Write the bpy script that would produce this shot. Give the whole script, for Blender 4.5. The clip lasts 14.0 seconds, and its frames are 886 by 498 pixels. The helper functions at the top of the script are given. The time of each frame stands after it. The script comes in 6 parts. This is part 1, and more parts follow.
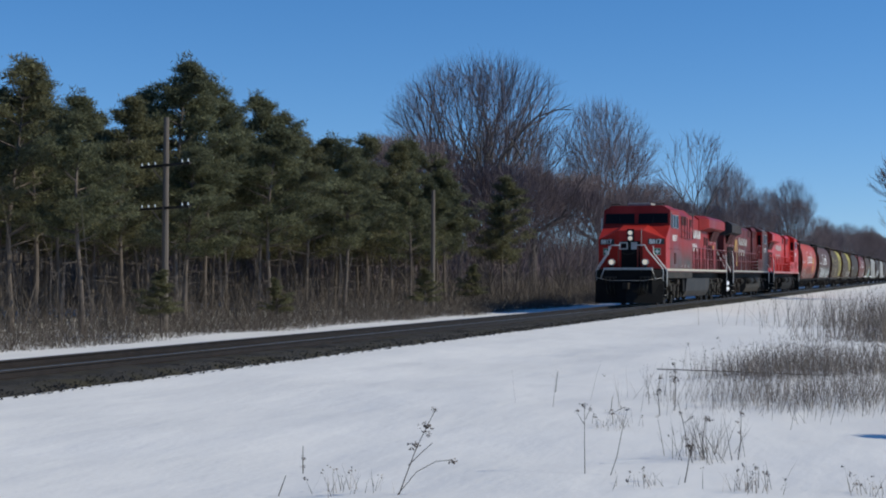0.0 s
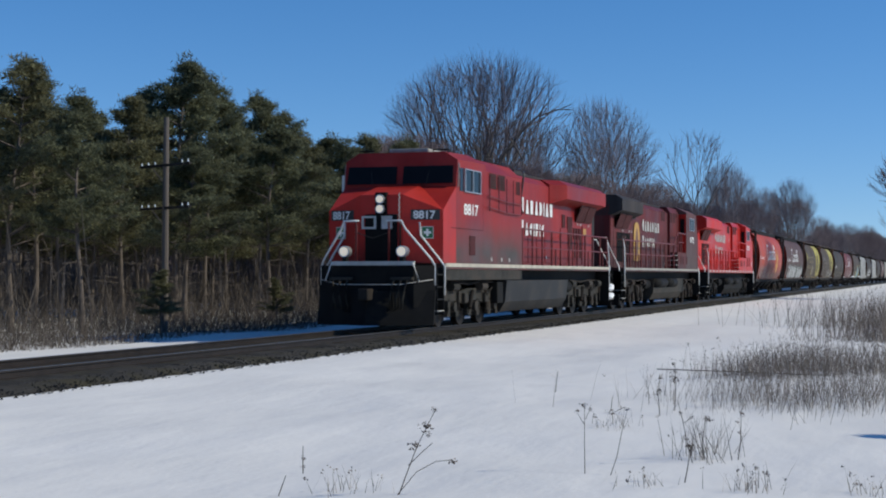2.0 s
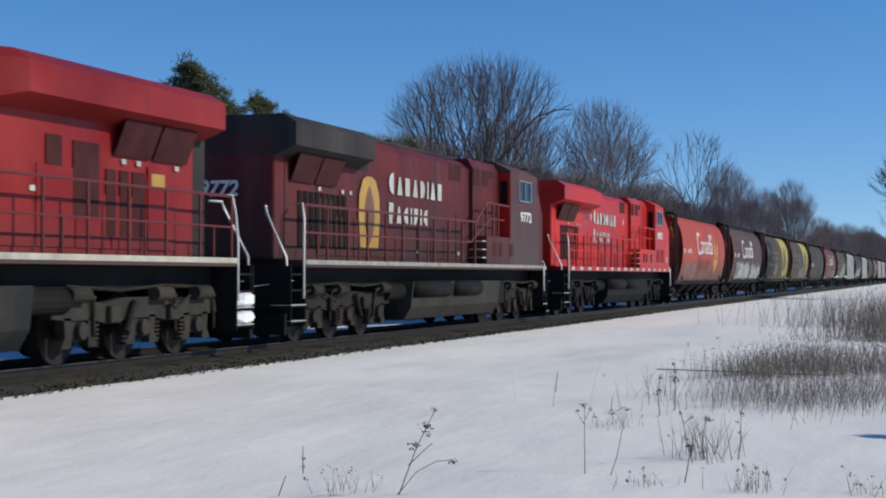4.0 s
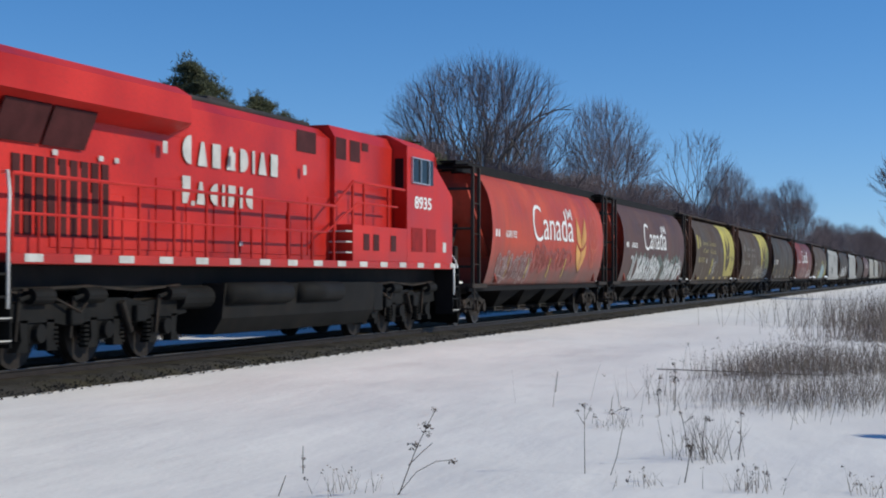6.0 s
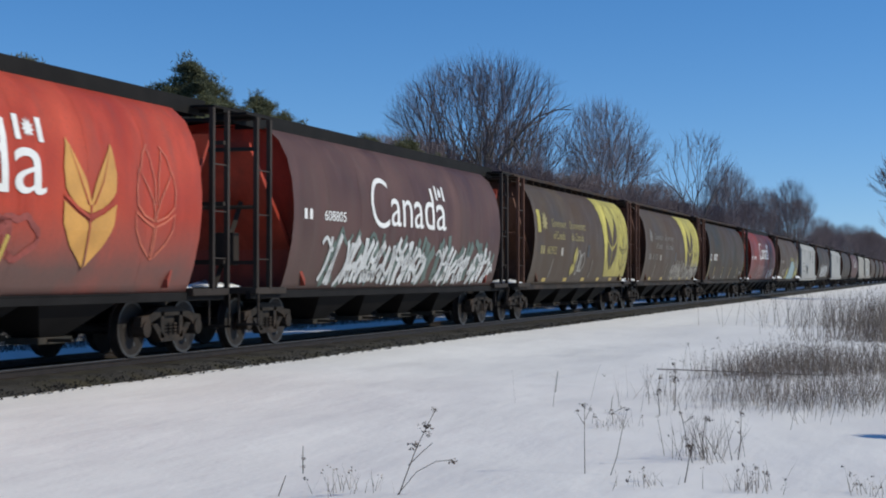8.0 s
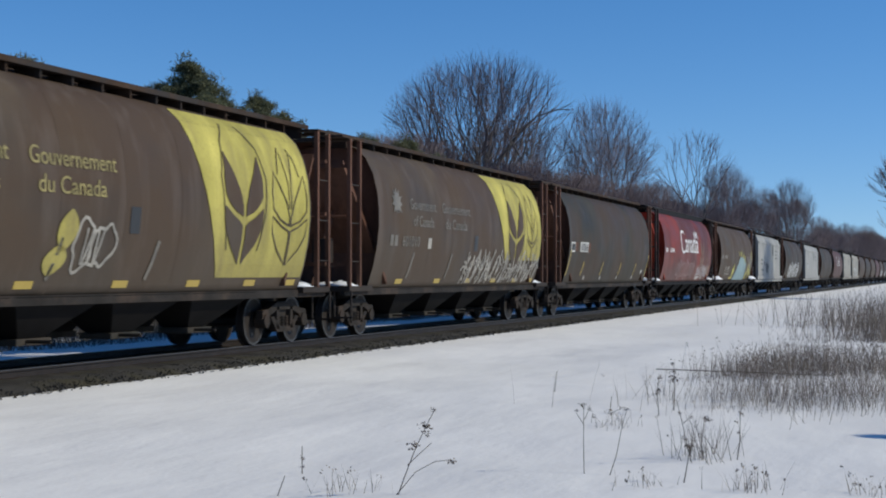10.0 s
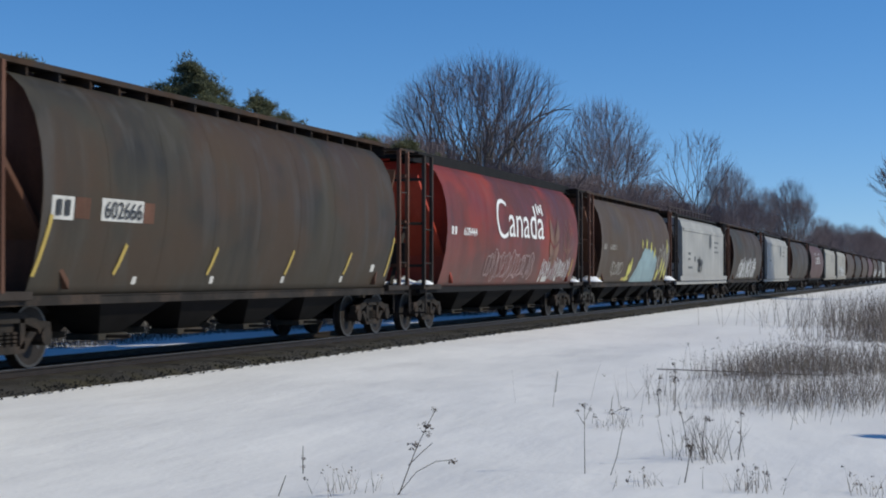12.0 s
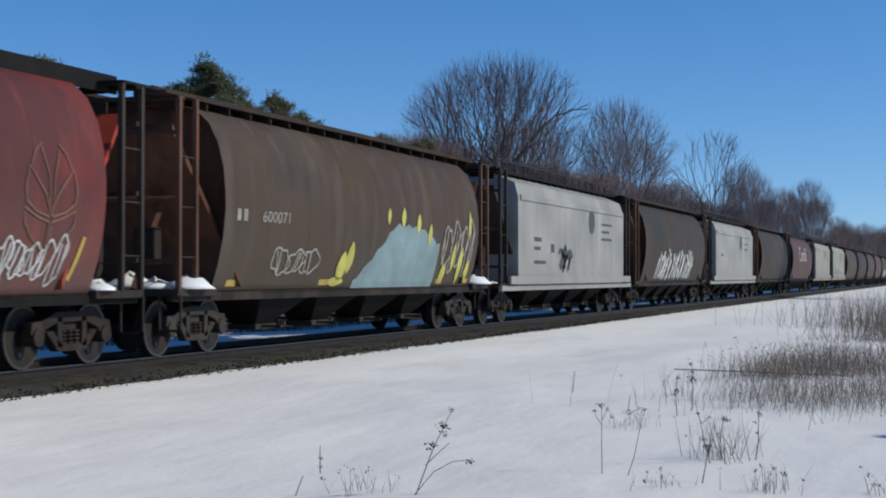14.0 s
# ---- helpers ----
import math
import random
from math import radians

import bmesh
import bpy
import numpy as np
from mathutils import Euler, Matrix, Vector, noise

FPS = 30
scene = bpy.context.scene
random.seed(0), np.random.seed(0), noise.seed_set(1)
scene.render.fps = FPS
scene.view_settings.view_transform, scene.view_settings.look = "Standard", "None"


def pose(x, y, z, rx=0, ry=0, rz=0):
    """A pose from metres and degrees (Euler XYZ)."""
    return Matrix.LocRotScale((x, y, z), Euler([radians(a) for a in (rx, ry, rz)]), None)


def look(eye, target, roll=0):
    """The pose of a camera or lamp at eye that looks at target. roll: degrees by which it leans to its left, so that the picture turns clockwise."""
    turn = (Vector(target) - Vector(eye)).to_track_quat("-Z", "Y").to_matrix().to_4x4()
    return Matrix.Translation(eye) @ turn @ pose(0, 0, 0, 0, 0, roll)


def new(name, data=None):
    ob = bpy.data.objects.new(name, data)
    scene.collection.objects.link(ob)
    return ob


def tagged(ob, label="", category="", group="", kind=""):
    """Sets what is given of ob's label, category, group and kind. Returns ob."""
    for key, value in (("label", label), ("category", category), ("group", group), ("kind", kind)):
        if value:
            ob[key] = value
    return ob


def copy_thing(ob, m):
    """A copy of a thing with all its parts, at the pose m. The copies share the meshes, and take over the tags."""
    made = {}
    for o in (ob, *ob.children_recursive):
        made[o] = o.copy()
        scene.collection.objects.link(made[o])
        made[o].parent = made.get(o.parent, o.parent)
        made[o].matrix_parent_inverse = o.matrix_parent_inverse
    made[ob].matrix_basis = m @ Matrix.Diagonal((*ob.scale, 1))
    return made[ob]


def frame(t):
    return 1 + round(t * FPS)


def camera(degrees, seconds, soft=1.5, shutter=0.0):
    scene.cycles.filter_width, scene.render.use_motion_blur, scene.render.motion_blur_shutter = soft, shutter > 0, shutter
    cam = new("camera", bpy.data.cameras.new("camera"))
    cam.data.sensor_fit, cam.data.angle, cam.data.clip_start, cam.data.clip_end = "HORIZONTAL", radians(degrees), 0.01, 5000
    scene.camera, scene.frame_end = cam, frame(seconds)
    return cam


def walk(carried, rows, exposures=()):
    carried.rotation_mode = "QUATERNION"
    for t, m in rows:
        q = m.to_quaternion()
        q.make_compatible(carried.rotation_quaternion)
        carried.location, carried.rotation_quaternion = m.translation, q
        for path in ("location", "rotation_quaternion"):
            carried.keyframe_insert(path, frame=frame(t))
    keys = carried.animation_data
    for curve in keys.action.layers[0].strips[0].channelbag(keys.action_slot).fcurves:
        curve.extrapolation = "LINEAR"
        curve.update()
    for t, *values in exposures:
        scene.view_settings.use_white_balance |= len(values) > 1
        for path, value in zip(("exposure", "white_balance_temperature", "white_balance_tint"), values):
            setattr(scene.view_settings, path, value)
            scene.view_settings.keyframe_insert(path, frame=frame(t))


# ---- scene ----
cam = camera(31.6, 14.0, 1.95, 0.12)
PAN = [(0, 0), (1.5, 0), (2, 0), (2.5, 14), (3, 27.5), (3.5, 6), (4, 0), (6.5, 0), (7.5, 0), (9.8, -1), (10, -1.5),
       (10.5, 0), (12, 0), (12.5, 31), (13, 49.5), (13.5, 22), (14, 30)]

def turned(shift):
    # a hand-held pan of the tripod head, in degrees
    return pose(0, 0, 1.316, 90.97, 0, -72.15 + shift)


walk(cam, [(t, turned(s * 0.0207)) for t, s in PAN])

# ---- world and sun ----
world = bpy.data.worlds.new("winter_sky")
scene.world = world
world.use_nodes = True
wn = world.node_tree.nodes
sky = wn.new("ShaderNodeTexSky")
sky.sky_type = "NISHITA"
sky.sun_disc = False
SUN_AWAY = Vector((-0.24, 1.0, 0.0)).normalized()
SUN_EL = 33.0
sky.sun_elevation = radians(SUN_EL)
sky.sun_rotation = math.atan2(-SUN_AWAY.x, -SUN_AWAY.y)
sky.altitude = 1200
sky.air_density, sky.dust_density, sky.ozone_density = 1.0, 0.0, 5.0
deep = wn.new("ShaderNodeHueSaturation")
deep.inputs["Saturation"].default_value = 1.22
# clear dry air: the pale band at the horizon stays low
lift = wn.new("ShaderNodeVectorMath")
lift.inputs[1].default_value = (0, 0, 0.05)
world.node_tree.links.new(wn.new("ShaderNodeTexCoord").outputs["Generated"], lift.inputs[0])
world.node_tree.links.new(lift.outputs[0], sky.inputs["Vector"])
world.node_tree.links.new(sky.outputs[0], deep.inputs["Color"])
tint = wn.new("ShaderNodeMix")
tint.data_type, tint.blend_type = "RGBA", "MULTIPLY"
tint.inputs[0].default_value, tint.inputs[7].default_value = 1.0, (1.05, 0.965, 0.99, 1)
world.node_tree.links.new(deep.outputs[0], tint.inputs[6])
world.node_tree.links.new(tint.outputs[2], wn["Background"].inputs[0])
wn["Background"].inputs[1].default_value = 0.125
sun = new("sun", bpy.data.lights.new("sun", "SUN"))
sun.data.energy, sun.data.angle, sun.data.color = 3.45, radians(0.5), (1.0, 0.94, 0.77)
down = Vector((SUN_AWAY.x * math.cos(radians(SUN_EL)), SUN_AWAY.y * math.cos(radians(SUN_EL)), -math.sin(radians(SUN_EL))))
sun.matrix_basis = look((0, -30, 40), Vector((0, -30, 40)) + down)
scene.view_settings.exposure = 0.0


# ---- materials ----
def material(name, base, rough=0.6, metal=0.0, spread=0.25, scale=3.0, fine=40.0, bump=0.15, stretch=(1, 1, 1), second=None, amount=0.5, bump_dist=0.02, islands=0.0, objects=0.0, spec=0.5):
    """A surface with variation at two scales; second: a stain colour that covers about that amount."""
    m = bpy.data.materials.new(name)
    m.use_nodes = True
    n, l = m.node_tree.nodes, m.node_tree.links
    b = n["Principled BSDF"]
    b.inputs["Roughness"].default_value, b.inputs["Metallic"].default_value = rough, metal
    b.inputs["Specular IOR Level"].default_value = spec
    tc, mp = n.new("ShaderNodeTexCoord"), n.new("ShaderNodeMapping")
    mp.inputs["Scale"].default_value = stretch
    l.new(tc.outputs["Object"], mp.inputs[0])
    big, small = n.new("ShaderNodeTexNoise"), n.new("ShaderNodeTexNoise")
    big.inputs["Scale"].default_value, small.inputs["Scale"].default_value = scale, fine
    big.inputs["Detail"].default_value = 6
    small.inputs["Detail"].default_value = 3
    l.new(mp.outputs[0], big.inputs["Vector"]), l.new(mp.outputs[0], small.inputs["Vector"])
    ramp = n.new("ShaderNodeValToRGB")
    lo, hi = 0.5 - 0.25, 0.5 + 0.25
    ramp.color_ramp.elements[0].position, ramp.color_ramp.elements[1].position = lo, hi
    c0 = [max(0, c * (1 - spread)) for c in base]
    c1 = [min(1, c * (1 + spread)) for c in base]
    ramp.color_ramp.elements[0].color, ramp.color_ramp.elements[1].color = (*c0, 1), (*c1, 1)
    l.new(big.outputs["Fac"], ramp.inputs[0])
    out = ramp.outputs[0]
    mix = n.new("ShaderNodeMix")
    mix.data_type, mix.blend_type = "RGBA", "MULTIPLY"
    mix.inputs[0].default_value = min(1.0, spread * 1.2)
    l.new(out, mix.inputs[6]), l.new(small.outputs["Fac"], mix.inputs[7])
    out = mix.outputs[2]
    if second:
        st = n.new("ShaderNodeTexNoise")
        st.inputs["Scale"].default_value, st.inputs["Detail"].default_value = scale * 0.7, 8
        st.inputs["Roughness"].default_value = 0.65
        off = n.new("ShaderNodeVectorMath")
        off.inputs[1].default_value = (17.3, 5.1, 9.7)
        l.new(mp.outputs[0], off.inputs[0]), l.new(off.outputs[0], st.inputs["Vector"])
        sr = n.new("ShaderNodeMapRange")
        mid = 0.66 - 0.32 * amount
        sr.inputs[1].default_value, sr.inputs[2].default_value = mid - 0.06, mid + 0.1
        l.new(st.outputs["Fac"], sr.inputs[0])
        m2 = n.new("ShaderNodeMix")
        m2.data_type = "RGBA"
        l.new(sr.outputs[0], m2.inputs[0]), l.new(out, m2.inputs[6])
        m2.inputs[7].default_value = (*second, 1)
        out = m2.outputs[2]
    if islands or objects:
        if islands:
            rnd = n.new("ShaderNodeNewGeometry").outputs["Random Per Island"]
        else:
            rnd = n.new("ShaderNodeObjectInfo").outputs["Random"]
        hsv = n.new("ShaderNodeHueSaturation")
        mr = n.new("ShaderNodeMapRange")
        a = islands or objects
        mr.inputs[3].default_value, mr.inputs[4].default_value = 1 - a, 1 + a
        l.new(rnd, mr.inputs[0]), l.new(mr.outputs[0], hsv.inputs["Value"]), l.new(out, hsv.inputs["Color"])
        out = hsv.outputs[0]
    l.new(out, b.inputs["Base Color"])
    if bump:
        bp = n.new("ShaderNodeBump")
        bp.inputs["Strength"].default_value, bp.inputs["Distance"].default_value = bump, bump_dist
        l.new(small.outputs["Fac"], bp.inputs["Height"]), l.new(bp.outputs[0], b.inputs["Normal"])
    return m


def car_paint(name, base, grime=(0.06, 0.05, 0.045), low=1.0, high=2.6, cover=0.8, rough=0.55, streak=0.35, faded=None, patch=None):
    """Weathered rolling-stock paint: vertical streaks, fading, and road film thrown up from the wheels."""
    m = bpy.data.materials.new(name)
    m.use_nodes = True
    n, l = m.node_tree.nodes, m.node_tree.links
    b = n["Principled BSDF"]
    b.inputs["Roughness"].default_value = rough
    b.inputs["Specular IOR Level"].default_value = 0.15
    tc = n.new("ShaderNodeTexCoord")

    def tex(scale, stretch, detail=5, offset=(0, 0, 0)):
        mp = n.new("ShaderNodeMapping")
        mp.inputs["Scale"].default_value, mp.inputs["Location"].default_value = stretch, offset
        l.new(tc.outputs["Object"], mp.inputs[0])
        t = n.new("ShaderNodeTexNoise")
        t.inputs["Scale"].default_value, t.inputs["Detail"].default_value = scale, detail
        l.new(mp.outputs[0], t.inputs["Vector"])
        return t.outputs["Fac"]

    def span(value, a, c, lo=0.0, hi=1.0):
        r = n.new("ShaderNodeMapRange")
        for k, v in zip((1, 2, 3, 4), (a, c, lo, hi)):
            r.inputs[k].default_value = v
        l.new(value, r.inputs[0])
        return r.outputs[0]

    def blend(fac, a, c, kind="MIX"):
        x = n.new("ShaderNodeMix")
        x.data_type, x.blend_type = "RGBA", kind
        l.new(fac, x.inputs[0])
        for k, v in ((6, a), (7, c)):
            if isinstance(v, tuple):
                x.inputs[k].default_value = (*v, 1)
            else:
                l.new(v, x.inputs[k])
        return x.outputs[2]

    def times(a, c):
        x = n.new("ShaderNodeMath")
        x.operation = "MULTIPLY"
        l.new(a, x.inputs[0])
        if isinstance(c, float):
            x.inputs[1].default_value = c
        else:
            l.new(c, x.inputs[1])
        return x.outputs[0]

    blotch = tex(0.55, (1, 1, 1), 6)
    lines = tex(2.2, (1.4, 1.4, 0.12), 4, (3, 7, 1))
    speck = tex(30, (1, 1, 0.6), 3)
    light = faded or tuple(min(1, c * 1.25 + 0.015) for c in base)
    col = blend(span(blotch, 0.35, 0.65), tuple(c * 0.85 for c in base), light)
    col = blend(times(span(lines, 0.5, 0.75), streak), col, grime)
    if patch:
        col = blend(times(span(tex(0.38, (1, 1, 1.6), 7, (4, 8, 2)), 0.44, 0.58), 0.85), col, patch)
    dust = tuple(min(1, c * 1.7 + 0.02) for c in base)
    runs = tex(1.5, (1.8, 1.8, 0.16), 5, (11, 3, 6))
    col = blend(times(span(runs, 0.52, 0.74), streak * 0.9), col, dust)
    sep = n.new("ShaderNodeSeparateXYZ")
    l.new(tc.outputs["Object"], sep.inputs[0])
    film = span(sep.outputs[2], high, low)
    film = times(film, span(tex(0.8, (1, 1, 1), 5, (9, 2, 4)), 0.25, 0.6, 0.6, 1.0))
    col = blend(times(film, cover), col, grime)
    col = blend(times(span(speck, 0.45, 0.75), 0.25), col, tuple(c * 0.6 for c in grime))
    l.new(col, b.inputs["Base Color"])
    l.new(span(blotch, 0.3, 0.7, rough - 0.1, rough + 0.15), b.inputs["Roughness"])
    bp = n.new("ShaderNodeBump")
    bp.inputs["Strength"].default_value, bp.inputs["Distance"].default_value = 0.25, 0.012
    l.new(tex(1.3, (1, 1, 0.5), 3, (1, 5, 2)), bp.inputs["Height"])
    l.new(bp.outputs[0], b.inputs["Normal"])
    return m


def glow(name, colour, strength):
    m = bpy.data.materials.new(name)
    m.use_nodes = True
    b = m.node_tree.nodes["Principled BSDF"]
    b.inputs["Base Color"].default_value = (*colour, 1)
    b.inputs["Emission Color"].default_value = (*colour, 1)
    b.inputs["Emission Strength"].default_value = strength
    return m


def snow_material():
    m = material("snow", (0.83, 0.81, 0.775), 0.75, 0, 0.05, 0.35, 14, 0.12, bump_dist=0.02)
    n, l = m.node_tree.nodes, m.node_tree.links
    b = n["Principled BSDF"]
    b.inputs["Specular IOR Level"].default_value = 0.25
    tc = n.new("ShaderNodeTexCoord")
    mp = n.new("ShaderNodeMapping")
    mp.inputs["Scale"].default_value = (0.35, 1.0, 1.0)
    mp.inputs["Rotation"].default_value = (0, 0, radians(12))
    l.new(tc.outputs["Object"], mp.inputs[0])
    t = n.new("ShaderNodeTexNoise")
    t.inputs["Scale"].default_value, t.inputs["Detail"].default_value = 1.6, 7
    l.new(mp.outputs[0], t.inputs["Vector"])
    old = b.inputs["Normal"].links[0].from_node
    bp = n.new("ShaderNodeBump")
    bp.inputs["Strength"].default_value, bp.inputs["Distance"].default_value = 0.35, 0.10
    l.new(t.outputs["Fac"], bp.inputs["Height"]), l.new(old.outputs[0], bp.inputs["Normal"])
    l.new(bp.outputs[0], b.inputs["Normal"])
    return m


SNOW = snow_material()
SNOW_CLUMP = material("packed_snow", (0.82, 0.83, 0.85), 0.7, 0, 0.06, 3, 30, 0.3)
BALLAST = material("ballast_stone", (0.062, 0.058, 0.052), 0.9, 0, 0.45, 2.0, 60, 0.6, second=(0.05, 0.045, 0.03), amount=0.4, islands=0.35, spec=0.12)
TIE = material("creosoted_tie", (0.045, 0.041, 0.037), 0.85, 0, 0.35, 3, 40, 0.4, (0.2, 4, 4), spec=0.12)
RAIL_STEEL = material("rail_steel", (0.045, 0.034, 0.028), 0.55, 0.6, 0.3, 4, 50, 0.2)
RAIL_TOP = material("polished_rail", (0.20, 0.20, 0.21), 0.45, 0.8, 0.1, 4, 60, 0.05)
LOCO_RED = car_paint("loco_red_dusty", (0.225, 0.011, 0.0085), (0.062, 0.052, 0.046), 1.95, 2.8, 1.0, 0.45, 0.2)
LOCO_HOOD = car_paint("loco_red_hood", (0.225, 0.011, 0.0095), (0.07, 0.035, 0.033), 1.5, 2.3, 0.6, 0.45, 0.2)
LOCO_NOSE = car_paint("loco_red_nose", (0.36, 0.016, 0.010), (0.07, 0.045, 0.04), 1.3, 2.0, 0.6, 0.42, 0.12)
LOCO_DUSK = car_paint("loco_red_dusk", (0.095, 0.013, 0.014), (0.045, 0.034, 0.031), 1.4, 3.5, 0.85, 0.55, 0.6, (0.14, 0.024, 0.024))
CAB_SOOT = car_paint("cab_soot_brown", (0.085, 0.032, 0.032), (0.075, 0.062, 0.058), 1.6, 3.6, 0.85, 0.6, 0.5)
LOCO_CLEAN = car_paint("loco_red_clean", (0.43, 0.014, 0.008), (0.10, 0.04, 0.035), 1.4, 2.0, 0.35, 0.4, 0.08)
# soot on the roofs; painted shade on the leading unit's hood end
SOOT_SHADE = car_paint("soot_shade", (0.035, 0.03, 0.03), (0.02, 0.018, 0.018), 3, 5, 0.5, 0.7, 0.5)
LOCO_BLACK = material("loco_black", (0.014, 0.014, 0.014), 0.7, 0, 0.3, 2, 30, 0.15, second=(0.018, 0.016, 0.014), amount=0.25, spec=0.08)
TANK_GREY = material("tank_grey", (0.022, 0.023, 0.025), 0.5, 0, 0.25, 1.2, 25, 0.1, second=(0.04, 0.035, 0.03), amount=0.4, spec=0.12)
TRUCK_GREY = material("truck_casting", (0.040, 0.039, 0.034), 0.7, 0, 0.35, 2.5, 30, 0.3, second=(0.05, 0.042, 0.035), amount=0.5, spec=0.12)
TRUCK_DARK = material("truck_rusty", (0.03, 0.026, 0.023), 0.75, 0, 0.35, 2.5, 30, 0.3, second=(0.05, 0.036, 0.028), amount=0.35, spec=0.12)
WHEEL = material("wheel_steel", (0.04, 0.034, 0.031), 0.6, 0.3, 0.3, 4, 30, 0.2, spec=0.12)
TREAD = material("wheel_tread", (0.08, 0.075, 0.07), 0.45, 0.6, 0.15, 4, 30, 0.1)
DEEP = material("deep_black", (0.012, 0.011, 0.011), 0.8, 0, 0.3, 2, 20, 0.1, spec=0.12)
WHITE = material("white_paint", (0.72, 0.72, 0.70), 0.5, 0, 0.12, 4, 40, 0.05)
DULL_WHITE = material("dull_white_paint", (0.52, 0.51, 0.48), 0.6, 0, 0.25, 3, 25, 0.05)
RAILING = material("railing_red", (0.13, 0.010, 0.011), 0.5, 0, 0.2, 4, 40, 0.05)
GOLD = material("faded_gold", (0.48, 0.27, 0.05), 0.55, 0, 0.3, 2, 25, 0.05)
GREEN = material("green_sign", (0.01, 0.13, 0.05), 0.5, 0, 0.1, 4, 40, 0)
LOUVRE_RED = material("red_louvre", (0.25, 0.012, 0.008), 0.55, 0, 0.25, 3, 30, 0.1, spec=0.12)
GREY_LOUVRE = material("dark_louvre", (0.07, 0.02, 0.02), 0.7, 0, 0.3, 3, 30, 0.1, spec=0.12)
BLACK_PAINT = material("black_paint", (0.02, 0.02, 0.02), 0.5, 0, 0.1, 4, 40, 0)
GLASS = material("cab_glass", (0.008, 0.009, 0.010), 0.08, 0, 0.1, 2, 10, 0.0, spec=0.12)
ALU = material("aluminium_frame", (0.55, 0.56, 0.57), 0.4, 0.8, 0.1, 4, 40, 0)
LAMP = glow("headlight_glow", (1.0, 0.84, 0.62), 0.4)
LAMP_LENS = material("lamp_lens", (0.6, 0.6, 0.58), 0.2, 0.3, 0.05, 4, 40, 0)

HOPPER = {
    "orange": car_paint("hopper_orange_red", (0.39, 0.047, 0.024), (0.105, 0.070, 0.062), 1.4, 2.25, 0.95, 0.5, 0.3, (0.46, 0.075, 0.042)),
    "plum": car_paint("hopper_plum_brown", (0.074, 0.037, 0.034), (0.085, 0.065, 0.055), 1.0, 2.4, 0.6, 0.6, 0.4),
    "brown": car_paint("hopper_dull_brown", (0.056, 0.041, 0.031), (0.075, 0.062, 0.050), 1.0, 2.5, 0.65, 0.6, 0.65, (0.085, 0.062, 0.042), (0.066, 0.042, 0.026)),
    "dark": car_paint("hopper_dark_brown", (0.024, 0.022, 0.019), (0.050, 0.043, 0.034), 1.0, 2.6, 0.6, 0.6, 0.85, (0.050, 0.045, 0.034), (0.056, 0.036, 0.023)),
    "red": car_paint("hopper_weathered_red", (0.155, 0.026, 0.023), (0.12, 0.085, 0.075), 1.0, 2.6, 0.75, 0.55, 0.3, (0.23, 0.038, 0.026), (0.075, 0.028, 0.026)),
    "white": car_paint("hopper_light_grey", (0.25, 0.25, 0.24), (0.22, 0.21, 0.20), 1.0, 2.2, 0.5, 0.6, 0.3),
    "cream": car_paint("hopper_cream_grey", (0.25, 0.24, 0.21), (0.18, 0.16, 0.14), 1.0, 2.4, 0.6, 0.6, 0.5),
}
END_RUST = car_paint("end_sheet_rust", (0.10, 0.045, 0.028), (0.05, 0.03, 0.02), 1.0, 2.5, 0.5, 0.7, 0.6)
END_DARK = car_paint("end_sheet_dark", (0.030, 0.023, 0.019), (0.02, 0.015, 0.012), 1.0, 2.5, 0.5, 0.7, 0.5)
END_ORANGE = car_paint("end_sheet_orange", (0.33, 0.042, 0.022), (0.09, 0.05, 0.04), 1.0, 2.2, 0.6, 0.6, 0.4)
ROOF_BLACK = material("roof_walk", (0.013, 0.012, 0.011), 0.75, 0, 0.35, 2, 30, 0.2, spec=0.12)
ROOF_RUST = material("roof_walk_rusty", (0.06, 0.038, 0.026), 0.8, 0, 0.45, 2, 30, 0.2, second=(0.035, 0.03, 0.028), amount=0.5, spec=0.12)
YELLOW = car_paint("wheat_yellow", (0.37, 0.325, 0.075), (0.16, 0.13, 0.07), 1.0, 2.6, 0.7, 0.6, 0.5)
WHEAT_GOLD = material("wheat_gold", (0.56, 0.28, 0.06), 0.55, 0, 0.2, 2, 25, 0.03)
WHEAT_DULL = material("wheat_dull", (0.17, 0.085, 0.05), 0.6, 0, 0.3, 2, 25, 0.03)
WHEAT_FAINT = material("wheat_faint", (0.52, 0.13, 0.07), 0.55, 0, 0.2, 2, 25, 0.03)
SILL_CREAM = material("cream_sill_stripe", (0.50, 0.46, 0.37), 0.55, 0, 0.25, 3, 25, 0.05)
STENCIL = material("stencil_grey", (0.34, 0.32, 0.28), 0.6, 0, 0.35, 4, 30, 0.03)
REFLECTOR = material("yellow_reflector", (0.40, 0.29, 0.06), 0.5, 0, 0.1, 4, 30, 0)
FADED = material("faded_stencil", (0.17, 0.155, 0.13), 0.6, 0, 0.35, 4, 30, 0.03)
FADED_YELLOW = material("faded_yellow_stencil", (0.30, 0.25, 0.09), 0.6, 0, 0.35, 4, 30, 0.03)
SPRAY_WHITE = material("spray_white", (0.55, 0.56, 0.56), 0.6, 0, 0.3, 2.5, 20, 0.03)
SPRAY_FAINT = material("spray_faint", (0.34, 0.24, 0.23), 0.6, 0, 0.35, 2.5, 20, 0.03)
SPRAY_TEAL = material("spray_teal", (0.20, 0.29, 0.31), 0.6, 0, 0.25, 1.5, 20, 0.03)
SPRAY_LIME = material("spray_lime", (0.50, 0.47, 0.10), 0.6, 0, 0.25, 2.5, 20, 0.03)
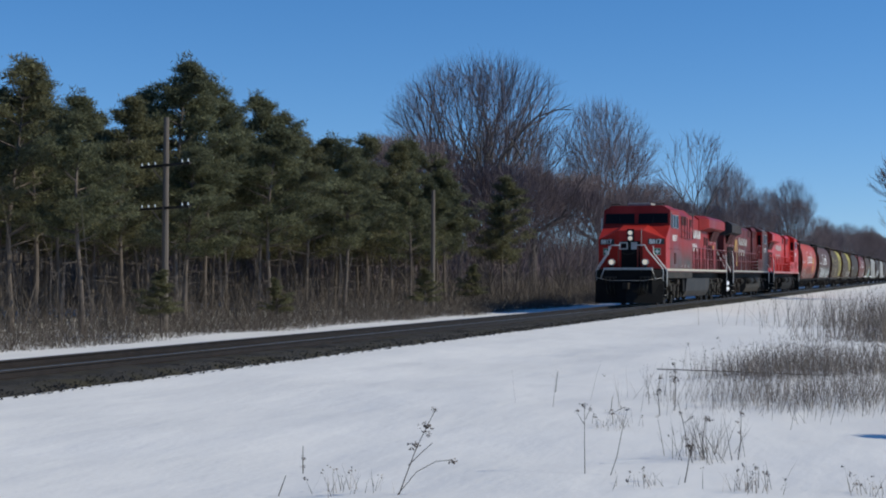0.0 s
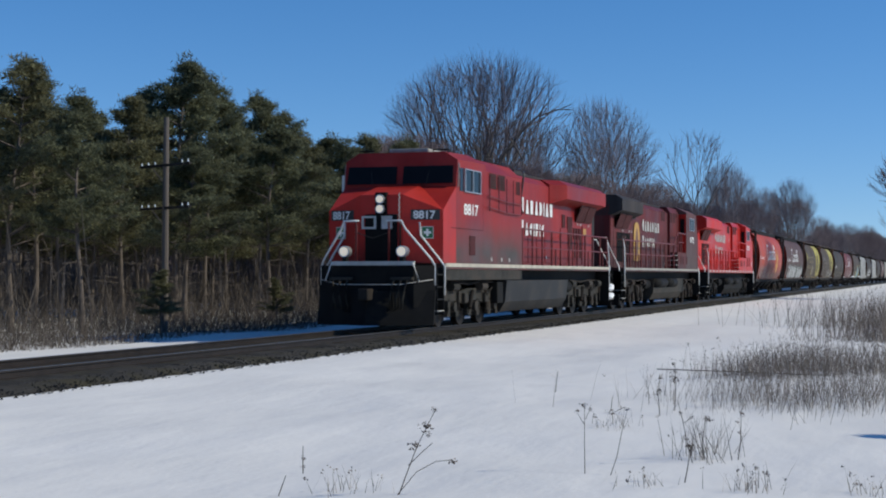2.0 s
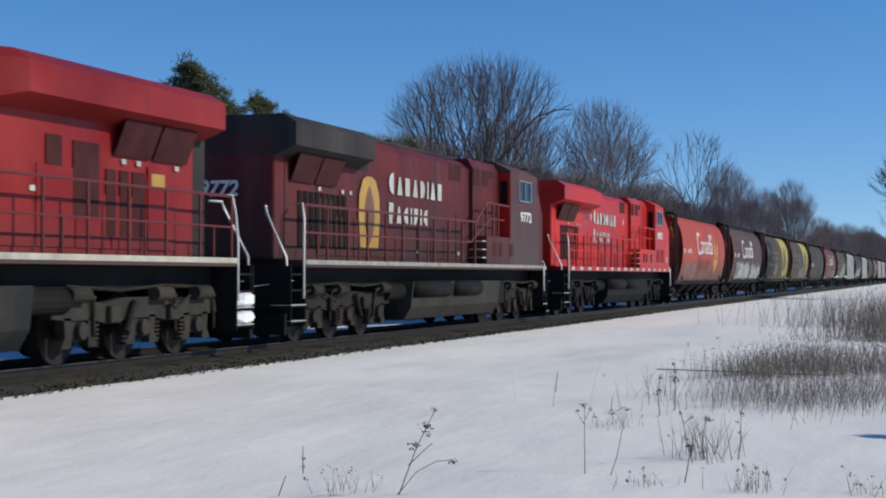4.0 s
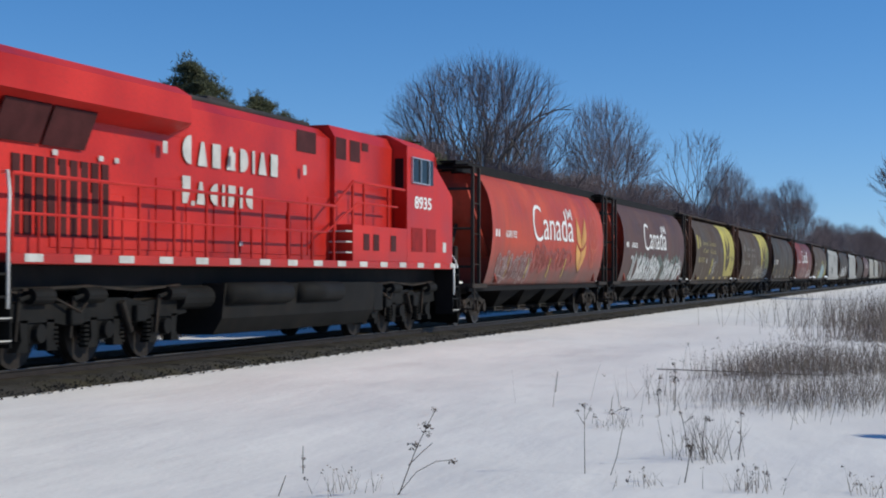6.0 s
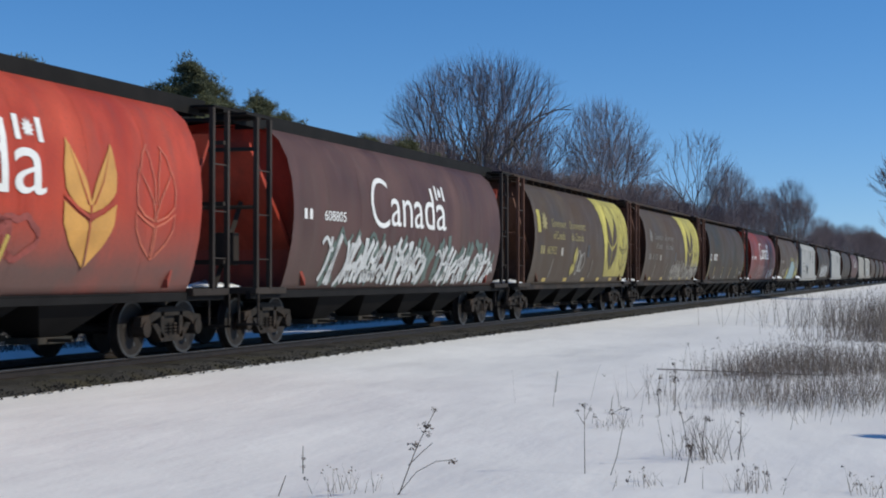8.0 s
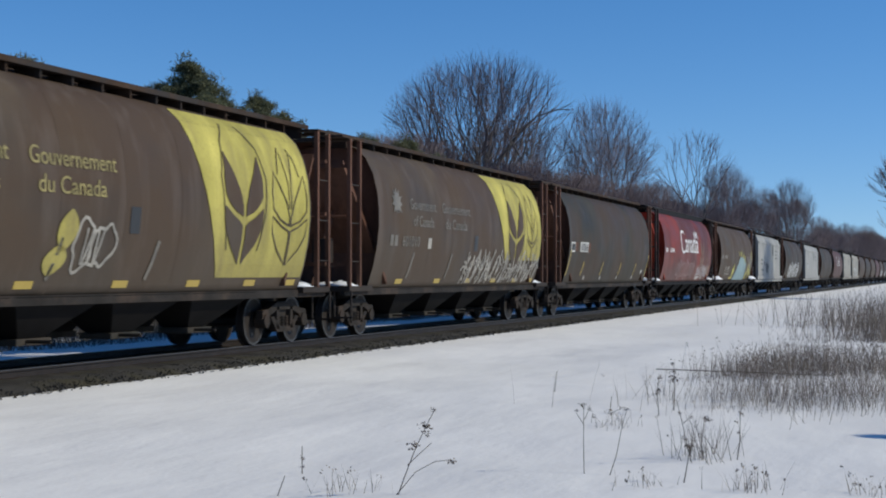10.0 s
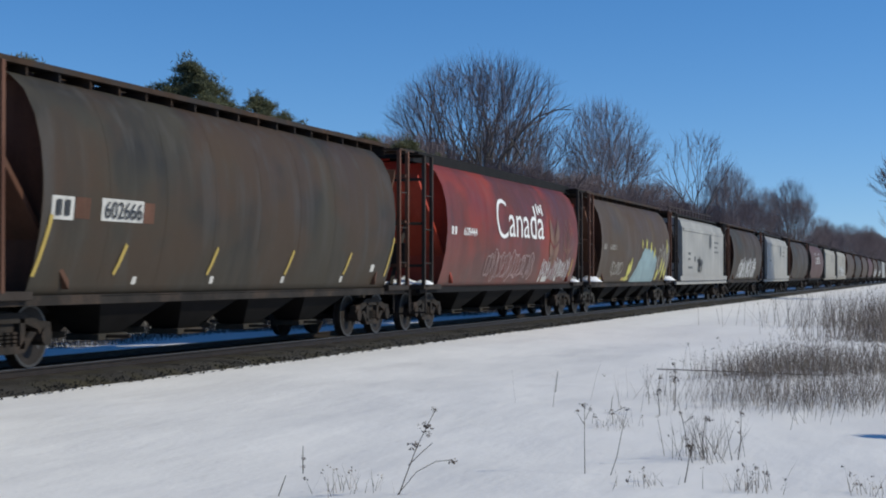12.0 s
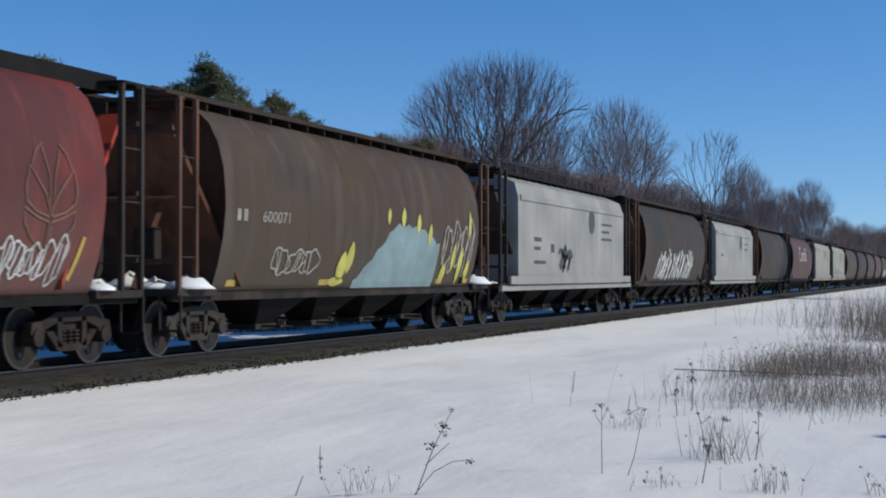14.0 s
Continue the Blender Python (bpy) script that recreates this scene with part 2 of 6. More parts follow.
SPRAY_GREEN = material("spray_green", (0.10, 0.14, 0.12), 0.6, 0, 0.3, 2.5, 20, 0.03)
MARK_DARK = material("dark_marking", (0.055, 0.058, 0.058), 0.6, 0, 0.25, 3, 25, 0.03)
SPRAY_DARK = material("spray_dark", (0.27, 0.055, 0.04), 0.6, 0, 0.3, 2.5, 20, 0.03)

PINE_NEEDLE = material("pine_needles", (0.175, 0.185, 0.105), 0.65, 0, 0.35, 0.5, 8, 0.0, islands=0.45, spec=0.2)
PINE_NEEDLE_2 = material("pine_needles_yellowish", (0.20, 0.195, 0.105), 0.65, 0, 0.35, 0.5, 8, 0.0, islands=0.45, spec=0.2)


def let_light_through(m, share):
    """Thin leaves pass some light on to their far side."""
    n, l = m.node_tree.nodes, m.node_tree.links
    b = n["Principled BSDF"]
    tr, mx = n.new("ShaderNodeBsdfTranslucent"), n.new("ShaderNodeMixShader")
    l.new(b.inputs["Base Color"].links[0].from_socket, tr.inputs["Color"])
    mx.inputs[0].default_value = share
    l.new(b.outputs[0], mx.inputs[1]), l.new(tr.outputs[0], mx.inputs[2])
    l.new(mx.outputs[0], n["Material Output"].inputs["Surface"])


let_light_through(PINE_NEEDLE, 0.4)
let_light_through(PINE_NEEDLE_2, 0.4)
PINE_BARK = material("pine_bark", (0.17, 0.138, 0.116), 0.9, 0, 0.4, 2, 25, 0.5, (1, 1, 0.3))
BARE_BARK = material("bare_bark", (0.12, 0.103, 0.095), 0.9, 0, 0.35, 2, 25, 0.4, (1, 1, 0.3))
TWIG = material("bare_twigs", (0.165, 0.125, 0.13), 0.85, 0, 0.3, 1, 10, 0.0, islands=0.25)
BRUSH = material("dry_brush", (0.115, 0.094, 0.076), 0.9, 0, 0.3, 0.6, 10, 0.0, islands=0.4)
STRAW = material("dry_straw", (0.235, 0.195, 0.162), 0.9, 0, 0.25, 1, 10, 0.0, islands=0.4)
SEED = material("seed_heads", (0.13, 0.10, 0.08), 0.95, 0, 0.3, 4, 40, 0.0)
POLE_WOOD = material("weathered_pole", (0.15, 0.125, 0.105), 0.85, 0, 0.3, 2, 25, 0.4, (1, 1, 0.1))
INSULATOR = material("glass_insulator", (0.65, 0.72, 0.74), 0.15, 0, 0.05, 4, 20, 0)


# ---- mesh helpers ----
def mesh_of(name, bm, mat):
    me = bpy.data.meshes.new(name)
    bm.normal_update()
    bm.to_mesh(me)
    bm.free()
    me.materials.append(mat)
    return me


def part(name, bm, mat, parent=None, label=""):
    ob = new(name, mesh_of(name, bm, mat))
    if parent:
        ob.parent = parent
    return tagged(ob, label)


def smooth(ob):
    ob.data.shade_smooth()
    return ob


def empty(name, label, category, group=""):
    ob = new(name)
    ob.empty_display_size = 0.3
    return tagged(ob, label, category, group)


def box(bm, x0, x1, y0, y1, z0, z1, bevel=0.0):
    vs = [bm.verts.new((x, y, z)) for x in (x0, x1) for y in (y0, y1) for z in (z0, z1)]
    fs = [bm.faces.new([vs[i] for i in q]) for q in ((0, 1, 3, 2), (4, 6, 7, 5), (0, 4, 5, 1), (2, 3, 7, 6), (0, 2, 6, 4), (1, 5, 7, 3))]
    if bevel:
        bmesh.ops.bevel(bm, geom=list({e for f in fs for e in f.edges}), offset=bevel, segments=2, affect="EDGES", profile=0.5)
    return bm


def B(*a, bevel=0.0):
    return box(bmesh.new(), *a, bevel=bevel)


def loft(bm, rings, close=True, caps=True):
    """Skin between rings of points of equal count."""
    rows = [[bm.verts.new(p) for p in r] for r in rings]
    n = len(rows[0])
    for a, b in zip(rows, rows[1:]):
        for i in range(n if close else n - 1):
            j = (i + 1) % n
            bm.faces.new((a[i], a[j], b[j], b[i]))
    if caps and close:
        bm.faces.new(rows[0][::-1]), bm.faces.new(rows[-1])
    return bm


def extrude_x(bm, profile, x0, x1):
    """A solid from a closed (y, z) outline, drawn out along x."""
    return loft(bm, [[(x, y, z) for y, z in profile] for x in (x0, x1)])


def extrude_y(bm, profile, y0, y1):
    return loft(bm, [[(x, y, z) for x, z in profile] for y in (y0, y1)])


def tube(bm, pts, r, sides=6, r1=None):
    pts = [Vector(p) for p in pts]
    rings = []
    for i, p in enumerate(pts):
        d = (pts[min(i + 1, len(pts) - 1)] - pts[max(i - 1, 0)]).normalized()
        side = Vector((0, 0, 1)) if abs(d.z) < 0.9 else Vector((1, 0, 0))
        u = d.cross(side).normalized()
        v = d.cross(u)
        k = r if r1 is None else r + (r1 - r) * i / (len(pts) - 1)
        rings.append([p + (u * math.cos(a) + v * math.sin(a)) * k for a in (2 * math.pi * j / sides for j in range(sides))])
    return loft(bm, rings)


def cylinder_y(bm, x, z, y0, y1, r, sides=24, r1=None):
    rr = (r, r if r1 is None else r1)
    return loft(bm, [[(x + k * math.cos(a), y, z + k * math.sin(a)) for a in (2 * math.pi * j / sides for j in range(sides))] for y, k in zip((y0, y1), rr)])


def cylinder_x(bm, y, z, x0, x1, r, sides=24):
    return loft(bm, [[(x, y + r * math.cos(a), z + r * math.sin(a)) for a in (2 * math.pi * j / sides for j in range(sides))] for x in (x0, x1)])


def fix(bm):
    bmesh.ops.recalc_face_normals(bm, faces=bm.faces)
    return bm


def lettering(text, size, thin=1.0, shear=0.0, bold=0.0):
    """Flat letters of Blender's own font as a bmesh, left end at x = 0, base line at y = 0."""
    cu = bpy.data.curves.new("letters", "FONT")
    cu.body, cu.size, cu.shear, cu.offset, cu.resolution_u = text, size, shear, bold, 5
    ob = new("letters", cu)
    dg = bpy.context.evaluated_depsgraph_get()
    me = ob.evaluated_get(dg).to_mesh()
    bm = bmesh.new()
    bm.from_mesh(me)
    bpy.data.objects.remove(ob)
    for v in bm.verts:
        v.co.x *= thin
    return bm


def slice_rows(bm, step, axis=1):
    """Cut flat letters into strips so that they can follow a curved side."""
    lo = min(v.co[axis] for v in bm.verts)
    hi = max(v.co[axis] for v in bm.verts)
    no = (0, 1, 0) if axis == 1 else (1, 0, 0)
    k = lo + step
    while k < hi:
        bmesh.ops.bisect_plane(bm, geom=bm.verts[:] + bm.edges[:] + bm.faces[:], plane_co=(k, k, 0), plane_no=no)
        k += step
    return bm


# ---- ground ----
TRACK_Y = 13.23


def snow_level(x, y):
    """Height of the snow: a low shoulder at the track, a shallow ditch, drifts."""
    away = abs(y - TRACK_Y)
    z = -0.24 - 0.10 * min(1.0, max(0.0, (away - 1.9) / 3.0))
    if y < TRACK_Y:
        z -= 0.05 * min(1.0, max(0.0, (away - 5) / 8))
    k = min(1.0, max(0.0, (away - 1.7) / 1.2))
    z += k * 0.075 * noise.noise((x * 0.22, y * 0.35, 0.3)) + k * 0.040 * noise.noise((x * 0.8, y * 1.3, 2.0))
    return z


def make_ground():
    xs = [-3000, -1200, -500, -200, -100, -60, -30] + list(np.arange(-15, 40, 0.4)) + list(np.arange(40, 120, 1.6)) + list(np.arange(120, 460, 8.0)) + [520, 700, 1200, 3000]
    ys = [-3000, -1200, -400, -150, -60, -30] + list(np.arange(-15, 20, 0.4)) + list(np.arange(20, 60, 2.5)) + [80, 120, 200, 400, 1200, 3000]
    verts = [(float(x), float(y), snow_level(float(x), float(y))) for y in ys for x in xs]
    n = len(xs)
    faces = [(j * n + i, j * n + i + 1, (j + 1) * n + i + 1, (j + 1) * n + i) for j in range(len(ys) - 1) for i in range(n - 1)]
    me = bpy.data.meshes.new("ground")
    me.from_pydata(verts, [], faces)
    me.materials.append(SNOW)
    me.shade_smooth()
    tagged(new("ground", me), "flat snow-covered field with wind-crusted snow", "snow field", kind="structure")


def make_track():
    # ballast bed: a low bank with ragged toes, then loose stones on it
    rnd = random.Random(4)
    xs = list(np.arange(-30, 110, 0.35)) + list(np.arange(110, 520, 4.0))
    rings = []
    for x in xs:
        j = noise.noise((x * 0.8, 0, 0)) * 0.16 + noise.noise((x * 3.1, 3, 0)) * 0.10
        k = noise.noise((x * 0.7, 9, 0)) * 0.10
        prof = [(-2.0 - j, -0.42), (-1.75 - j * 0.8, -0.23), (-1.5, -0.15), (-0.8, -0.125), (0, -0.135), (0.8, -0.125), (1.45, -0.15), (1.7 + k, -0.24), (1.95 + k, -0.42)]
        rings.append([(x, TRACK_Y + y, z + 0.02 * noise.noise((x * 2.3, y * 2, 1))) for y, z in prof])
    bed = part("ballast", loft(bmesh.new(), rings, close=False), BALLAST)
    bed.data.shade_smooth()
    tagged(bed, "dark grey crushed stone ballast bed under the track", "ballast", kind="structure")
    verts, faces = [], []
    for _ in range(14000):
        x = rnd.uniform(4, 60) if rnd.random() < 0.8 else rnd.uniform(60, 110)
        y = TRACK_Y + rnd.choice((-1, 1, -1)) * rnd.uniform(0.85, 2.0)
        away = abs(y - TRACK_Y)
        z = -0.16 if away < 1.5 else -0.17 - 0.13 * (away - 1.5)
        s = rnd.uniform(0.014, 0.034)
        b = len(verts)
        for dx, dy, dz in ((1, 0, 0), (-0.5, 0.9, 0), (-0.5, -0.9, 0), (0.1, 0.1, 1.0)):
            verts.append((x + s * dx * rnd.uniform(0.7, 1.3), y + s * dy * rnd.uniform(0.7, 1.3), z + s * dz * rnd.uniform(0.6, 1.1)))
        faces += [(b, b + 1, b + 3), (b + 1, b + 2, b + 3), (b + 2, b, b + 3)]
    me = bpy.data.meshes.new("ballast_stone")
    me.from_pydata(verts, [], faces)
    me.materials.append(BALLAST)
    st = new("ballast_stone", me)
    tagged(st, kind="stuff")
    st.parent = bed
    # ties and rails
    track = empty("railway_track", "single railway track with rusty rails on dark wooden ties", "railway track")
    track["kind"] = "structure"
    tie = mesh_of("tie", B(-0.115, 0.115, -1.3, 1.3, -0.30, -0.135, bevel=0.01), TIE)
    for i in range(300):
        t = new("tie", tie)
        t.parent = track
        t.location = (-20 + i * 0.52, TRACK_Y + rnd.uniform(-0.03, 0.03), rnd.uniform(-0.008, 0.004))
        t.rotation_euler = (0, 0, rnd.uniform(-0.01, 0.01))
    bm = bmesh.new()
    for i in range(300, 900):
        box(bm, -20 + i * 0.52 - 0.115, -20 + i * 0.52 + 0.115, TRACK_Y - 1.3, TRACK_Y + 1.3, -0.28, -0.14)
    tagged(part("far_tie", bm, TIE, track), kind="stuff")
    for side in (-1, 1):
        c = TRACK_Y + side * 0.755
        prof = [(-0.07, -0.145), (0.07, -0.145), (0.07, -0.13), (0.012, -0.115), (0.012, -0.04), (0.036, -0.03), (0.036, -0.006), (-0.036, -0.006), (-0.036, -0.03), (-0.012, -0.04), (-0.012, -0.115), (-0.07, -0.13)]
        r = part("rail", extrude_x(bmesh.new(), [(c + y, z) for y, z in prof], -40, 520), RAIL_STEEL, track)
        part("railhead", B(-40, 520, c - 0.03, c + 0.03, -0.0065, 0.0), RAIL_TOP, r, "polished running surface of the rail")


make_ground()
make_track()


# ---- covered hopper cars ----
PROFILE = [(1.29, 1.02), (1.36, 1.18), (1.46, 1.5), (1.555, 1.95), (1.60, 2.4), (1.60, 2.7), (1.56, 3.12), (1.46, 3.52), (1.29, 3.86), (1.05, 4.08), (0.72, 4.18)]


def lat_round(z):
    """Half width of the curved side at height z."""
    for (y0, z0), (y1, z1) in zip(PROFILE, PROFILE[1:]):
        if z <= z1:
            k = max(0.0, (z - z0) / (z1 - z0))
            return y0 + (y1 - y0) * k
    return PROFILE[-1][0]


def lat_flat(z):
    if z < 3.55:
        return 1.53
    return 1.53 - (z - 3.55) * 0.35


def on_side(bm, x, z, lat, lift=0.008):
    """Lay flat artwork (x along, y up) on the camera-facing side of a car."""
    for v in bm.verts:
        u, w = v.co.x + x, v.co.y + z
        v.co = Vector((u, -lat(w) - lift - v.co.z, w))
    return bm


def words(name, text, x0, x1, z0, z1, mat, parent, lat, bold=0.0, label="", lift=0.016):
    """Letters that fill the given stretch of the side."""
    bm = lettering(text, 1.0, 1.0, 0.0, bold)
    a, b = [min(v.co[i] for v in bm.verts) for i in (0, 1)], [max(v.co[i] for v in bm.verts) for i in (0, 1)]
    for v in bm.verts:
        v.co.x = (v.co.x - a[0]) / (b[0] - a[0]) * (x1 - x0)
        v.co.y = (v.co.y - a[1]) / (b[1] - a[1]) * (z1 - z0)
    return part(name, on_side(slice_rows(bm, 0.12), x0, z0, lat, lift), mat, parent, label)


def bars(name, boxes, mat, parent, lat, label="", lift=0.008):
    """Plain bars for lettering that cannot be read."""
    for x0, x1, z0, z1 in boxes:
        bm = bmesh.new()
        n = max(1, int((z1 - z0) / 0.12 + 0.99))
        for i in range(n):
            a, b = z0 + (z1 - z0) * i / n, z0 + (z1 - z0) * (i + 1) / n
            bm.faces.new([bm.verts.new(p) for p in ((x0, a, 0), (x1, a, 0), (x1, b, 0), (x0, b, 0))])
        part(name, on_side(bm, 0, 0, lat, lift), mat, parent, label)


def ribbon(bm, pts, w, taper=False):
    """A brush stroke of that width along flat points."""
    pts = [Vector((*p, 0)) for p in pts]
    prev = None
    for i, p in enumerate(pts):
        d = (pts[min(i + 1, len(pts) - 1)] - pts[max(i - 1, 0)])
        d = d.normalized() if d.length else Vector((1, 0, 0))
        k = w * (1 - 0.8 * i / (len(pts) - 1)) if taper else w
        nrm = Vector((-d.y, d.x, 0)) * k / 2
        cur = (bm.verts.new(p + nrm), bm.verts.new(p - nrm))
        if prev:
            bm.faces.new((prev[0], prev[1], cur[1], cur[0]))
        prev = cur
    return bm


def leaf_shape(bm, cx, z0, z1, half, lean=0.0, n=8):
    """A pointed leaf standing between two heights."""
    prev = None
    for i in range(n + 1):
        k = i / n
        w = half * math.sin(math.pi * min(1, k * 0.98 + 0.01)) ** 0.8
        c, z = cx + lean * k, z0 + (z1 - z0) * k
        cur = (bm.verts.new((c - w, z, 0)), bm.verts.new((c + w, z, 0)))
        if prev:
            bm.faces.new((prev[0], prev[1], cur[1], cur[0]))
        prev = cur
    return bm


def tag_loops(seed, x0, x1, z0, z1, letters, w=0.05, slant=0.25):
    """Sprayed bubble letters: closed wobbly loops and strokes."""
    rnd = random.Random(seed)
    bm = bmesh.new()
    step = (x1 - x0) / letters
    for i in range(letters):
        cx, cz = x0 + step * (i + 0.5), (z0 + z1) / 2
        h = (z1 - z0) / 2 * rnd.uniform(0.75, 1.0)
        ph = rnd.uniform(0, 6)
        pts = []
        for k in range(27):
            a = 2 * math.pi * k / 26
            r = 1 + 0.22 * math.sin(2 * a + ph) + 0.12 * math.sin(5 * a + ph)
            zz = h * r * math.sin(a)
            pts.append((cx + step * 0.52 * r * math.cos(a) + slant * zz, cz + zz * 0.9))
        ribbon(bm, pts, w)
        for _ in range(2):
            a, b = rnd.uniform(-0.3, 0.3) * step, rnd.uniform(-0.3, 0.3) * step
            ribbon(bm, [(cx + a + b * q + slant * h * (q - 0.5), cz + h * (q * 1.5 - 0.8)) for q in (0, 0.25, 0.5, 0.75, 1.0)], w * rnd.uniform(0.7, 1.3))
    return bm


def tag_slab(seed, x0, x1, z0, z1, n=14, w=0.28):
    """A dense sprayed piece: many thick upright slanted strokes."""
    rnd = random.Random(seed)
    bm = bmesh.new()
    for i in range(n):
        cx = x0 + (x1 - x0) * (i + 0.5) / n + rnd.uniform(-0.1, 0.1)
        lo, hi = z0 + rnd.uniform(0, 0.12), z1 - rnd.uniform(0, 0.45) * (z1 - z0)
        bow = rnd.uniform(-0.25, 0.25)
        ribbon(bm, [(cx + (q - 0.5) * 0.35 + bow * math.sin(q * 3.1), lo + (hi - lo) * q) for q in [k / 8 for k in range(9)]], w * rnd.uniform(0.4, 1.0))
        if rnd.random() < 0.6:
            zz = rnd.uniform(z0 + 0.2, z1 - 0.2)
            ribbon(bm, [(cx + q * 0.6 - 0.3, zz + 0.12 * math.sin(q * 5 + i)) for q in [k / 6 for k in range(7)]], w * rnd.uniform(0.3, 0.6))
    return bm


def paint(name, bm, mat, car, lat, label="", lift=0.01):
    ob = part(name, on_side(slice_rows(bm, 0.12), 0, 0, lat, lift + 0.006), mat, car, label)
    return tagged(ob, kind="stuff") if name in ("graffiti", "leaf_outline", "leaf_vein") else ob


WHEELS = []


def wheel_mesh(r, gauge=0.755, loco=False):
    bm = bmesh.new()
    cylinder_y(bm, 0, 0, -gauge - 0.06, -gauge + 0.09, r, 28)
    cylinder_y(bm, 0, 0, -gauge + 0.06, -gauge + 0.09, r + 0.025, 28)
    cylinder_y(bm, 0, 0, gauge - 0.09, gauge + 0.06, r, 28)
    cylinder_y(bm, 0, 0, gauge - 0.09, gauge - 0.06, r + 0.025, 28)
    cylinder_y(bm, 0, 0, -1.0, 1.0, 0.085, 12)
    for s in (-1, 1):
        cylinder_y(bm, 0, 0, s * (gauge + 0.06), s * (gauge + 0.09), 0.15, 14)
    return fix(bm)


def tread_mesh(r, gauge=0.755):
    """The bright rim faces of a wheelset."""
    bm = bmesh.new()
    for s in (-1, 1):
        y0, y1 = s * (gauge + 0.06), s * (gauge + 0.066)
        n = 28
        ring = lambda k, y: [bm.verts.new((k * math.cos(2 * math.pi * i / n), y, k * math.sin(2 * math.pi * i / n))) for i in range(n)]
        a, b = ring(r * 0.99, y1), ring(r * 0.9, y1)
        for i in range(n):
            j = (i + 1) % n
            bm.faces.new((a[i], a[j], b[j], b[i]))
        # two lightening holes and a chalk mark show the turning
        for k in (0.4, 2.5, 4.6):
            cx, cz, q = r * 0.55 * math.cos(k), r * 0.55 * math.sin(k), r * 0.09
            bm.faces.new([bm.verts.new((cx + q * math.cos(t), y1, cz + q * math.sin(t))) for t in (0, 1.05, 2.1, 3.14, 4.19, 5.24)])
    return bm


WHEEL_DATA = {}


def wheelset(parent, x, r, keyed):
    if r not in WHEEL_DATA:
        WHEEL_DATA[r] = (mesh_of("wheelset", wheel_mesh(r), WHEEL), mesh_of("rim", tread_mesh(r), TREAD))
    w = new("wheelset", WHEEL_DATA[r][0])
    w.parent = parent
    w.location = (x, 0, r)
    if r < 0.5:
        t = tagged(new("rim", WHEEL_DATA[r][1]), kind="stuff")
        t.parent = w
    if keyed:
        WHEELS.append((w, x, r))
    return w


TRUCK_DATA = {}


def freight_truck(car, xc, keyed, mat):
    """A two-axle truck: side frames with window, springs, bearing adapters, bolster."""
    if mat.name not in TRUCK_DATA:
        bm = bmesh.new()
        for s in (-1, 1):
            y0, y1 = s * 0.93, s * 1.07
            if y0 > y1:
                y0, y1 = y1, y0
            arch = [(-1.05, 0.50), (-1.02, 0.66), (-0.75, 0.68), (-0.42, 0.80), (0.42, 0.80), (0.75, 0.68), (1.02, 0.66), (1.05, 0.50), (0.78, 0.46), (0.70, 0.56), (0.36, 0.66), (-0.36, 0.66), (-0.70, 0.56), (-0.78, 0.46)]
            extrude_y(bm, arch, y0, y1)
            extrude_y(bm, [(-0.66, 0.52), (-0.36, 0.24), (0.36, 0.24), (0.66, 0.52), (0.50, 0.54), (0.28, 0.34), (-0.28, 0.34), (-0.50, 0.54)], y0, y1)
            for x in (-0.32, 0.32):
                extrude_y(bm, [(x - 0.06, 0.30), (x + 0.06, 0.30), (x + 0.06, 0.72), (x - 0.06, 0.72)], y0, y1)
            for x in (-0.89, 0.89):
                cylinder_y(bm, x, 0.457, y0 - 0.03, y1 + 0.05, 0.13, 14)
        box(bm, -0.2, 0.2, -1.0, 1.0, 0.5, 0.82)
        spr = bmesh.new()
        for s in (-1, 1):
            for x in (-0.17, 0.0, 0.17):
                for k in range(4):
                    tube(spr, [(x, s * 1.0, 0.34 + k * 0.055), (x, s * 1.0, 0.375 + k * 0.055)], 0.065, 8)
        TRUCK_DATA[mat.name] = (mesh_of("truck_frame", fix(bm), mat), mesh_of("spring", fix(spr), TRUCK_DARK))
    a, b = TRUCK_DATA[mat.name]
    f = new("truck_frame", a)
    f.parent, f.location = car, (xc, 0, 0)
    s = tagged(new("spring", b), kind="stuff")
    s.parent = f
    for dx in (-0.89, 0.89):
        wheelset(car, xc + dx, 0.457, keyed)


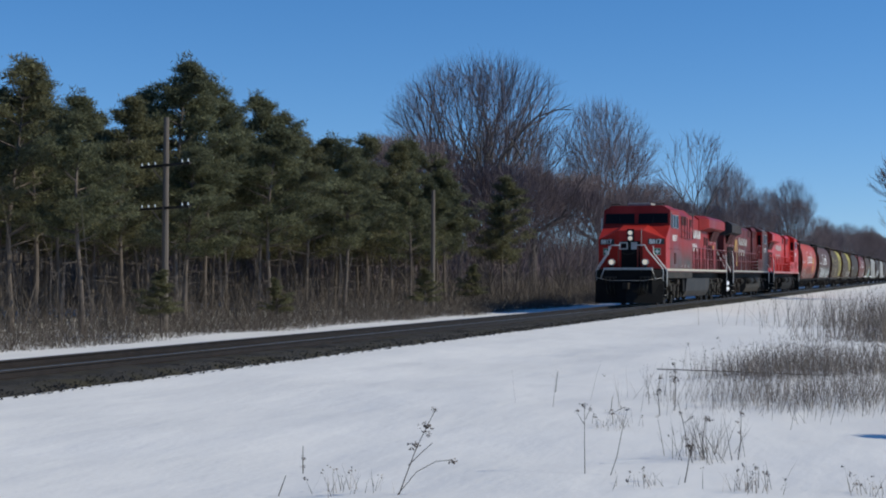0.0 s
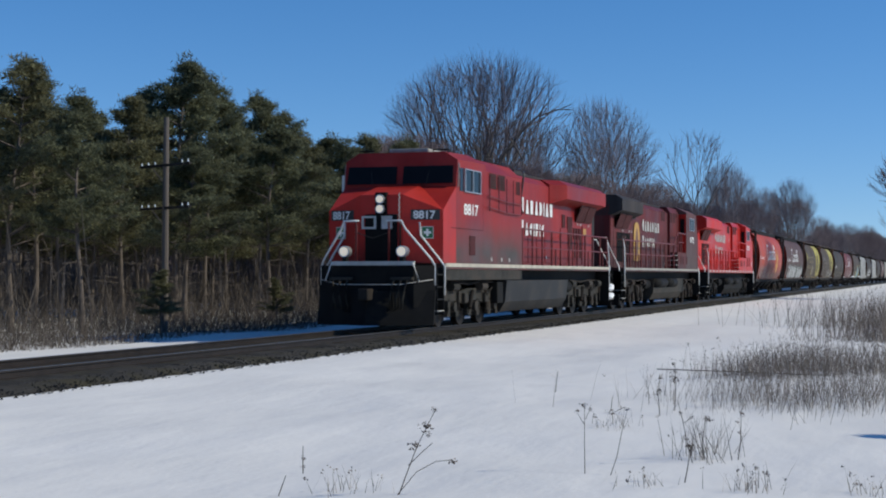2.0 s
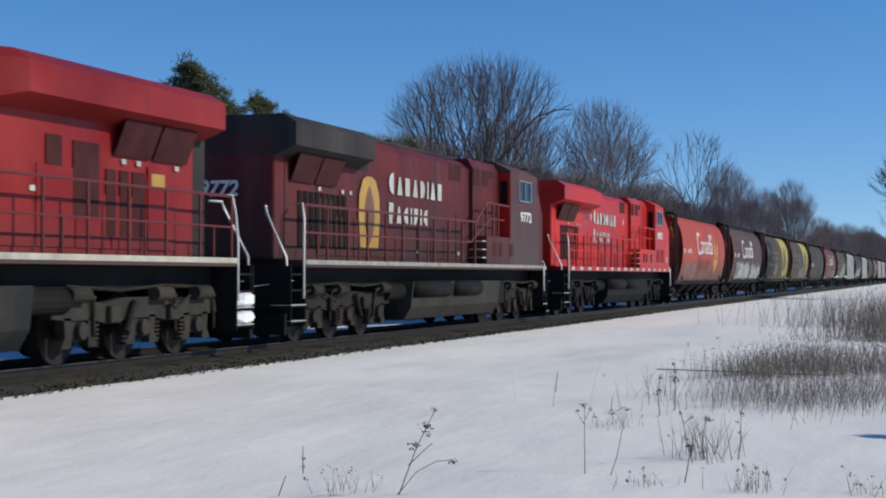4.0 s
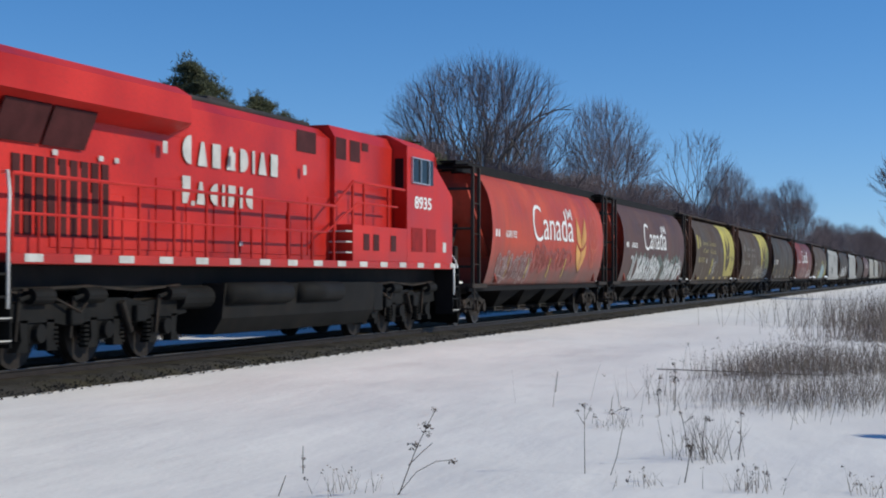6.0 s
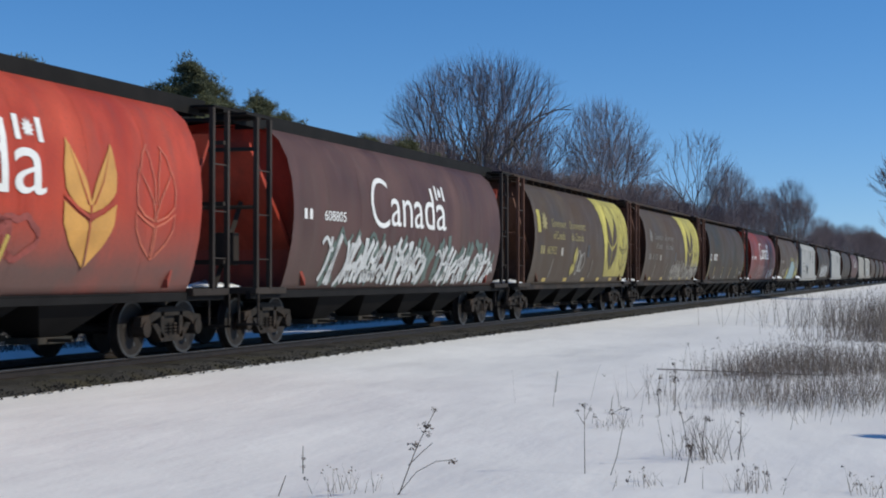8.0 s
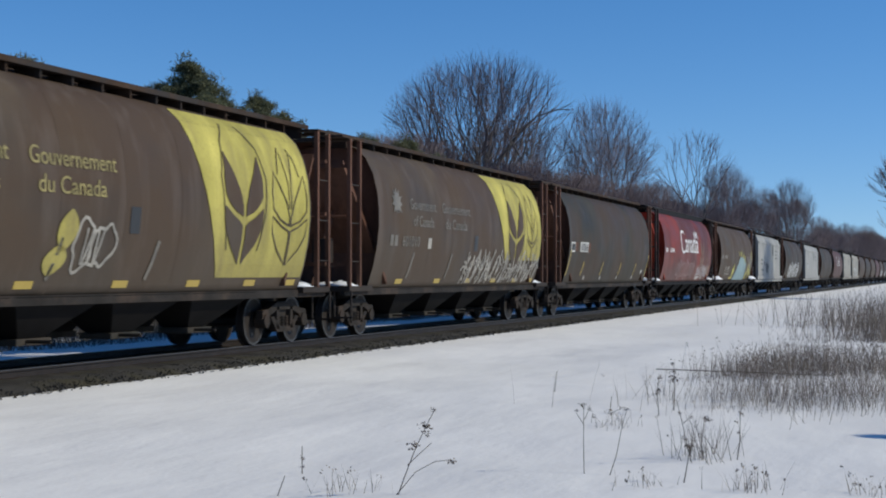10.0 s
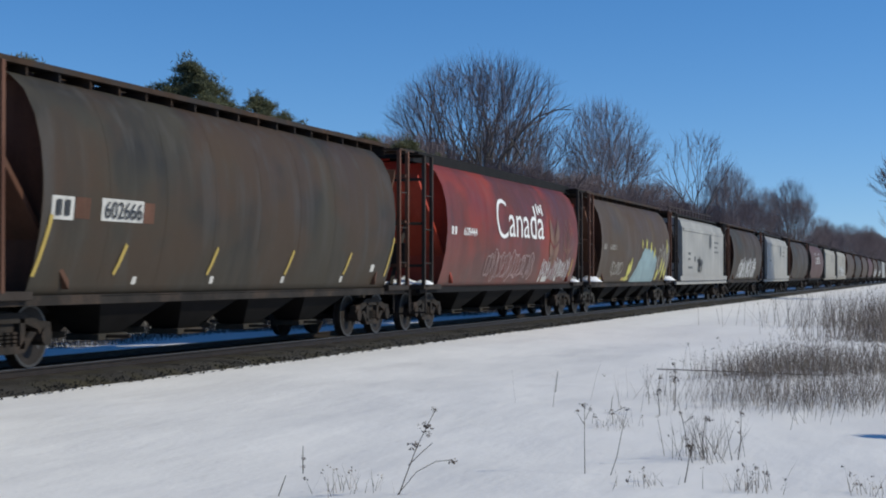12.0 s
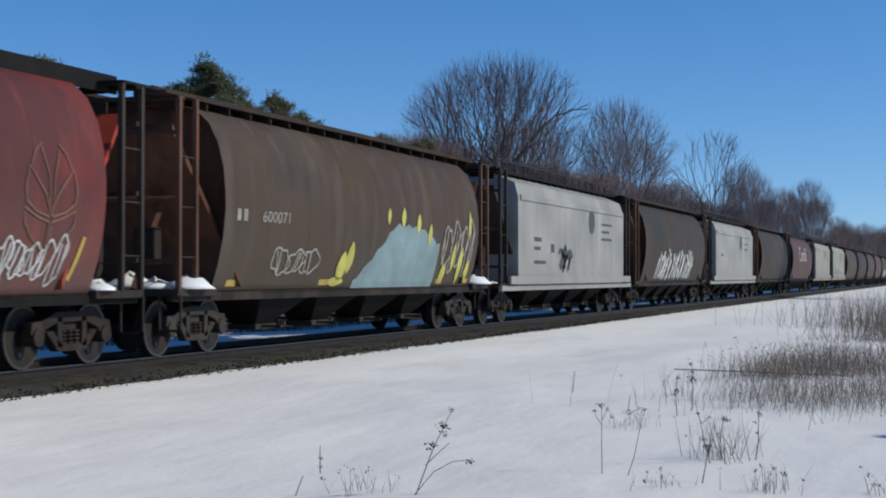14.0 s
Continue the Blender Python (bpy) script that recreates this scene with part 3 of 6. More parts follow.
def end_gear(car, sgn, end_mat, post_mat, roof_mat, snow, half=7.1):
    """Platform, posts, ladder rungs, slope sheet, brake gear and coupler at one end of a car."""
    e = 8.45 * sgn
    lo, hi = min(half * sgn, e), max(half * sgn, e)
    part("end_platform", B(lo, hi, -1.45, 1.45, 0.98, 1.10, bevel=0.012), END_DARK, car)
    for y in (-1.42, 1.42):
        for x in (e - 0.05 * sgn, e - 0.62 * sgn):
            part("end_post", B(x - 0.04, x + 0.04, y - 0.04, y + 0.04, 1.08, 4.16), post_mat, car)
        for k in range(3):
            z = 1.6 + k * 0.8
            x = sorted((e - 0.05 * sgn, e - 0.62 * sgn))
            part("rung", B(x[0], x[1], y - 0.012, y + 0.012, z, z + 0.022), END_DARK, car)
    bm = bmesh.new()
    for y in (-0.55, 0.55):
        tube(bm, [(e - 0.15 * sgn, y, 1.1), (half * sgn, y * 1.3, 3.3)], 0.06, 4)
        tube(bm, [(e - 0.1 * sgn, y * 2.4, 2.55), (e - 0.1 * sgn, 0, 2.55)], 0.035, 4)
    for z in (1.55, 2.55, 3.6):
        box(bm, e - 0.14 * sgn - 0.03, e - 0.14 * sgn + 0.03, -1.42, 1.42, z - 0.035, z + 0.035)
    part("end_brace", bm, post_mat, car)
    # slope sheet running down and inwards from the end of the body
    bm = bmesh.new()
    xo, xi = (e - 0.25 * sgn), (half - 0.9) * sgn
    loft(bm, [[(xo, -1.2, 3.75), (xo, 1.2, 3.75), (xo, 1.2, 3.62), (xo, -1.2, 3.62)], [(xi, -1.45, 1.25), (xi, 1.45, 1.25), (xi, 1.45, 1.12), (xi, -1.45, 1.12)]])
    part("slope_sheet", fix(bm), end_mat, car)
    bm = bmesh.new()
    box(bm, e - 0.35 * sgn - 0.12, e - 0.35 * sgn + 0.12, -0.9, -0.5, 1.5, 2.1, bevel=0.03)
    part("brake_gear", bm, END_DARK, car)
    part("brake_cylinder", tube(bmesh.new(), [(e - 0.5 * sgn, 0.3, 1.45), (e - 0.5 * sgn, 1.0, 1.45)], 0.16, 10), END_DARK, car)
    bm = bmesh.new()
    a, b = e, e + 0.55 * sgn
    box(bm, min(a, b) - 0.25, max(a, b), -0.12, 0.12, 0.76, 1.0, bevel=0.03)
    tube(bm, [(e, 0.45, 1.0), (e + 0.25 * sgn, 0.5, 0.55), (e + 0.5 * sgn, 0.45, 0.5)], 0.025, 6)
    part("coupler", bm, TRUCK_DARK, car)
    bm = bmesh.new()
    box(bm, e - 0.05 * sgn - 0.02, e - 0.05 * sgn + 0.02, -1.48, -1.08, 0.42, 0.46)
    for y in (-1.48, -1.1):
        box(bm, e - 0.05 * sgn - 0.02, e - 0.05 * sgn + 0.02, y, y + 0.03, 0.42, 1.0)
    part("sill_step", bm, END_DARK, car)
    if snow:
        bm = bmesh.new()
        rnd = random.Random(int(snow * 100))
        for k in range(6):
            cx, cy = rnd.uniform(min(lo, hi) + 0.2, max(lo, hi) - 0.2), rnd.uniform(-1.35, 1.0)
            rr = rnd.uniform(0.18, 0.38) * (0.7 + 0.35 * snow)
            rings = []
            for q in range(4):
                a = q / 3
                rings.append([(cx + rr * (1 - a * a) * math.cos(t) * rnd.uniform(0.8, 1.2) + 0.001, cy + rr * (1 - a * a) * math.sin(t) * rnd.uniform(0.8, 1.2) + 0.001, 1.10 + a * rr * 0.38 * snow * rnd.uniform(0.7, 1.2)) for t in [2 * math.pi * i / 9 for i in range(9)]])
            loft(bm, rings)
        tagged(smooth(part("platform_snow", fix(bm), SNOW_CLUMP, car, "snow lying on the end platform")), kind="stuff")


def hopper_car(paint_name, label, flat=False, end_mat=None, rusty=False, snow=1.0, keyed=True, truck=None):
    car = empty("hopper_car", label, "hopper car", "hopper cars of the train")
    mat = HOPPER[paint_name]
    roof = ROOF_RUST if rusty else ROOF_BLACK
    post = END_RUST if rusty else END_DARK
    end_mat = end_mat or (END_RUST if rusty else END_DARK)
    if not flat:
        half = 7.1
        # the barrel-sided body, its ends a shallow dish
        prof = [(-y, z) for y, z in PROFILE] + [(0, 4.24)] + [(y, z) for y, z in reversed(PROFILE)]
        rings = [[(x, y, z) for y, z in prof] for x in np.linspace(-half, half, 9)]
        body = part("body", fix(loft(bmesh.new(), rings, caps=False)), mat, car)
        smooth(body)
        for s in (-1, 1):
            bm = bmesh.new()
            inner = [(s * (half - 0.35), y * 0.95, 1.05 + (z - 1.05) * 0.97) for y, z in prof]
            outer = [(s * half, y, z) for y, z in prof]
            loft(bm, [outer, inner], caps=False)
            bm.faces.new([bm.verts.new(p) for p in inner])
            part("end_sheet", fix(bm), end_mat, car)
        # weld seams of the side sheets
        for x in (-5.3, -3.55, -1.8, 0, 1.8, 3.55, 5.3):
            bm = bmesh.new()
            for (y0, z0), (y1, z1) in zip(PROFILE, PROFILE[1:]):
                vs = [bm.verts.new(p) for p in ((x - 0.012, -y0 - 0.003, z0), (x + 0.012, -y0 - 0.003, z0), (x + 0.012, -y1 - 0.003, z1), (x - 0.012, -y1 - 0.003, z1))]
                bm.faces.new(vs)
            part("seam", bm, mat, car)
    else:
        half = 7.3
        side = [(1.5, 1.05), (1.53, 1.1), (1.53, 3.5), (1.40, 3.9), (0.8, 4.15)]
        prof = [(-y, z) for y, z in side] + [(y, z) for y, z in reversed(side)]
        # ends lean: widest at mid height, drawn in at the top and the bottom
        def lean(z, s):
            return s * (half - (0.35 if z < 1.2 else 0.0) - max(0, z - 1.9) * 0.20)
        rings = [[(lean(z, -1), y, z) for y, z in prof]] + [[(x, y, z) for y, z in prof] for x in (-5, 0, 5)] + [[(lean(z, 1), y, z) for y, z in prof]]
        body = part("body", fix(loft(bmesh.new(), rings)), mat, car)
        bm = bmesh.new()
        for y in (-1, 1):
            a = sorted((y * 1.53, y * 1.60))
            box(bm, -7.9, 7.9, a[0], a[1], 1.08, 1.30)
            a = sorted((y * 1.535, y * 1.57))
            box(bm, -half + 0.5, half - 0.5, a[0], a[1], 3.42, 3.56)
        part("side_rail", bm, mat, car)
        bm = bmesh.new()
        for y in (-0.62, 0.62):
            tube(bm, [(-6.9, y * 1.4, 4.55), (6.9, y * 1.4, 4.55)], 0.022, 5)
            for k in range(15):
                tube(bm, [(-6.9 + k * 13.8 / 14, y * 1.4, 4.1), (-6.9 + k * 13.8 / 14, y * 1.4, 4.55)], 0.02, 4)
        part("roof_railing", bm, END_DARK, car)
    # sills
    bm = bmesh.new()
    for s in (-1, 1):
        a = sorted((s * (1.40 if flat else 1.24), s * (1.50 if flat else 1.34)))
        box(bm, -8.45, 8.45, a[0], a[1], 0.90, 1.04)
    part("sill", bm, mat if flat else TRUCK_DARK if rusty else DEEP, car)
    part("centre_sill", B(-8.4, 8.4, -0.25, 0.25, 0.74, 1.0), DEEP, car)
    # running boards and hatches on the roof
    bm = bmesh.new()
    top = 4.34 if not flat else 4.26
    for s in (-1, 1):
        a = sorted((s * 0.52, s * 0.95))
        if rusty:
            # loose, uneven running boards
            for k in range(15):
                x, dz, dy = -8.45 + k * 16.9 / 15, noise.noise((k * 1.7, s, 3)) * 0.035, noise.noise((k * 2.3, s, 7)) * 0.05
                box(bm, x + 0.02, x + 16.9 / 15 - 0.02, a[0] + dy, a[1] + dy + 0.03, top - 0.05 + dz, top + dz)
        else:
            box(bm, -8.45, 8.45, a[0], a[1], top - 0.05, top)
        a = sorted((s * 0.94, s * 0.98))
        box(bm, -8.45, 8.45, a[0], a[1], top - (0.08 if rusty or flat else 0.27), top + 0.005)
        for k in range(20):
            x = -8.2 + k * 16.4 / 19
            a = sorted((s * 0.5, s * 0.935))
            box(bm, x - 0.02, x + 0.02, a[0], a[1], top - 0.28, top - 0.06)
    for x in (-8.35, 8.35):
        box(bm, x - 0.12, x + 0.12, -1.44, 1.44, 4.12, 4.17)
        box(bm, x - 0.5, x + 0.5, -1.44, -1.0, 4.17, 4.21)
    part("roof_walk", bm, roof, car)
    bm = bmesh.new()
    for x in np.linspace(-6.2, 6.2, 8):
        box(bm, x - 0.7, x + 0.7, -0.42, 0.42, 4.15, 4.36, bevel=0.04)
    part("roof_hatch", bm, roof, car)
    # discharge bays under the body
    for x in (-3.9, -1.3, 1.3, 3.9):
        bm = bmesh.new()
        for s in (-1, 1):
            a = sorted((s * 0.18, s * 1.35))
            b = sorted((s * 0.30, s * 0.78))
            loft(bm, [[(x - 1.25, a[0], 1.02), (x + 1.25, a[0], 1.02), (x + 1.25, a[1], 1.02), (x - 1.25, a[1], 1.02)],
                      [(x - 0.32, b[0], 0.42), (x + 0.32, b[0], 0.42), (x + 0.32, b[1], 0.42), (x - 0.32, b[1], 0.42)]])
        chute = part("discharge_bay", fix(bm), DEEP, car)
        for s in (-1, 1):
            a = sorted((s * 0.28, s * 0.85))
            part("gate", B(x - 0.45, x + 0.45, a[0], a[1], 0.32, 0.42, bevel=0.01), TRUCK_GREY, chute, "grey steel outlet gate")
            part("gate_shaft", tube(bmesh.new(), [(x - 0.2, s * 0.8, 0.38), (x - 0.2, s * 1.25, 0.38)], 0.03, 6), TRUCK_DARK, chute)
    for s in (-1, 1):
        end_gear(car, s, end_mat, post, roof, snow, half)
        freight_truck(car, s * 7.08, keyed, truck or TRUCK_DARK)
    return car


def reflectors(car, lat, mat=REFLECTOR, xs=(-6, -3.5, -1, 1.5, 4, 6.3), z=1.13, long=0.45):
    for x in xs:
        bars("reflector", [(x - long / 2, x + long / 2, z, z + 0.11)], mat, car, lat, "yellow reflective strip", 0.012)


def slashes(car, lat, xs, mat=REFLECTOR, z0=1.25, z1=1.85):
    for x in xs:
        bm = ribbon(bmesh.new(), [(x + 0.22 * q, z0 + (z1 - z0) * q) for q in (0, 0.33, 0.66, 1)], 0.085)
        paint("slash_mark", bm, mat, car, lat, "slanted paint mark")


def disc(cx, cz, r):
    """A flat round patch."""
    bm = bmesh.new()
    bm.faces.new([bm.verts.new((cx + r * math.cos(2 * math.pi * k / 24), cz + r * math.sin(2 * math.pi * k / 24), 0)) for k in range(24)])
    return bm


def maple_leaf(bm, cx, cz, r):
    pts = []
    for k in range(22):
        a = 2 * math.pi * k / 22 + math.pi / 2
        q = r * (1.0 if k % 2 == 0 else 0.55) * (0.75 if k in (10, 11, 12) else 1)
        pts.append((cx + q * math.cos(a), cz + q * math.sin(a), 0))
    bm.faces.new([bm.verts.new(p) for p in pts])
    return bm


def wordmark(car, mat, lat, x=-2.76):
    """The country's name in tall letters with a little flag over the last one."""
    k = 1.075
    for text, a, b, z0, z1, bold in (("C", 0.0, 1.05, 2.34, 3.43, -0.012), ("ana", 1.15, 3.22, 2.40, 3.02, 0.0), ("d", 3.32, 3.98, 2.40, 3.38, 0.0), ("a", 4.12, 4.82, 2.40, 3.02, 0.0)):
        words("wordmark", text, x + a * k, x + b * k, z0, z1, mat, car, lat, bold, "white painted letters")
    bm = bmesh.new()
    fx, fz, u = x + 4.5 * k, 3.12, 0.34
    for a, b in ((-1.0, -0.62), (0.62, 1.0)):
        bm.faces.new([bm.verts.new(p) for p in ((fx + a * u, fz, 0), (fx + b * u, fz, 0), (fx + b * u, fz + u, 0), (fx + a * u, fz + u, 0))])
    maple_leaf(bm, fx, fz + u * 0.5, u * 0.46)
    paint("flag_mark", bm, mat, car, lat, "small white flag with a maple leaf")


def number_marks(car, x, z, text, mat, lat, h=0.20):
    for a in (x - 1.0, x - 0.74):
        bars("reporting_mark", [(a, a + 0.14, z, z + h)], mat, car, lat)
    words("car_number", text, x, x + 1.15, z, z + h, mat, car, lat, 0.006)


def wheat(car, x, z0, z1, mat, vein, lat, wide=0.45):
    """Two upright grain leaves meeting at the foot, with dark veins."""
    h = z1 - z0
    bm = grain_ear(bmesh.new(), x, z0, z1, wide, 0.0)
    paint("grain_emblem", bm, mat, car, lat, "painted emblem of two grain leaves", 0.012)
    bm = bmesh.new()
    ribbon(bm, [(x, z0), (x, z0 + h * 0.25), (x, z0 + h * 0.5)], 0.045)
    for s in (-1, 1):
        ribbon(bm, [(x, z0 + h * 0.40), (x + s * wide * 0.5, z0 + h * 0.47), (x + s * wide, z0 + h * 0.56)], 0.05)
        ribbon(bm, [(x + s * wide * 0.1, z0 + h * 0.50), (x + s * wide * 0.45, z0 + h * 0.70), (x + s * wide * 0.75, z0 + h * 0.93)], 0.03, True)
    paint("leaf_vein", bm, vein, car, lat, "", 0.024)


UPPER_LEAF = [(0.0, 0.43), (0.55, 0.49), (0.95, 0.60), (1.0, 0.76), (0.86, 1.0), (0.55, 0.86), (0.18, 0.68), (0.0, 0.52)]
LOWER_LEAF = [(0.0, 0.37), (0.45, 0.42), (1.0, 0.52), (0.95, 0.34), (0.62, 0.18), (0.22, 0.07), (0.0, 0.0)]


def grain_ear(bm, x, z0, z1, wide, gap, lines=0.0):
    """Four grain leaves in two pairs on one stem: filled, or drawn with lines of that width."""
    for s in (-1, 1):
        for leaf in (UPPER_LEAF, LOWER_LEAF):
            pts = [(x + s * (gap + u * (wide - gap)), z0 + (z1 - z0) * v) for u, v in leaf]
            if lines:
                ribbon(bm, pts + pts[:1], lines)
                continue
            levels = np.linspace(min(p[1] for p in pts), max(p[1] for p in pts), 13)
            prev = None
            for z in levels:
                xs = []
                for (xa, za), (xb, zb) in zip(pts, pts[1:] + pts[:1]):
                    if min(za, zb) - 1e-6 <= z <= max(za, zb) + 1e-6 and abs(zb - za) > 1e-9:
                        xs.append(xa + (xb - xa) * (z - za) / (zb - za))
                cur = (bm.verts.new((min(xs), z, 0)), bm.verts.new((max(xs) + 0.002, z, 0)))
                if prev:
                    bm.faces.new((prev[0], prev[1], cur[1], cur[0]))
                prev = cur
    return bm


TRAIN = []          # (thing, distance of its middle behind the front of the train)
LOCO = 22.0
HEAD = 3 * LOCO - 0.55


def place(car, k):
    TRAIN.append((car, HEAD + 18.0 * (k - 0.5)))
    return car


def build_cars():
    L = lat_round
    # the orange car with grain leaves
    c = place(hopper_car("orange", "orange-red cylindrical grain hopper car with white lettering and gold leaves", end_mat=END_ORANGE, snow=1.1), 1)
    number_marks(c, -5.8, 2.38, "608192", WHITE, L)
    wordmark(c, WHITE, L)
    wheat(c, 3.6, 1.4, 3.25, WHEAT_GOLD, HOPPER["orange"], L, 0.72)
    paint("faint_leaf", leaf_outline(5.55, 1.55, 3.1), WHEAT_FAINT, c, L, "faded leaf outline")
    paint("graffiti", tag_loops(3, -6.4, -4.9, 1.12, 2.0, 4, 0.045), SPRAY_FAINT, c, L, "pale sprayed bubble letters")
    paint("graffiti", tag_loops(4, -4.7, -2.8, 1.12, 1.98, 5, 0.045), SPRAY_FAINT, c, L, "pale sprayed bubble letters")
    paint("graffiti", tag_loops(5, -2.6, 2.2, 1.45, 2.2, 6, 0.10), SPRAY_DARK, c, L, "dull sprayed letters", 0.006)
    slashes(c, L, (-5.4, -3.2, -0.6, 1.4))
    # plum car
    c = place(hopper_car("plum", "dull plum-brown cylindrical grain hopper car with white graffiti along its foot", end_mat=END_ORANGE, snow=1.0), 2)
    number_marks(c, -5.6, 2.4, "608805", WHITE, L)
    wordmark(c, WHITE, L, -2.96)
    paint("graffiti", tag_slab(7, -5.2, 6.6, 1.1, 2.3, 30, 0.30), SPRAY_GREEN, c, L, "dark green sprayed shadow", 0.006)
    paint("graffiti", tag_slab(8, -5.4, 0.9, 1.1, 2.15, 22, 0.24), SPRAY_WHITE, c, L, "dense white sprayed letters", 0.016)
    paint("graffiti", tag_slab(9, 1.8, 6.6, 1.1, 2.05, 18, 0.22), SPRAY_WHITE, c, L, "dense white sprayed letters", 0.016)
    # two brown cars with yellow ends
    for k, seed, no in ((3, 21, "603932"), (4, 31, "601010")):
        c = place(hopper_car("brown", "dirty brown cylindrical grain hopper car with a yellow leaf panel", rusty=True, snow=0.9), k)
        x0, foot = (2.2, 1.28) if k == 3 else (2.1, 1.75)
        bm = bmesh.new()
        rows = 12
        for i in range(rows):
            za, zb = foot + (4.06 - foot) * i / rows, foot + (4.06 - foot) * (i + 1) / rows
            xa, xb = x0 + 1.15 * (1 - i / rows) ** 1.4, x0 + 1.15 * (1 - (i + 1) / rows) ** 1.4
            bm.faces.new([bm.verts.new(p) for p in ((xa, za, 0), (7.02, za, 0), (7.02, zb, 0), (xb, zb, 0))])
        bmesh.ops.remove_doubles(bm, verts=bm.verts, dist=0.001)
        paint("yellow_panel", bm, YELLOW, c, L, "yellow painted panel", 0.006)
        bm = bmesh.new()
        cx = 4.2 if k == 4 else 4.1
        grain_ear(bm, cx, 1.5, 3.45, 0.78, 0.06)
        paint("grain_emblem", bm, HOPPER["brown"], c, L, "brown grain leaf on the yellow panel", 0.02)
        paint("leaf_outline", leaf_outline(cx + (1.75 if k == 4 else 1.98), 1.5, 3.4, 0.62 if k == 4 else 0.8), HOPPER["brown"], c, L, "", 0.02)
        bm = bmesh.new()
        for q in (-0.80, 0.86):
            ribbon(bm, [(cx + q * 0.75, 1.75), (cx + q, 2.4), (cx + q * 1.1, 3.0), (cx + q * 0.85, 3.6), (cx + q * 0.35, 3.95)], 0.03)
        paint("leaf_outline", bm, HOPPER["brown"], c, L, "", 0.02)
        lead = FADED_YELLOW if k == 3 else FADED
        for x, w, a, b in ((-5.0, 1.9, "Government", "of Canada"), (-2.6, 2.3, "Gouvernement", "du Canada")):
            words("owner_lettering", a, x, x + w, 2.83, 3.08, lead, c, L, 0.004)
            words("owner_lettering", b, x + 0.2, x + 0.2 + w * 0.78, 2.45, 2.70, lead, c, L, 0.004)
        maple = bmesh.new()
        maple_leaf(maple, -5.9, 2.95, 0.36)
        paint("maple_leaf", maple, lead, c, L, "painted maple leaf")
        words("car_number", no, -5.5, -4.3, 1.98, 2.22, lead, c, L, 0.004)
        for a in (-6.3, -6.02):
            bars("reporting_mark", [(a, a + 0.2, 1.98, 2.22)], lead, c, L)
        bars("data_lettering", [(-3.65, -3.4, 1.95, 2.2)], STENCIL, c, L)
        bars("data_patch", [(0.15, 0.45, 1.95, 2.35)], BLACK_PAINT, c, L)
        reflectors(c, L, xs=(-5.2, -2.4, 0.2, 2.6, 4.8, 6.6))
        slashes(c, L, (-4.8, -1.9, 0.9), FADED)
        if k == 4:
            paint("graffiti", tag_slab(seed, -0.4, 6.8, 1.1, 2.1, 44, 0.11), STENCIL, c, L, "dripping white sprayed letters")
        else:
            bm = leaf_shape(leaf_shape(bmesh.new(), -1.9, 1.3, 1.75, 0.28, 0.2), -1.65, 1.65, 2.25, 0.26, 0.15)
            paint("graffiti", bm, YELLOW, c, L, "yellow sprayed leaf shapes")
            paint("graffiti", tag_loops(seed, -1.4, -0.3, 1.3, 2.2, 2, 0.05), STENCIL, c, L, "pale sprayed scribble")
            bars("flag_block", [(-6.75, -6.35, 2.62, 3.3)], YELLOW, c, L, "yellow flag bar")
    # dark brown car
    c = place(hopper_car("dark", "dark weathered brown cylindrical hopper car with small number patches", rusty=True, snow=0.8), 5)
    bars("number_patch", [(-6.88, -6.30, 2.09, 2.42), (-5.55, -4.31, 2.11, 2.44)], DULL_WHITE, c, L, "whitewashed patch under the number")
    words("car_number", "602666", -5.47, -4.38, 2.15, 2.40, BLACK_PAINT, c, L, 0.004, "", 0.03)
    slashes(c, L, (-4.92, -1.83, 1.40, 4.38), REFLECTOR, 1.33, 1.78)
    slashes(c, L, (-7.08, 6.85), REFLECTOR, 1.3, 2.15)
    bars("primer_patch", [(-6.27, -5.86, 2.12, 2.42), (-4.29, -3.97, 2.11, 2.42)], END_RUST, c, L, "reddish primer patch")
    for a in (-6.78, -6.56):
        bars("reporting_mark", [(a, a + 0.13, 2.15, 2.37)], BLACK_PAINT, c, L, "", 0.03)
    bars("data_lettering", [(x, x + 0.13, 1.18, 1.30) for x in (-4.3, -1.65, 1.32, 4.28)] + [(5.9, 6.1, 1.4, 1.55)], DULL_WHITE, c, L)
    # weathered red car
    c = place(hopper_car("red", "weathered red cylindrical grain hopper car with white country wordmark", end_mat=END_ORANGE, snow=1.3), 6)
    number_marks(c, -5.75, 2.34, "608444", WHITE, L)
    wordmark(c, WHITE, L, -2.68)
    wheat(c, 3.85, 1.55, 3.1, WHEAT_DULL, HOPPER["red"], L, 0.6)
    paint("faint_leaf", leaf_outline(5.7, 1.6, 2.9), WHEAT_DULL, c, L, "faded leaf outline")
    paint("graffiti", tag_loops(41, -3.4, 1.6, 1.15, 2.05, 9, 0.04), SPRAY_FAINT, c, L, "pale sprayed letters")
    paint("graffiti", tag_loops(43, 2.6, 6.2, 1.2, 1.85, 11, 0.03), SPRAY_WHITE, c, L, "white sprayed letters")
    bars("data_lettering", [(2.6, 2.75, 1.13, 1.28), (3.0, 3.6, 1.13, 1.28), (4.6, 4.8, 1.15, 1.3)], DULL_WHITE, c, L)
    slashes(c, L, (6.4,))
    # brown car with the teal piece
    c = place(hopper_car("brown", "brown streaked cylindrical hopper car with teal and lime graffiti", rusty=True, snow=1.5, truck=TRUCK_GREY), 7)
    number_marks(c, -5.65, 2.25, "600071", STENCIL, L)
    bm = bmesh.new()
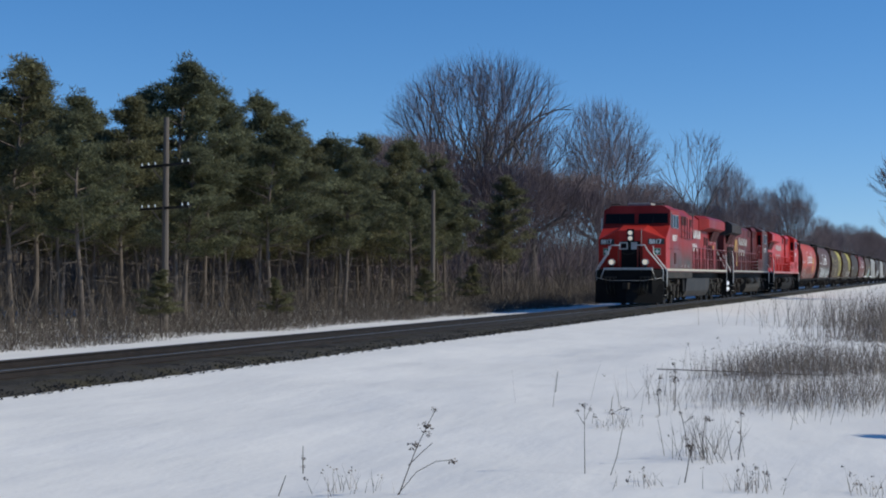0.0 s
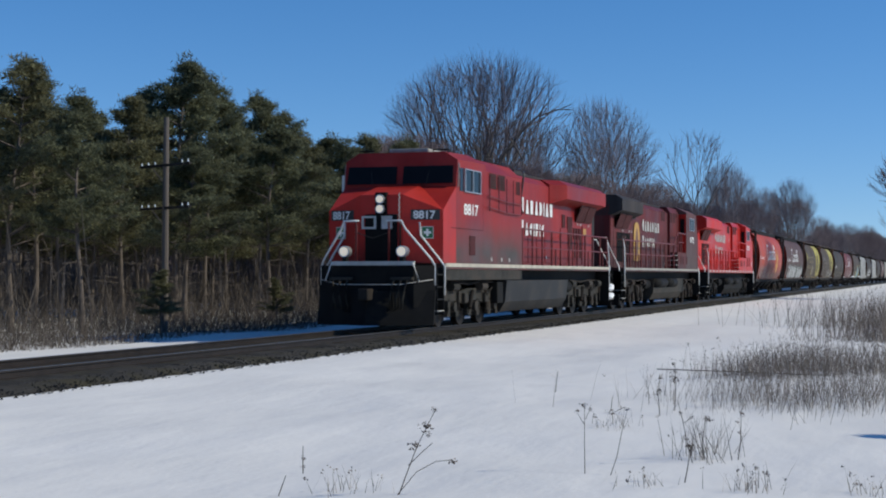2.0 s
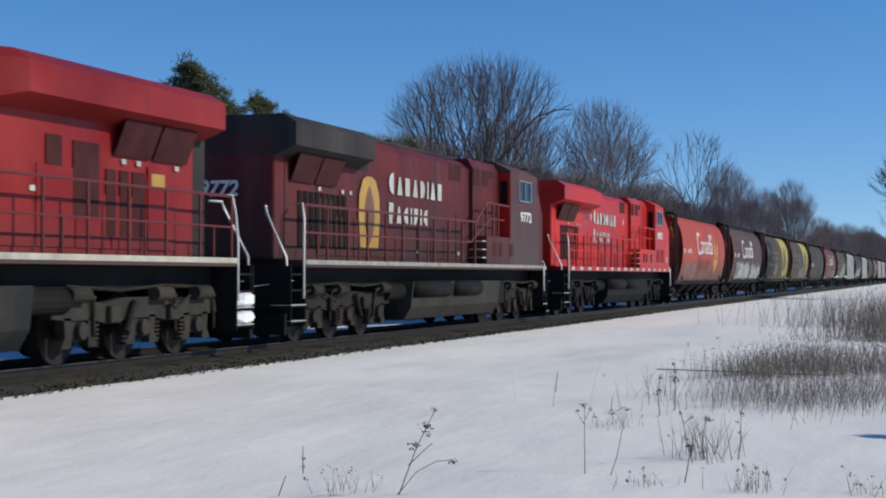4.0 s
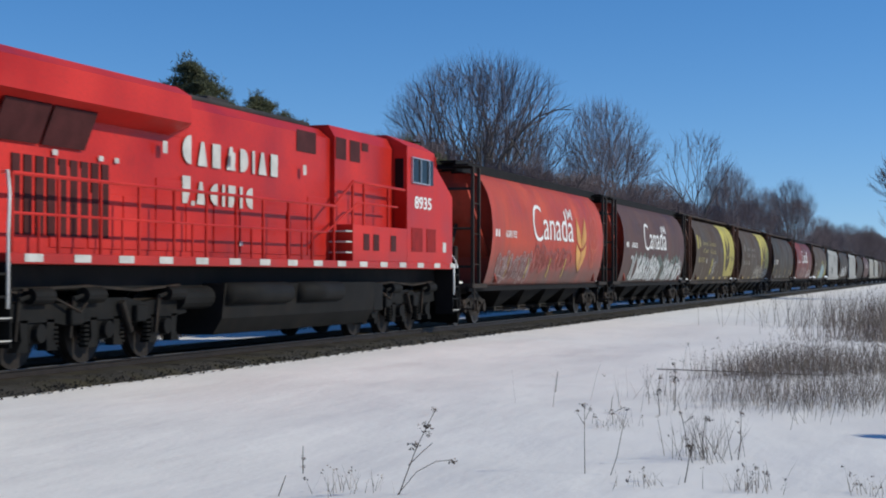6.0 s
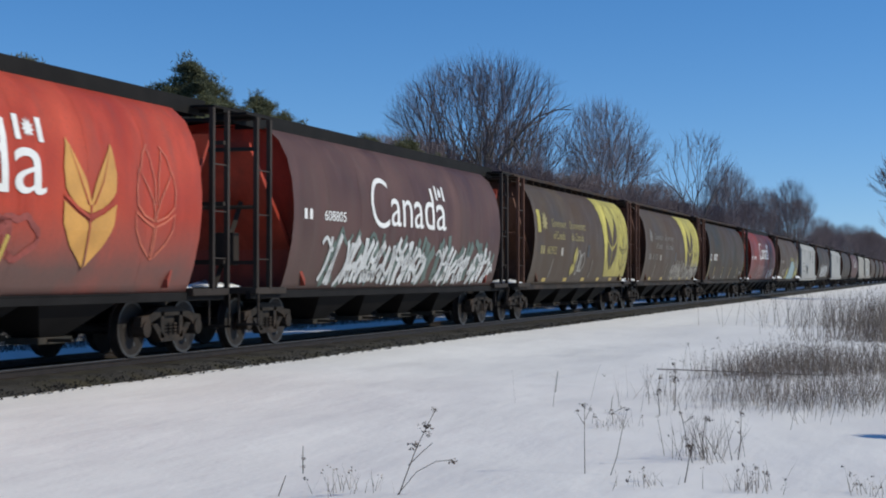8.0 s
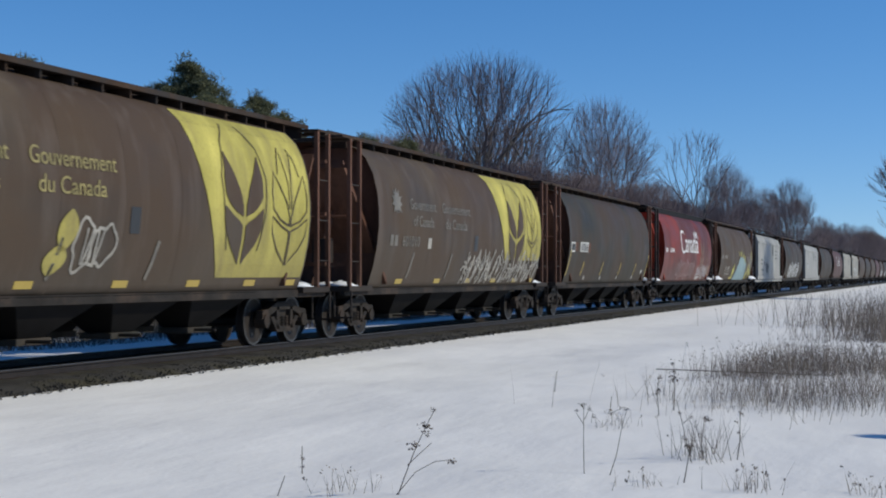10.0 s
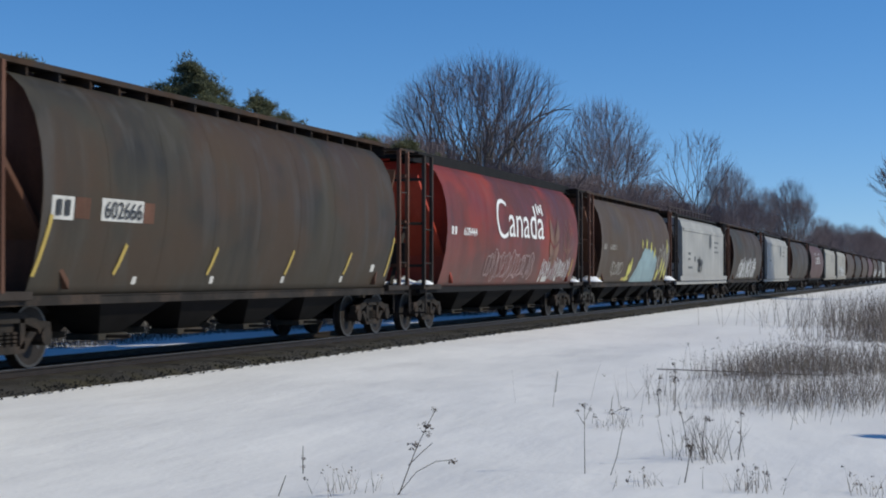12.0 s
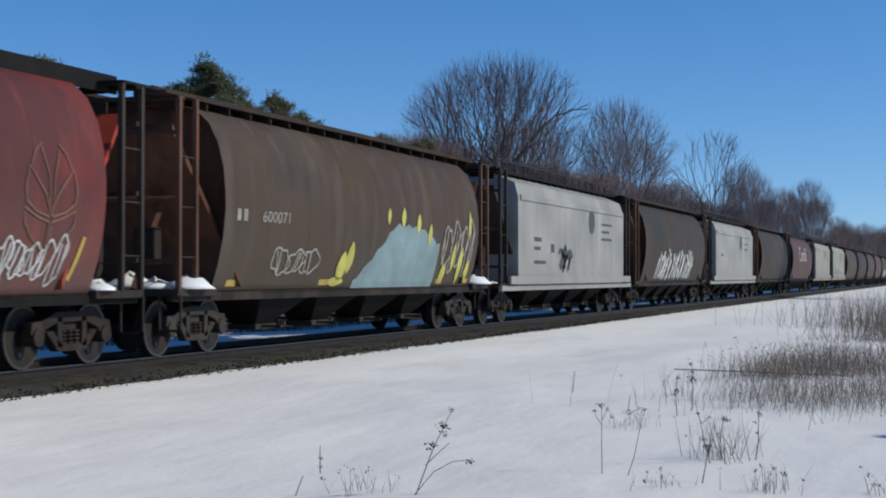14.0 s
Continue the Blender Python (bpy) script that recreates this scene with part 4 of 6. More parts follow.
    def crest_of(u):
        k = (u + 0.9) / 5.1
        return 1.2 + 1.2 * min(1, k * 2.6) * (1 - max(0, k - 0.7) * 1.1) + 0.05 * math.sin(u * 11)
    for a in np.arange(-0.9, 4.1, 0.2):
        hi, hi2 = crest_of(a), crest_of(a + 0.2)
        bm.faces.new([bm.verts.new(p) for p in ((a, 1.06, 0), (a + 0.2, 1.06, 0), (a + 0.2, hi2, 0), (a, hi, 0))])
    paint("graffiti", bm, SPRAY_TEAL, c, L, "flat teal sprayed block", 0.006)
    bm = bmesh.new()
    for x, z0, z1, w in ((-1.75, 1.15, 1.8, 0.24), (-1.4, 1.35, 2.0, 0.18), (-1.9, 1.1, 1.3, 0.4), (0.6, 2.4, 2.75, 0.1), (1.5, 2.35, 2.8, 0.13), (2.5, 2.25, 2.7, 0.13), (3.3, 2.0, 2.5, 0.13), (4.6, 1.1, 1.6, 0.2), (5.2, 1.4, 2.1, 0.13), (5.8, 1.1, 2.0, 0.15), (6.4, 1.1, 1.7, 0.16), (6.3, 2.2, 2.9, 0.10)):
        leaf_shape(bm, x, z0, z1, w, 0.08)
    paint("graffiti", bm, SPRAY_LIME, c, L, "lime sprayed accents", 0.016)
    paint("graffiti", tag_loops(47, -5.0, -3.0, 1.25, 1.9, 3, 0.04), STENCIL, c, L, "pale scribbled letters")
    paint("graffiti", tag_loops(49, 4.4, 6.7, 1.3, 2.7, 4, 0.06), STENCIL, c, L, "pale scribbled letters")
    reflectors(c, L, xs=(-6.4, -2.4, 0.2, 2.3, 4.6, 6.6))
    # light grey car
    F = lat_flat
    c = place(hopper_car("white", "light grey smooth-sided covered hopper car with dark round emblem", flat=True, snow=0.7), 8)
    paint("round_emblem", disc(1.95, 3.08, 0.40), MARK_DARK, c, F, "dark round emblem")
    bars("data_lettering", [(3.4, 5.0, 3.0, 3.08), (3.4, 4.6, 2.75, 2.83), (3.4, 5.0, 2.5, 2.58), (-5.3, -4.5, 2.3, 2.42), (-5.3, -4.6, 2.05, 2.15), (-3.4, -3.0, 2.0, 2.25), (-5.3, -4.0, 1.65, 1.75)], MARK_DARK, c, F)
    paint("graffiti", tag_slab(53, -2.3, -0.9, 1.45, 2.3, 6, 0.24), MARK_DARK, c, F, "grey sprayed mark")
    far = [("dark", 0, 61, 0), ("white", 1, 0, 0), ("dark", 0, 0, 0), ("plum", 0, 0, 1), ("cream", 1, 0, 0), ("cream", 1, 67, 0), ("brown", 0, 0, 0), ("dark", 0, 0, 0), ("brown", 0, 0, 0), ("plum", 0, 0, 0), ("brown", 0, 71, 0)]
    text = {"plum": "dark brown cylindrical hopper car", "white": "light grey smooth-sided covered hopper car", "dark": "dark brown cylindrical hopper car", "cream": "cream-grey smooth-sided covered hopper car", "brown": "brown cylindrical hopper car"}
    protos = {}
    for i in range(9, 34):
        key = far[(i - 9) % len(far)]
        name, flat, seed, mark = key
        if key in protos:
            place(copy_thing(protos[key], Matrix()), i)
            continue
        c = place(hopper_car(name, text[name] + (" with white graffiti" if seed else ""), flat=bool(flat), rusty=name in ("dark", "brown"), snow=0.8, keyed=False), i)
        lat = F if flat else L
        protos[key] = c
        if mark:
            wordmark(c, DULL_WHITE, L)
        if seed:
            paint("graffiti", tag_slab(seed, -4.5, 3.8, 1.15, 2.5, 24, 0.26), SPRAY_WHITE, c, lat, "white sprayed letters")
        if flat:
            paint("round_emblem", disc(1.95, 3.08, 0.40), MARK_DARK, c, lat, "dark round emblem")
            bars("data_lettering", [(3.4, 5.0, 3.0, 3.08), (3.4, 4.6, 2.7, 2.8), (-5.3, -4.5, 2.3, 2.42)], MARK_DARK, c, lat)


def leaf_outline(x, z0, z1, wide=0.62):
    bm = bmesh.new()
    h = z1 - z0
    grain_ear(bm, x, z0, z0 + h * 0.9, wide, 0.03, 0.035)
    for s in (-1, 1):
        ribbon(bm, [(x + s * 0.5, z0 + h * 0.88), (x + s * 0.38, z0 + h * 1.05), (x + s * 0.2, z0 + h * 1.15)], 0.03)
        ribbon(bm, [(x + s * 0.04, z0 + h * 0.55), (x + s * 0.06, z0 + h * 0.8), (x + s * 0.22, z0 + h * 1.1)], 0.03)
    return bm


build_cars()


# ---- locomotives ----
def lay(bm, x, z, y, sgn):
    """Flat artwork on one side of a locomotive: sgn -1 the left, +1 the right side."""
    for v in bm.verts:
        u, w = v.co.x, v.co.y
        v.co = Vector((x + u, -y - 0.01, z + w)) if sgn < 0 else Vector((x - u, y + 0.01, z + w))
    return bm


def tiles(boxes):
    bm = bmesh.new()
    for x0, x1, z0, z1 in boxes:
        bm.faces.new([bm.verts.new(p) for p in ((x0, z0, 0), (x1, z0, 0), (x1, z1, 0), (x0, z1, 0))])
    return bm


REVERSED = set()


def loco_truck(loco, xc, keyed, mat):
    """A three-axle truck: a long cast side frame with pedestal legs, journal boxes, springs, brake cylinders."""
    bm = bmesh.new()
    for s in (-1, 1):
        a = sorted((s * 1.04, s * 1.20))
        top = [(-2.62, 0.70), (-2.55, 0.92), (-1.9, 0.98), (-1.2, 0.90), (-0.6, 0.98), (0.6, 0.98), (1.2, 0.90), (1.9, 0.98), (2.55, 0.92), (2.62, 0.70), (2.2, 0.66), (1.5, 0.66), (0.95, 0.58), (0.4, 0.66), (-0.4, 0.66), (-0.95, 0.58), (-1.5, 0.66), (-2.2, 0.66)]
        extrude_y(bm, top, a[0], a[1])
        for x in (-1.85, 0, 1.85):
            for d in (-1, 1):
                # pedestal legs that flare at the foot
                extrude_y(bm, [(x + d * 0.24, 0.70), (x + d * 0.44, 0.70), (x + d * 0.40, 0.42), (x + d * 0.52, 0.26), (x + d * 0.24, 0.26)][::d], a[0], a[1])
            b = sorted((s * 1.03, s * 1.17))
            box(bm, x - 0.18, x + 0.18, b[0], b[1], 0.36, 0.66, bevel=0.03)
            cylinder_y(bm, x, 0.51, s * 1.16, s * 1.27, 0.13, 14)
        for x in (-0.95, 0.95):
            b = sorted((s * 1.18, s * 1.30))
            box(bm, x - 0.16, x + 0.16, b[0], b[1], 0.60, 0.86, bevel=0.03)
    box(bm, -2.2, 2.2, -0.95, 0.95, 0.6, 0.85)
    f = part("truck_frame", fix(bm), mat, loco)
    f.location = (xc, 0, 0)
    bm = bmesh.new()
    for s in (-1, 1):
        for x in (-1.36, -0.52, 0.52, 1.36):
            for k in range(5):
                tube(bm, [(x, s * 1.13, 0.30 + k * 0.065), (x, s * 1.13, 0.335 + k * 0.065)], 0.085, 8)
    tagged(part("spring", fix(bm), mat, f), kind="stuff")
    for s in (-1, 1):
        for x in (-2.0, 0.55, 1.95):
            bm = tube(bmesh.new(), [(x - 0.3, s * 1.27, 1.03), (x + 0.22, s * 1.27, 1.03)], 0.115, 12)
            tube(bm, [(x + 0.2, s * 1.27, 1.03), (x + 0.46, s * 1.26, 0.98)], 0.035, 6)
            part("brake_cylinder", fix(bm), mat, f)
            part("brake_link", tube(bmesh.new(), [(x + 0.44, s * 1.25, 1.02), (x + 0.50, s * 1.23, 0.42)], 0.03, 6), TRUCK_DARK, f)
        part("damper", tube(bmesh.new(), [(-0.35, s * 1.27, 0.92), (-0.62, s * 1.27, 0.46)], 0.055, 8), TRUCK_DARK, f)
        bm = bmesh.new()
        tube(bm, [(-2.3, s * 1.24, 1.16), (-0.8, s * 1.27, 1.09), (0.6, s * 1.25, 1.16), (2.3, s * 1.24, 1.12)], 0.025, 5)
        tube(bm, [(0.4, s * 1.27, 1.14), (0.9, s * 1.31, 0.79), (1.5, s * 1.27, 0.99)], 0.022, 5)
        part("brake_pipe", bm, TRUCK_DARK, f)
    for dx in (-1.85, 0, 1.85):
        wheelset(loco, xc + dx, 0.533, keyed)


def handrail(loco, pts, mat, r=0.022, name="handrail"):
    return smooth(part(name, tube(bmesh.new(), pts, r, 6), mat, loco))


def name_shape(kind, w, h):
    """A plain shape of a letter's size: wedge, half disc, block or bar."""
    bm = bmesh.new()
    arc = [math.pi * k / 8 - math.pi / 2 for k in range(9)]
    outer = {"w": [(w * 0.1, 0), (w * 0.9, 0), (w * 0.62, h), (w * 0.38, h)],
             "r": [(w * 0.1, 0), (w * 0.8, 0), (w * 0.8, h), (w * 0.1, h)],
             "i": [(0, 0), (w, 0), (w, h), (0, h)],
             "d": [(w * 0.1, 0)] + [(w * (0.35 + 0.5 * math.cos(a)), h * (0.5 + 0.5 * math.sin(a))) for a in arc] + [(w * 0.1, h)],
             "h": [(w * (0.75 - 0.65 * math.cos(a)), h * (0.5 + 0.5 * math.sin(a))) for a in arc] + [(w * 0.8, h), (w * 0.8, 0)],
             "b": [(w * 0.1, 0), (w * 0.5, 0), (w * 0.8, h * 0.5), (w * 0.8, h), (w * 0.1, h)]}[kind]
    bm.faces.new([bm.verts.new((x, z, 0)) for x, z in outer])
    return bm


def locomotive(label, red, rail_mat, stripe, number, side, truck=TRUCK_GREY, roof=None, front=False, tank=TANK_GREY,
               nose_at=(-10.2, 2.92, -9.15, 3.55), cab_rear=-6.5, window=(-8.45, -7.1), wing_at=(2.95, 9.2), hood_to=9.3, rear=10.3, nose_mat=None, cab_mat=None, name_at=-1.35):
    """A six-axle hood diesel. Its front points to -x; side: the one the field sees, where the lettering is drawn.
    nose_at: the nose's side corner and the foot of the windscreen, each along x and up."""
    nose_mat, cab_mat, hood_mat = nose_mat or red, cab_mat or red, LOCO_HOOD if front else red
    xn, zn, xw, zw = nose_at
    lead = -11.12 if front else xn - 0.7
    lo = empty("locomotive", label, "locomotive", "locomotives of the train")
    roof = roof or red
    # frame and walkway
    part("underframe", B(lead + 0.02, rear, -1.05, 1.05, 1.10, 1.47, bevel=0.02), LOCO_BLACK, lo)
    part("skirt", B(xn + 0.2, -2.8, -1.51, -1.35, 1.20, 1.468, bevel=0.01), TRUCK_GREY if front else red, lo)
    bm = B(xn + 0.1, rear - 0.68, -1.53, 1.53, 1.47, 1.62, bevel=0.015)
    part("walkway", bm, red, lo)
    if stripe == "line":
        for s in (-1, 1):
            part("sill_stripe", lay(tiles([(xn + 0.1, rear - 0.7, 1.53, 1.62)]), 0, 0, 1.53, -1) if s < 0 else lay(tiles([(0.7 - rear, -xn - 0.1, 1.53, 1.62)]), 0, 0, 1.53, 1), SILL_CREAM if front else STENCIL, lo, "cream reflective sill stripe")
    else:
        for k in range(16):
            part("sill_stripe", lay(tiles([(-9.3 + k * 1.25, -9.3 + k * 1.25 + 0.45, 1.50, 1.61)]), 0, 0, 1.53, side), DULL_WHITE, lo, "pale reflective sill block")
    # nose and cab, built as one shell lofted along x
    W = 1.5
    def ring(x, w, z, ch, top):
        # full-width section with chamfered shoulders
        return [(x, -w, 1.62), (x, -w, z), (x, -w + ch, top), (x, w - ch, top), (x, w, z), (x, w, 1.62)]
    foot = [(xn - 0.30, -0.55), (xn, -W), (xw, -W), (xw, W), (xn, W), (xn - 0.30, 0.55)]
    tops = [3.30 + (zn - 2.92) * 0.5, zn, zw, zw, zn, 3.30 + (zn - 2.92) * 0.5]
    bm = bmesh.new()
    lo_v = [bm.verts.new((x, y, 1.62)) for x, y in foot]
    hi_v = [bm.verts.new((x, y, z)) for (x, y), z in zip(foot, tops)]
    ridge = [bm.verts.new((xw, y, zw + 0.05)) for y in (-0.55, 0.55)]
    for i in range(6):
        j = (i + 1) % 6
        bm.faces.new((lo_v[i], lo_v[j], hi_v[j], hi_v[i]))
    bm.faces.new((hi_v[0], hi_v[1], hi_v[2], ridge[0]))
    bm.faces.new((hi_v[0], ridge[0], ridge[1], hi_v[5]))
    bm.faces.new((hi_v[5], ridge[1], hi_v[3], hi_v[4]))
    bm.faces.new((hi_v[2], hi_v[3], ridge[1], ridge[0]))
    bm.faces.new(lo_v[::-1])
    bmesh.ops.triangulate(bm, faces=[f for f in bm.faces if len(f.verts) == 4 and abs(f.normal.z) < 2])
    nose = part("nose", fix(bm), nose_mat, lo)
    bm = loft(bmesh.new(), [ring(xw, W, zw, 0.40, zw + 0.05), ring(xw + 0.14, W, 4.24, 0.34, 4.45), ring(cab_rear, W, 4.28, 0.5, 4.54)])
    cab = part("cab", fix(bm), cab_mat, lo)
    # windscreen: two panes in the raked front, with surround and wipers
    for s in (-1, 1):
        pts = [(xw - 0.03, 0.09, zw + 0.09), (xw - 0.03, 1.42, zw + 0.09), (xw + 0.08, 1.40, 4.09), (xw + 0.08, 0.09, 4.09)]
        bm = bmesh.new()
        f0 = [bm.verts.new((x - 0.02, s * y, z)) for x, y, z in pts]
        f1 = [bm.verts.new((x + 0.06, s * y, z)) for x, y, z in pts]
        bm.faces.new(f0), bm.faces.new(f1[::-1])
        for i in range(4):
            bm.faces.new((f0[i], f1[i], f1[(i + 1) % 4], f0[(i + 1) % 4]))
        pane = part("windscreen", fix(bm), GLASS, cab, "dark raked windscreen pane")
        tube_pts = [(xw - 0.06, s * 0.72, zw + 0.06), (xw + 0.04, s * 0.78, zw + 0.44)]
        part("wiper", tube(bmesh.new(), tube_pts, 0.009, 4), TRUCK_GREY, cab)
    for s in (-1, 1):
        a = sorted((s * 1.495, s * 1.515))
        w0, w1 = window
        part("side_window", B(w0, w1, a[0], a[1], 3.48, 4.02, bevel=0.005), GLASS, cab, "dark cab side window")
        b = sorted((s * 1.5, s * 1.55))
        bm = bmesh.new()
        for q in ((w0 - 0.05, w0, 3.45, 4.05), (w1, w1 + 0.035, 3.45, 4.05), (w0, w1, 3.45, 3.475), (w0, w1, 4.025, 4.05), ((w0 + w1) / 2 - 0.02, (w0 + w1) / 2 + 0.02, 3.48, 4.02)):
            box(bm, q[0], q[1], b[0], b[1], q[2], q[3])
        part("window_frame", bm, ALU, cab, "aluminium window frame")
        part("quarter_window", B(w0 - 0.40, w0 - 0.1, a[0], a[1], 3.46, 4.05, bevel=0.005), GLASS, cab)
        part("grab_iron", tube(bmesh.new(), [(xw + 0.1, s * 1.53, zw), (xw + 0.16, s * 1.53, 4.15)], 0.02, 5), STENCIL if front else red, cab)
    # rear cab wall window, seen when the cab trails
    part("rear_window", B(cab_rear - 0.02, cab_rear + 0.02, 1.2, 1.42, 3.3, 4.0, bevel=0.015), GLASS, cab, "narrow dark window in the cab's back wall")
    if not front:
        part("cab_back", B(cab_rear, cab_rear + 0.012, 1.06, 1.49, 2.35, 4.2), LOCO_CLEAN, cab, "bright red back wall of the cab")
        part("step_deck", B(cab_rear, -2.9, 1.0, 1.5, 1.62, 2.38, bevel=0.01), red, lo, "raised walkway box beside the cab")
        for x in (-4.1, -3.5, -5.2):
            part("deck_vent", lay(tiles([(-x, -x + 0.35, 1.85, 2.2)]), 0, 0, 1.5, 1), GREY_LOUVRE, lo)
        for z in (1.78, 2.0, 2.22):
            part("deck_step", B(-2.9, -2.55, 1.1, 1.48, z, z + 0.03), DULL_WHITE, lo, "white-edged step")
    # roof gear
    part("air_conditioner", B(xw + 0.7, xw + 1.8, -0.55, 0.55, 4.46, 4.60, bevel=0.05), STENCIL, lo, "pale air conditioner housing")
    for y in (-1.0, 1.0):
        bm = bmesh.new()
        tube(bm, [(xw + 0.3, y - 0.2, 4.42), (xw + 0.3, y - 0.2, 4.52), (xw + 0.3, y + 0.2, 4.52), (xw + 0.3, y + 0.2, 4.42)], 0.018, 5)
        part("roof_grab", bm, LOCO_BLACK, lo)
    # equipment hood behind the cab: full width on the left side only
    bm = bmesh.new()
    loft(bm, [[(x, -1.5, 1.62), (x, -1.5, 4.1), (x, -1.1, 4.45), (x, 1.0, 4.45), (x, 1.15, 4.2), (x, 1.15, 1.62)] for x in (cab_rear, -2.75)])
    cabinet = part("equipment_cabinet", fix(bm), red, lo)
    for opening in ((-6.2, -5.5, 3.66, 4.08), (-5.38, -4.6, 3.66, 4.08), (-3.45, -2.98, 3.62, 4.0)):
        part("cabinet_louvre", lay(tiles([opening]), 0, 0, 1.5, -1), GREY_LOUVRE, cabinet, "dark louvred opening")
    for x0 in (-6.2, -5.38):
        for k in range(5):
            z = 3.69 + k * 0.078
            part("louvre_slat", B(x0 + 0.12, x0 + 0.64, -1.53, -1.505, z, z + 0.022), TRUCK_GREY, cabinet)
    part("cabinet_door", B(-8.0, -7.5, -1.515, -1.49, 1.84, 2.34, bevel=0.005), GREY_LOUVRE, cab)
    for q in ((0.96, 1.96, 3.77, 4.2), (2.8, 3.38, 3.75, 4.2), (3.6, 4.2, 3.75, 4.2), (4.3, 4.7, 4.02, 4.2)):
        part("louvre_panel", lay(tiles([q]), 0, 0, 1.05 if q[0] < 2 else 1.15, 1), GREY_LOUVRE, cabinet, "dark intake screen")
    bm = bmesh.new()
    for z in (3.05, 3.35):
        tube(bm, [(-6.4, -1.56, z + 0.1), (-4.6, -1.56, z), (-3.0, -1.56, z)], 0.018, 5)
    for x in (-6.3, -5.4, -4.6, -3.9, -3.0):
        tube(bm, [(x, -1.56, 3.05), (x, -1.56, 4.0)], 0.018, 5)
    part("grab_iron", bm, rail_mat, cabinet)
    # engine hood, narrower, with doors
    h = 1.05
    bm = loft(bmesh.new(), [[(x, -h, 1.62), (x, -h, 4.15), (x, -h + 0.25, 4.36), (x, h - 0.25, 4.36), (x, h, 4.15), (x, h, 1.62)] for x in (-2.75, hood_to)])
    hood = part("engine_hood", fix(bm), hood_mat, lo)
    for s in (-1, 1):
        for k in range(10):
            x = -2.5 + k * 1.05
            a = sorted((s * (h - 0.01), s * (h + 0.018)))
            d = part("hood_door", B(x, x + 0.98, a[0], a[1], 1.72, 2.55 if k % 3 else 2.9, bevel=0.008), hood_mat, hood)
    # exhaust stack and roof
    part("roof_cover", B(-2.4, 4.2, -0.75, 0.75, 4.36, 4.47, bevel=0.04), SOOT_SHADE, hood)
    part("exhaust_stack", B(0.6, 1.5, -0.35, 0.35, 4.44, 4.62, bevel=0.02), SOOT_SHADE, hood)
    # radiator section with its overhanging wings
    bm = loft(bmesh.new(), [[(x, -1.06, 3.62), (x, -w, 3.80), (x, -w, 4.24), (x, -w + 0.26, 4.40), (x, w - 0.26, 4.40), (x, w, 4.24), (x, w, 3.80), (x, 1.06, 3.62)] for x, w in ((wing_at[0] - 0.7, 1.08), (wing_at[0], 1.5), (wing_at[1], 1.5))])
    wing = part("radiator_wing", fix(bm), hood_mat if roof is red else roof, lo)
    for s in (-1, 1):
        for x0 in (wing_at[1] - 3.05, wing_at[1] - 1.82):
            bm = bmesh.new()
            y0, y1 = s * 1.08, s * 1.30
            vs = [bm.verts.new(p) for p in ((x0, y0, 3.18), (x0 + 1.15, y0, 3.18), (x0 + 1.15, y1, 3.72), (x0, y1, 3.72))]
            vt = [bm.verts.new((v.co.x, v.co.y + s * 0.02, v.co.z - 0.02)) for v in vs]
            bm.faces.new(vs), bm.faces.new(vt[::-1])
            for i in range(4):
                bm.faces.new((vs[i], vt[i], vt[(i + 1) % 4], vs[(i + 1) % 4]))
            part("radiator_screen", fix(bm), GREY_LOUVRE, wing, "slanted dark radiator intake screen")
        a = sorted((s * (h - 0.01), s * (h + 0.025)))
        for x0, x1, z0, z1 in ((4.04, 4.46, 2.9, 3.34), (4.77, 5.5, 2.2, 3.3), (5.71, 6.0, 1.92, 2.94), (6.12, 6.4, 1.92, 2.94), (6.52, 6.92, 1.92, 2.94)) if front else [(6.3 + 0.3 * k, 6.5 + 0.3 * k, 1.88, 3.0) for k in range(9)]:
            part("vent_panel", B(x0, x1, a[0], a[1], z0, z1, bevel=0.005), GREY_LOUVRE if front or red is LOCO_CLEAN else DEEP, hood, "dark vent panel")
        for k, x in enumerate((6.15, 6.62, 7.9, -1.6, 1.7, 3.6)):
            z = 3.04 if k < 3 else 1.85 if k < 5 else 2.5
            part("warning_plate", lay(tiles([(x * -s, x * -s + 0.13, z, z + 0.08)]), 0, 0, h + 0.03, s), DULL_WHITE, hood)
    # hood end; on the leading unit dark paint stands in for shade
    part("hood_end", B(hood_to, hood_to + 0.5, -1.05, 1.05, 1.62, 4.1, bevel=0.05), SOOT_SHADE if front else red, lo)
    if not front:
        bm = lettering(number, 0.42, 1.0, 0.2, 0.012)
        for v in bm.verts:
            v.co = Vector((hood_to + 0.52, -0.55 + v.co.x, 2.85 + v.co.y))
        part("end_number", fix(bm), WHITE, lo, "white road number on the hood end")
    # railings on both walkways
    for s in (-1, 1):
        x0 = -2.6 if s < 0 else -6.3
        y = s * 1.47
        bm = bmesh.new()
        to = rear - 0.8
        n = 10
        if s < 0:
            tube(bm, [(x0, y, 2.68), (to, y, 2.68)], 0.026, 6)
            tube(bm, [(x0, y, 2.15), (to, y, 2.15)], 0.02, 6)
        else:
            # the rail climbs beside the cab steps
            x0 = -1.9
            tube(bm, [(cab_rear + 0.1, y, 3.26), (-3.0, y, 3.28), (-1.95, y, 2.72), (to, y, 2.68)], 0.03, 6)
            tube(bm, [(cab_rear + 0.6, y, 2.85), (-3.3, y, 2.85), (-1.5, y, 2.18), (to, y, 2.15)], 0.022, 6)
            for x in (cab_rear + 1.2, -3.6, -2.95):
                tube(bm, [(x, y, 2.3), (x, y, 3.27)], 0.032, 6)
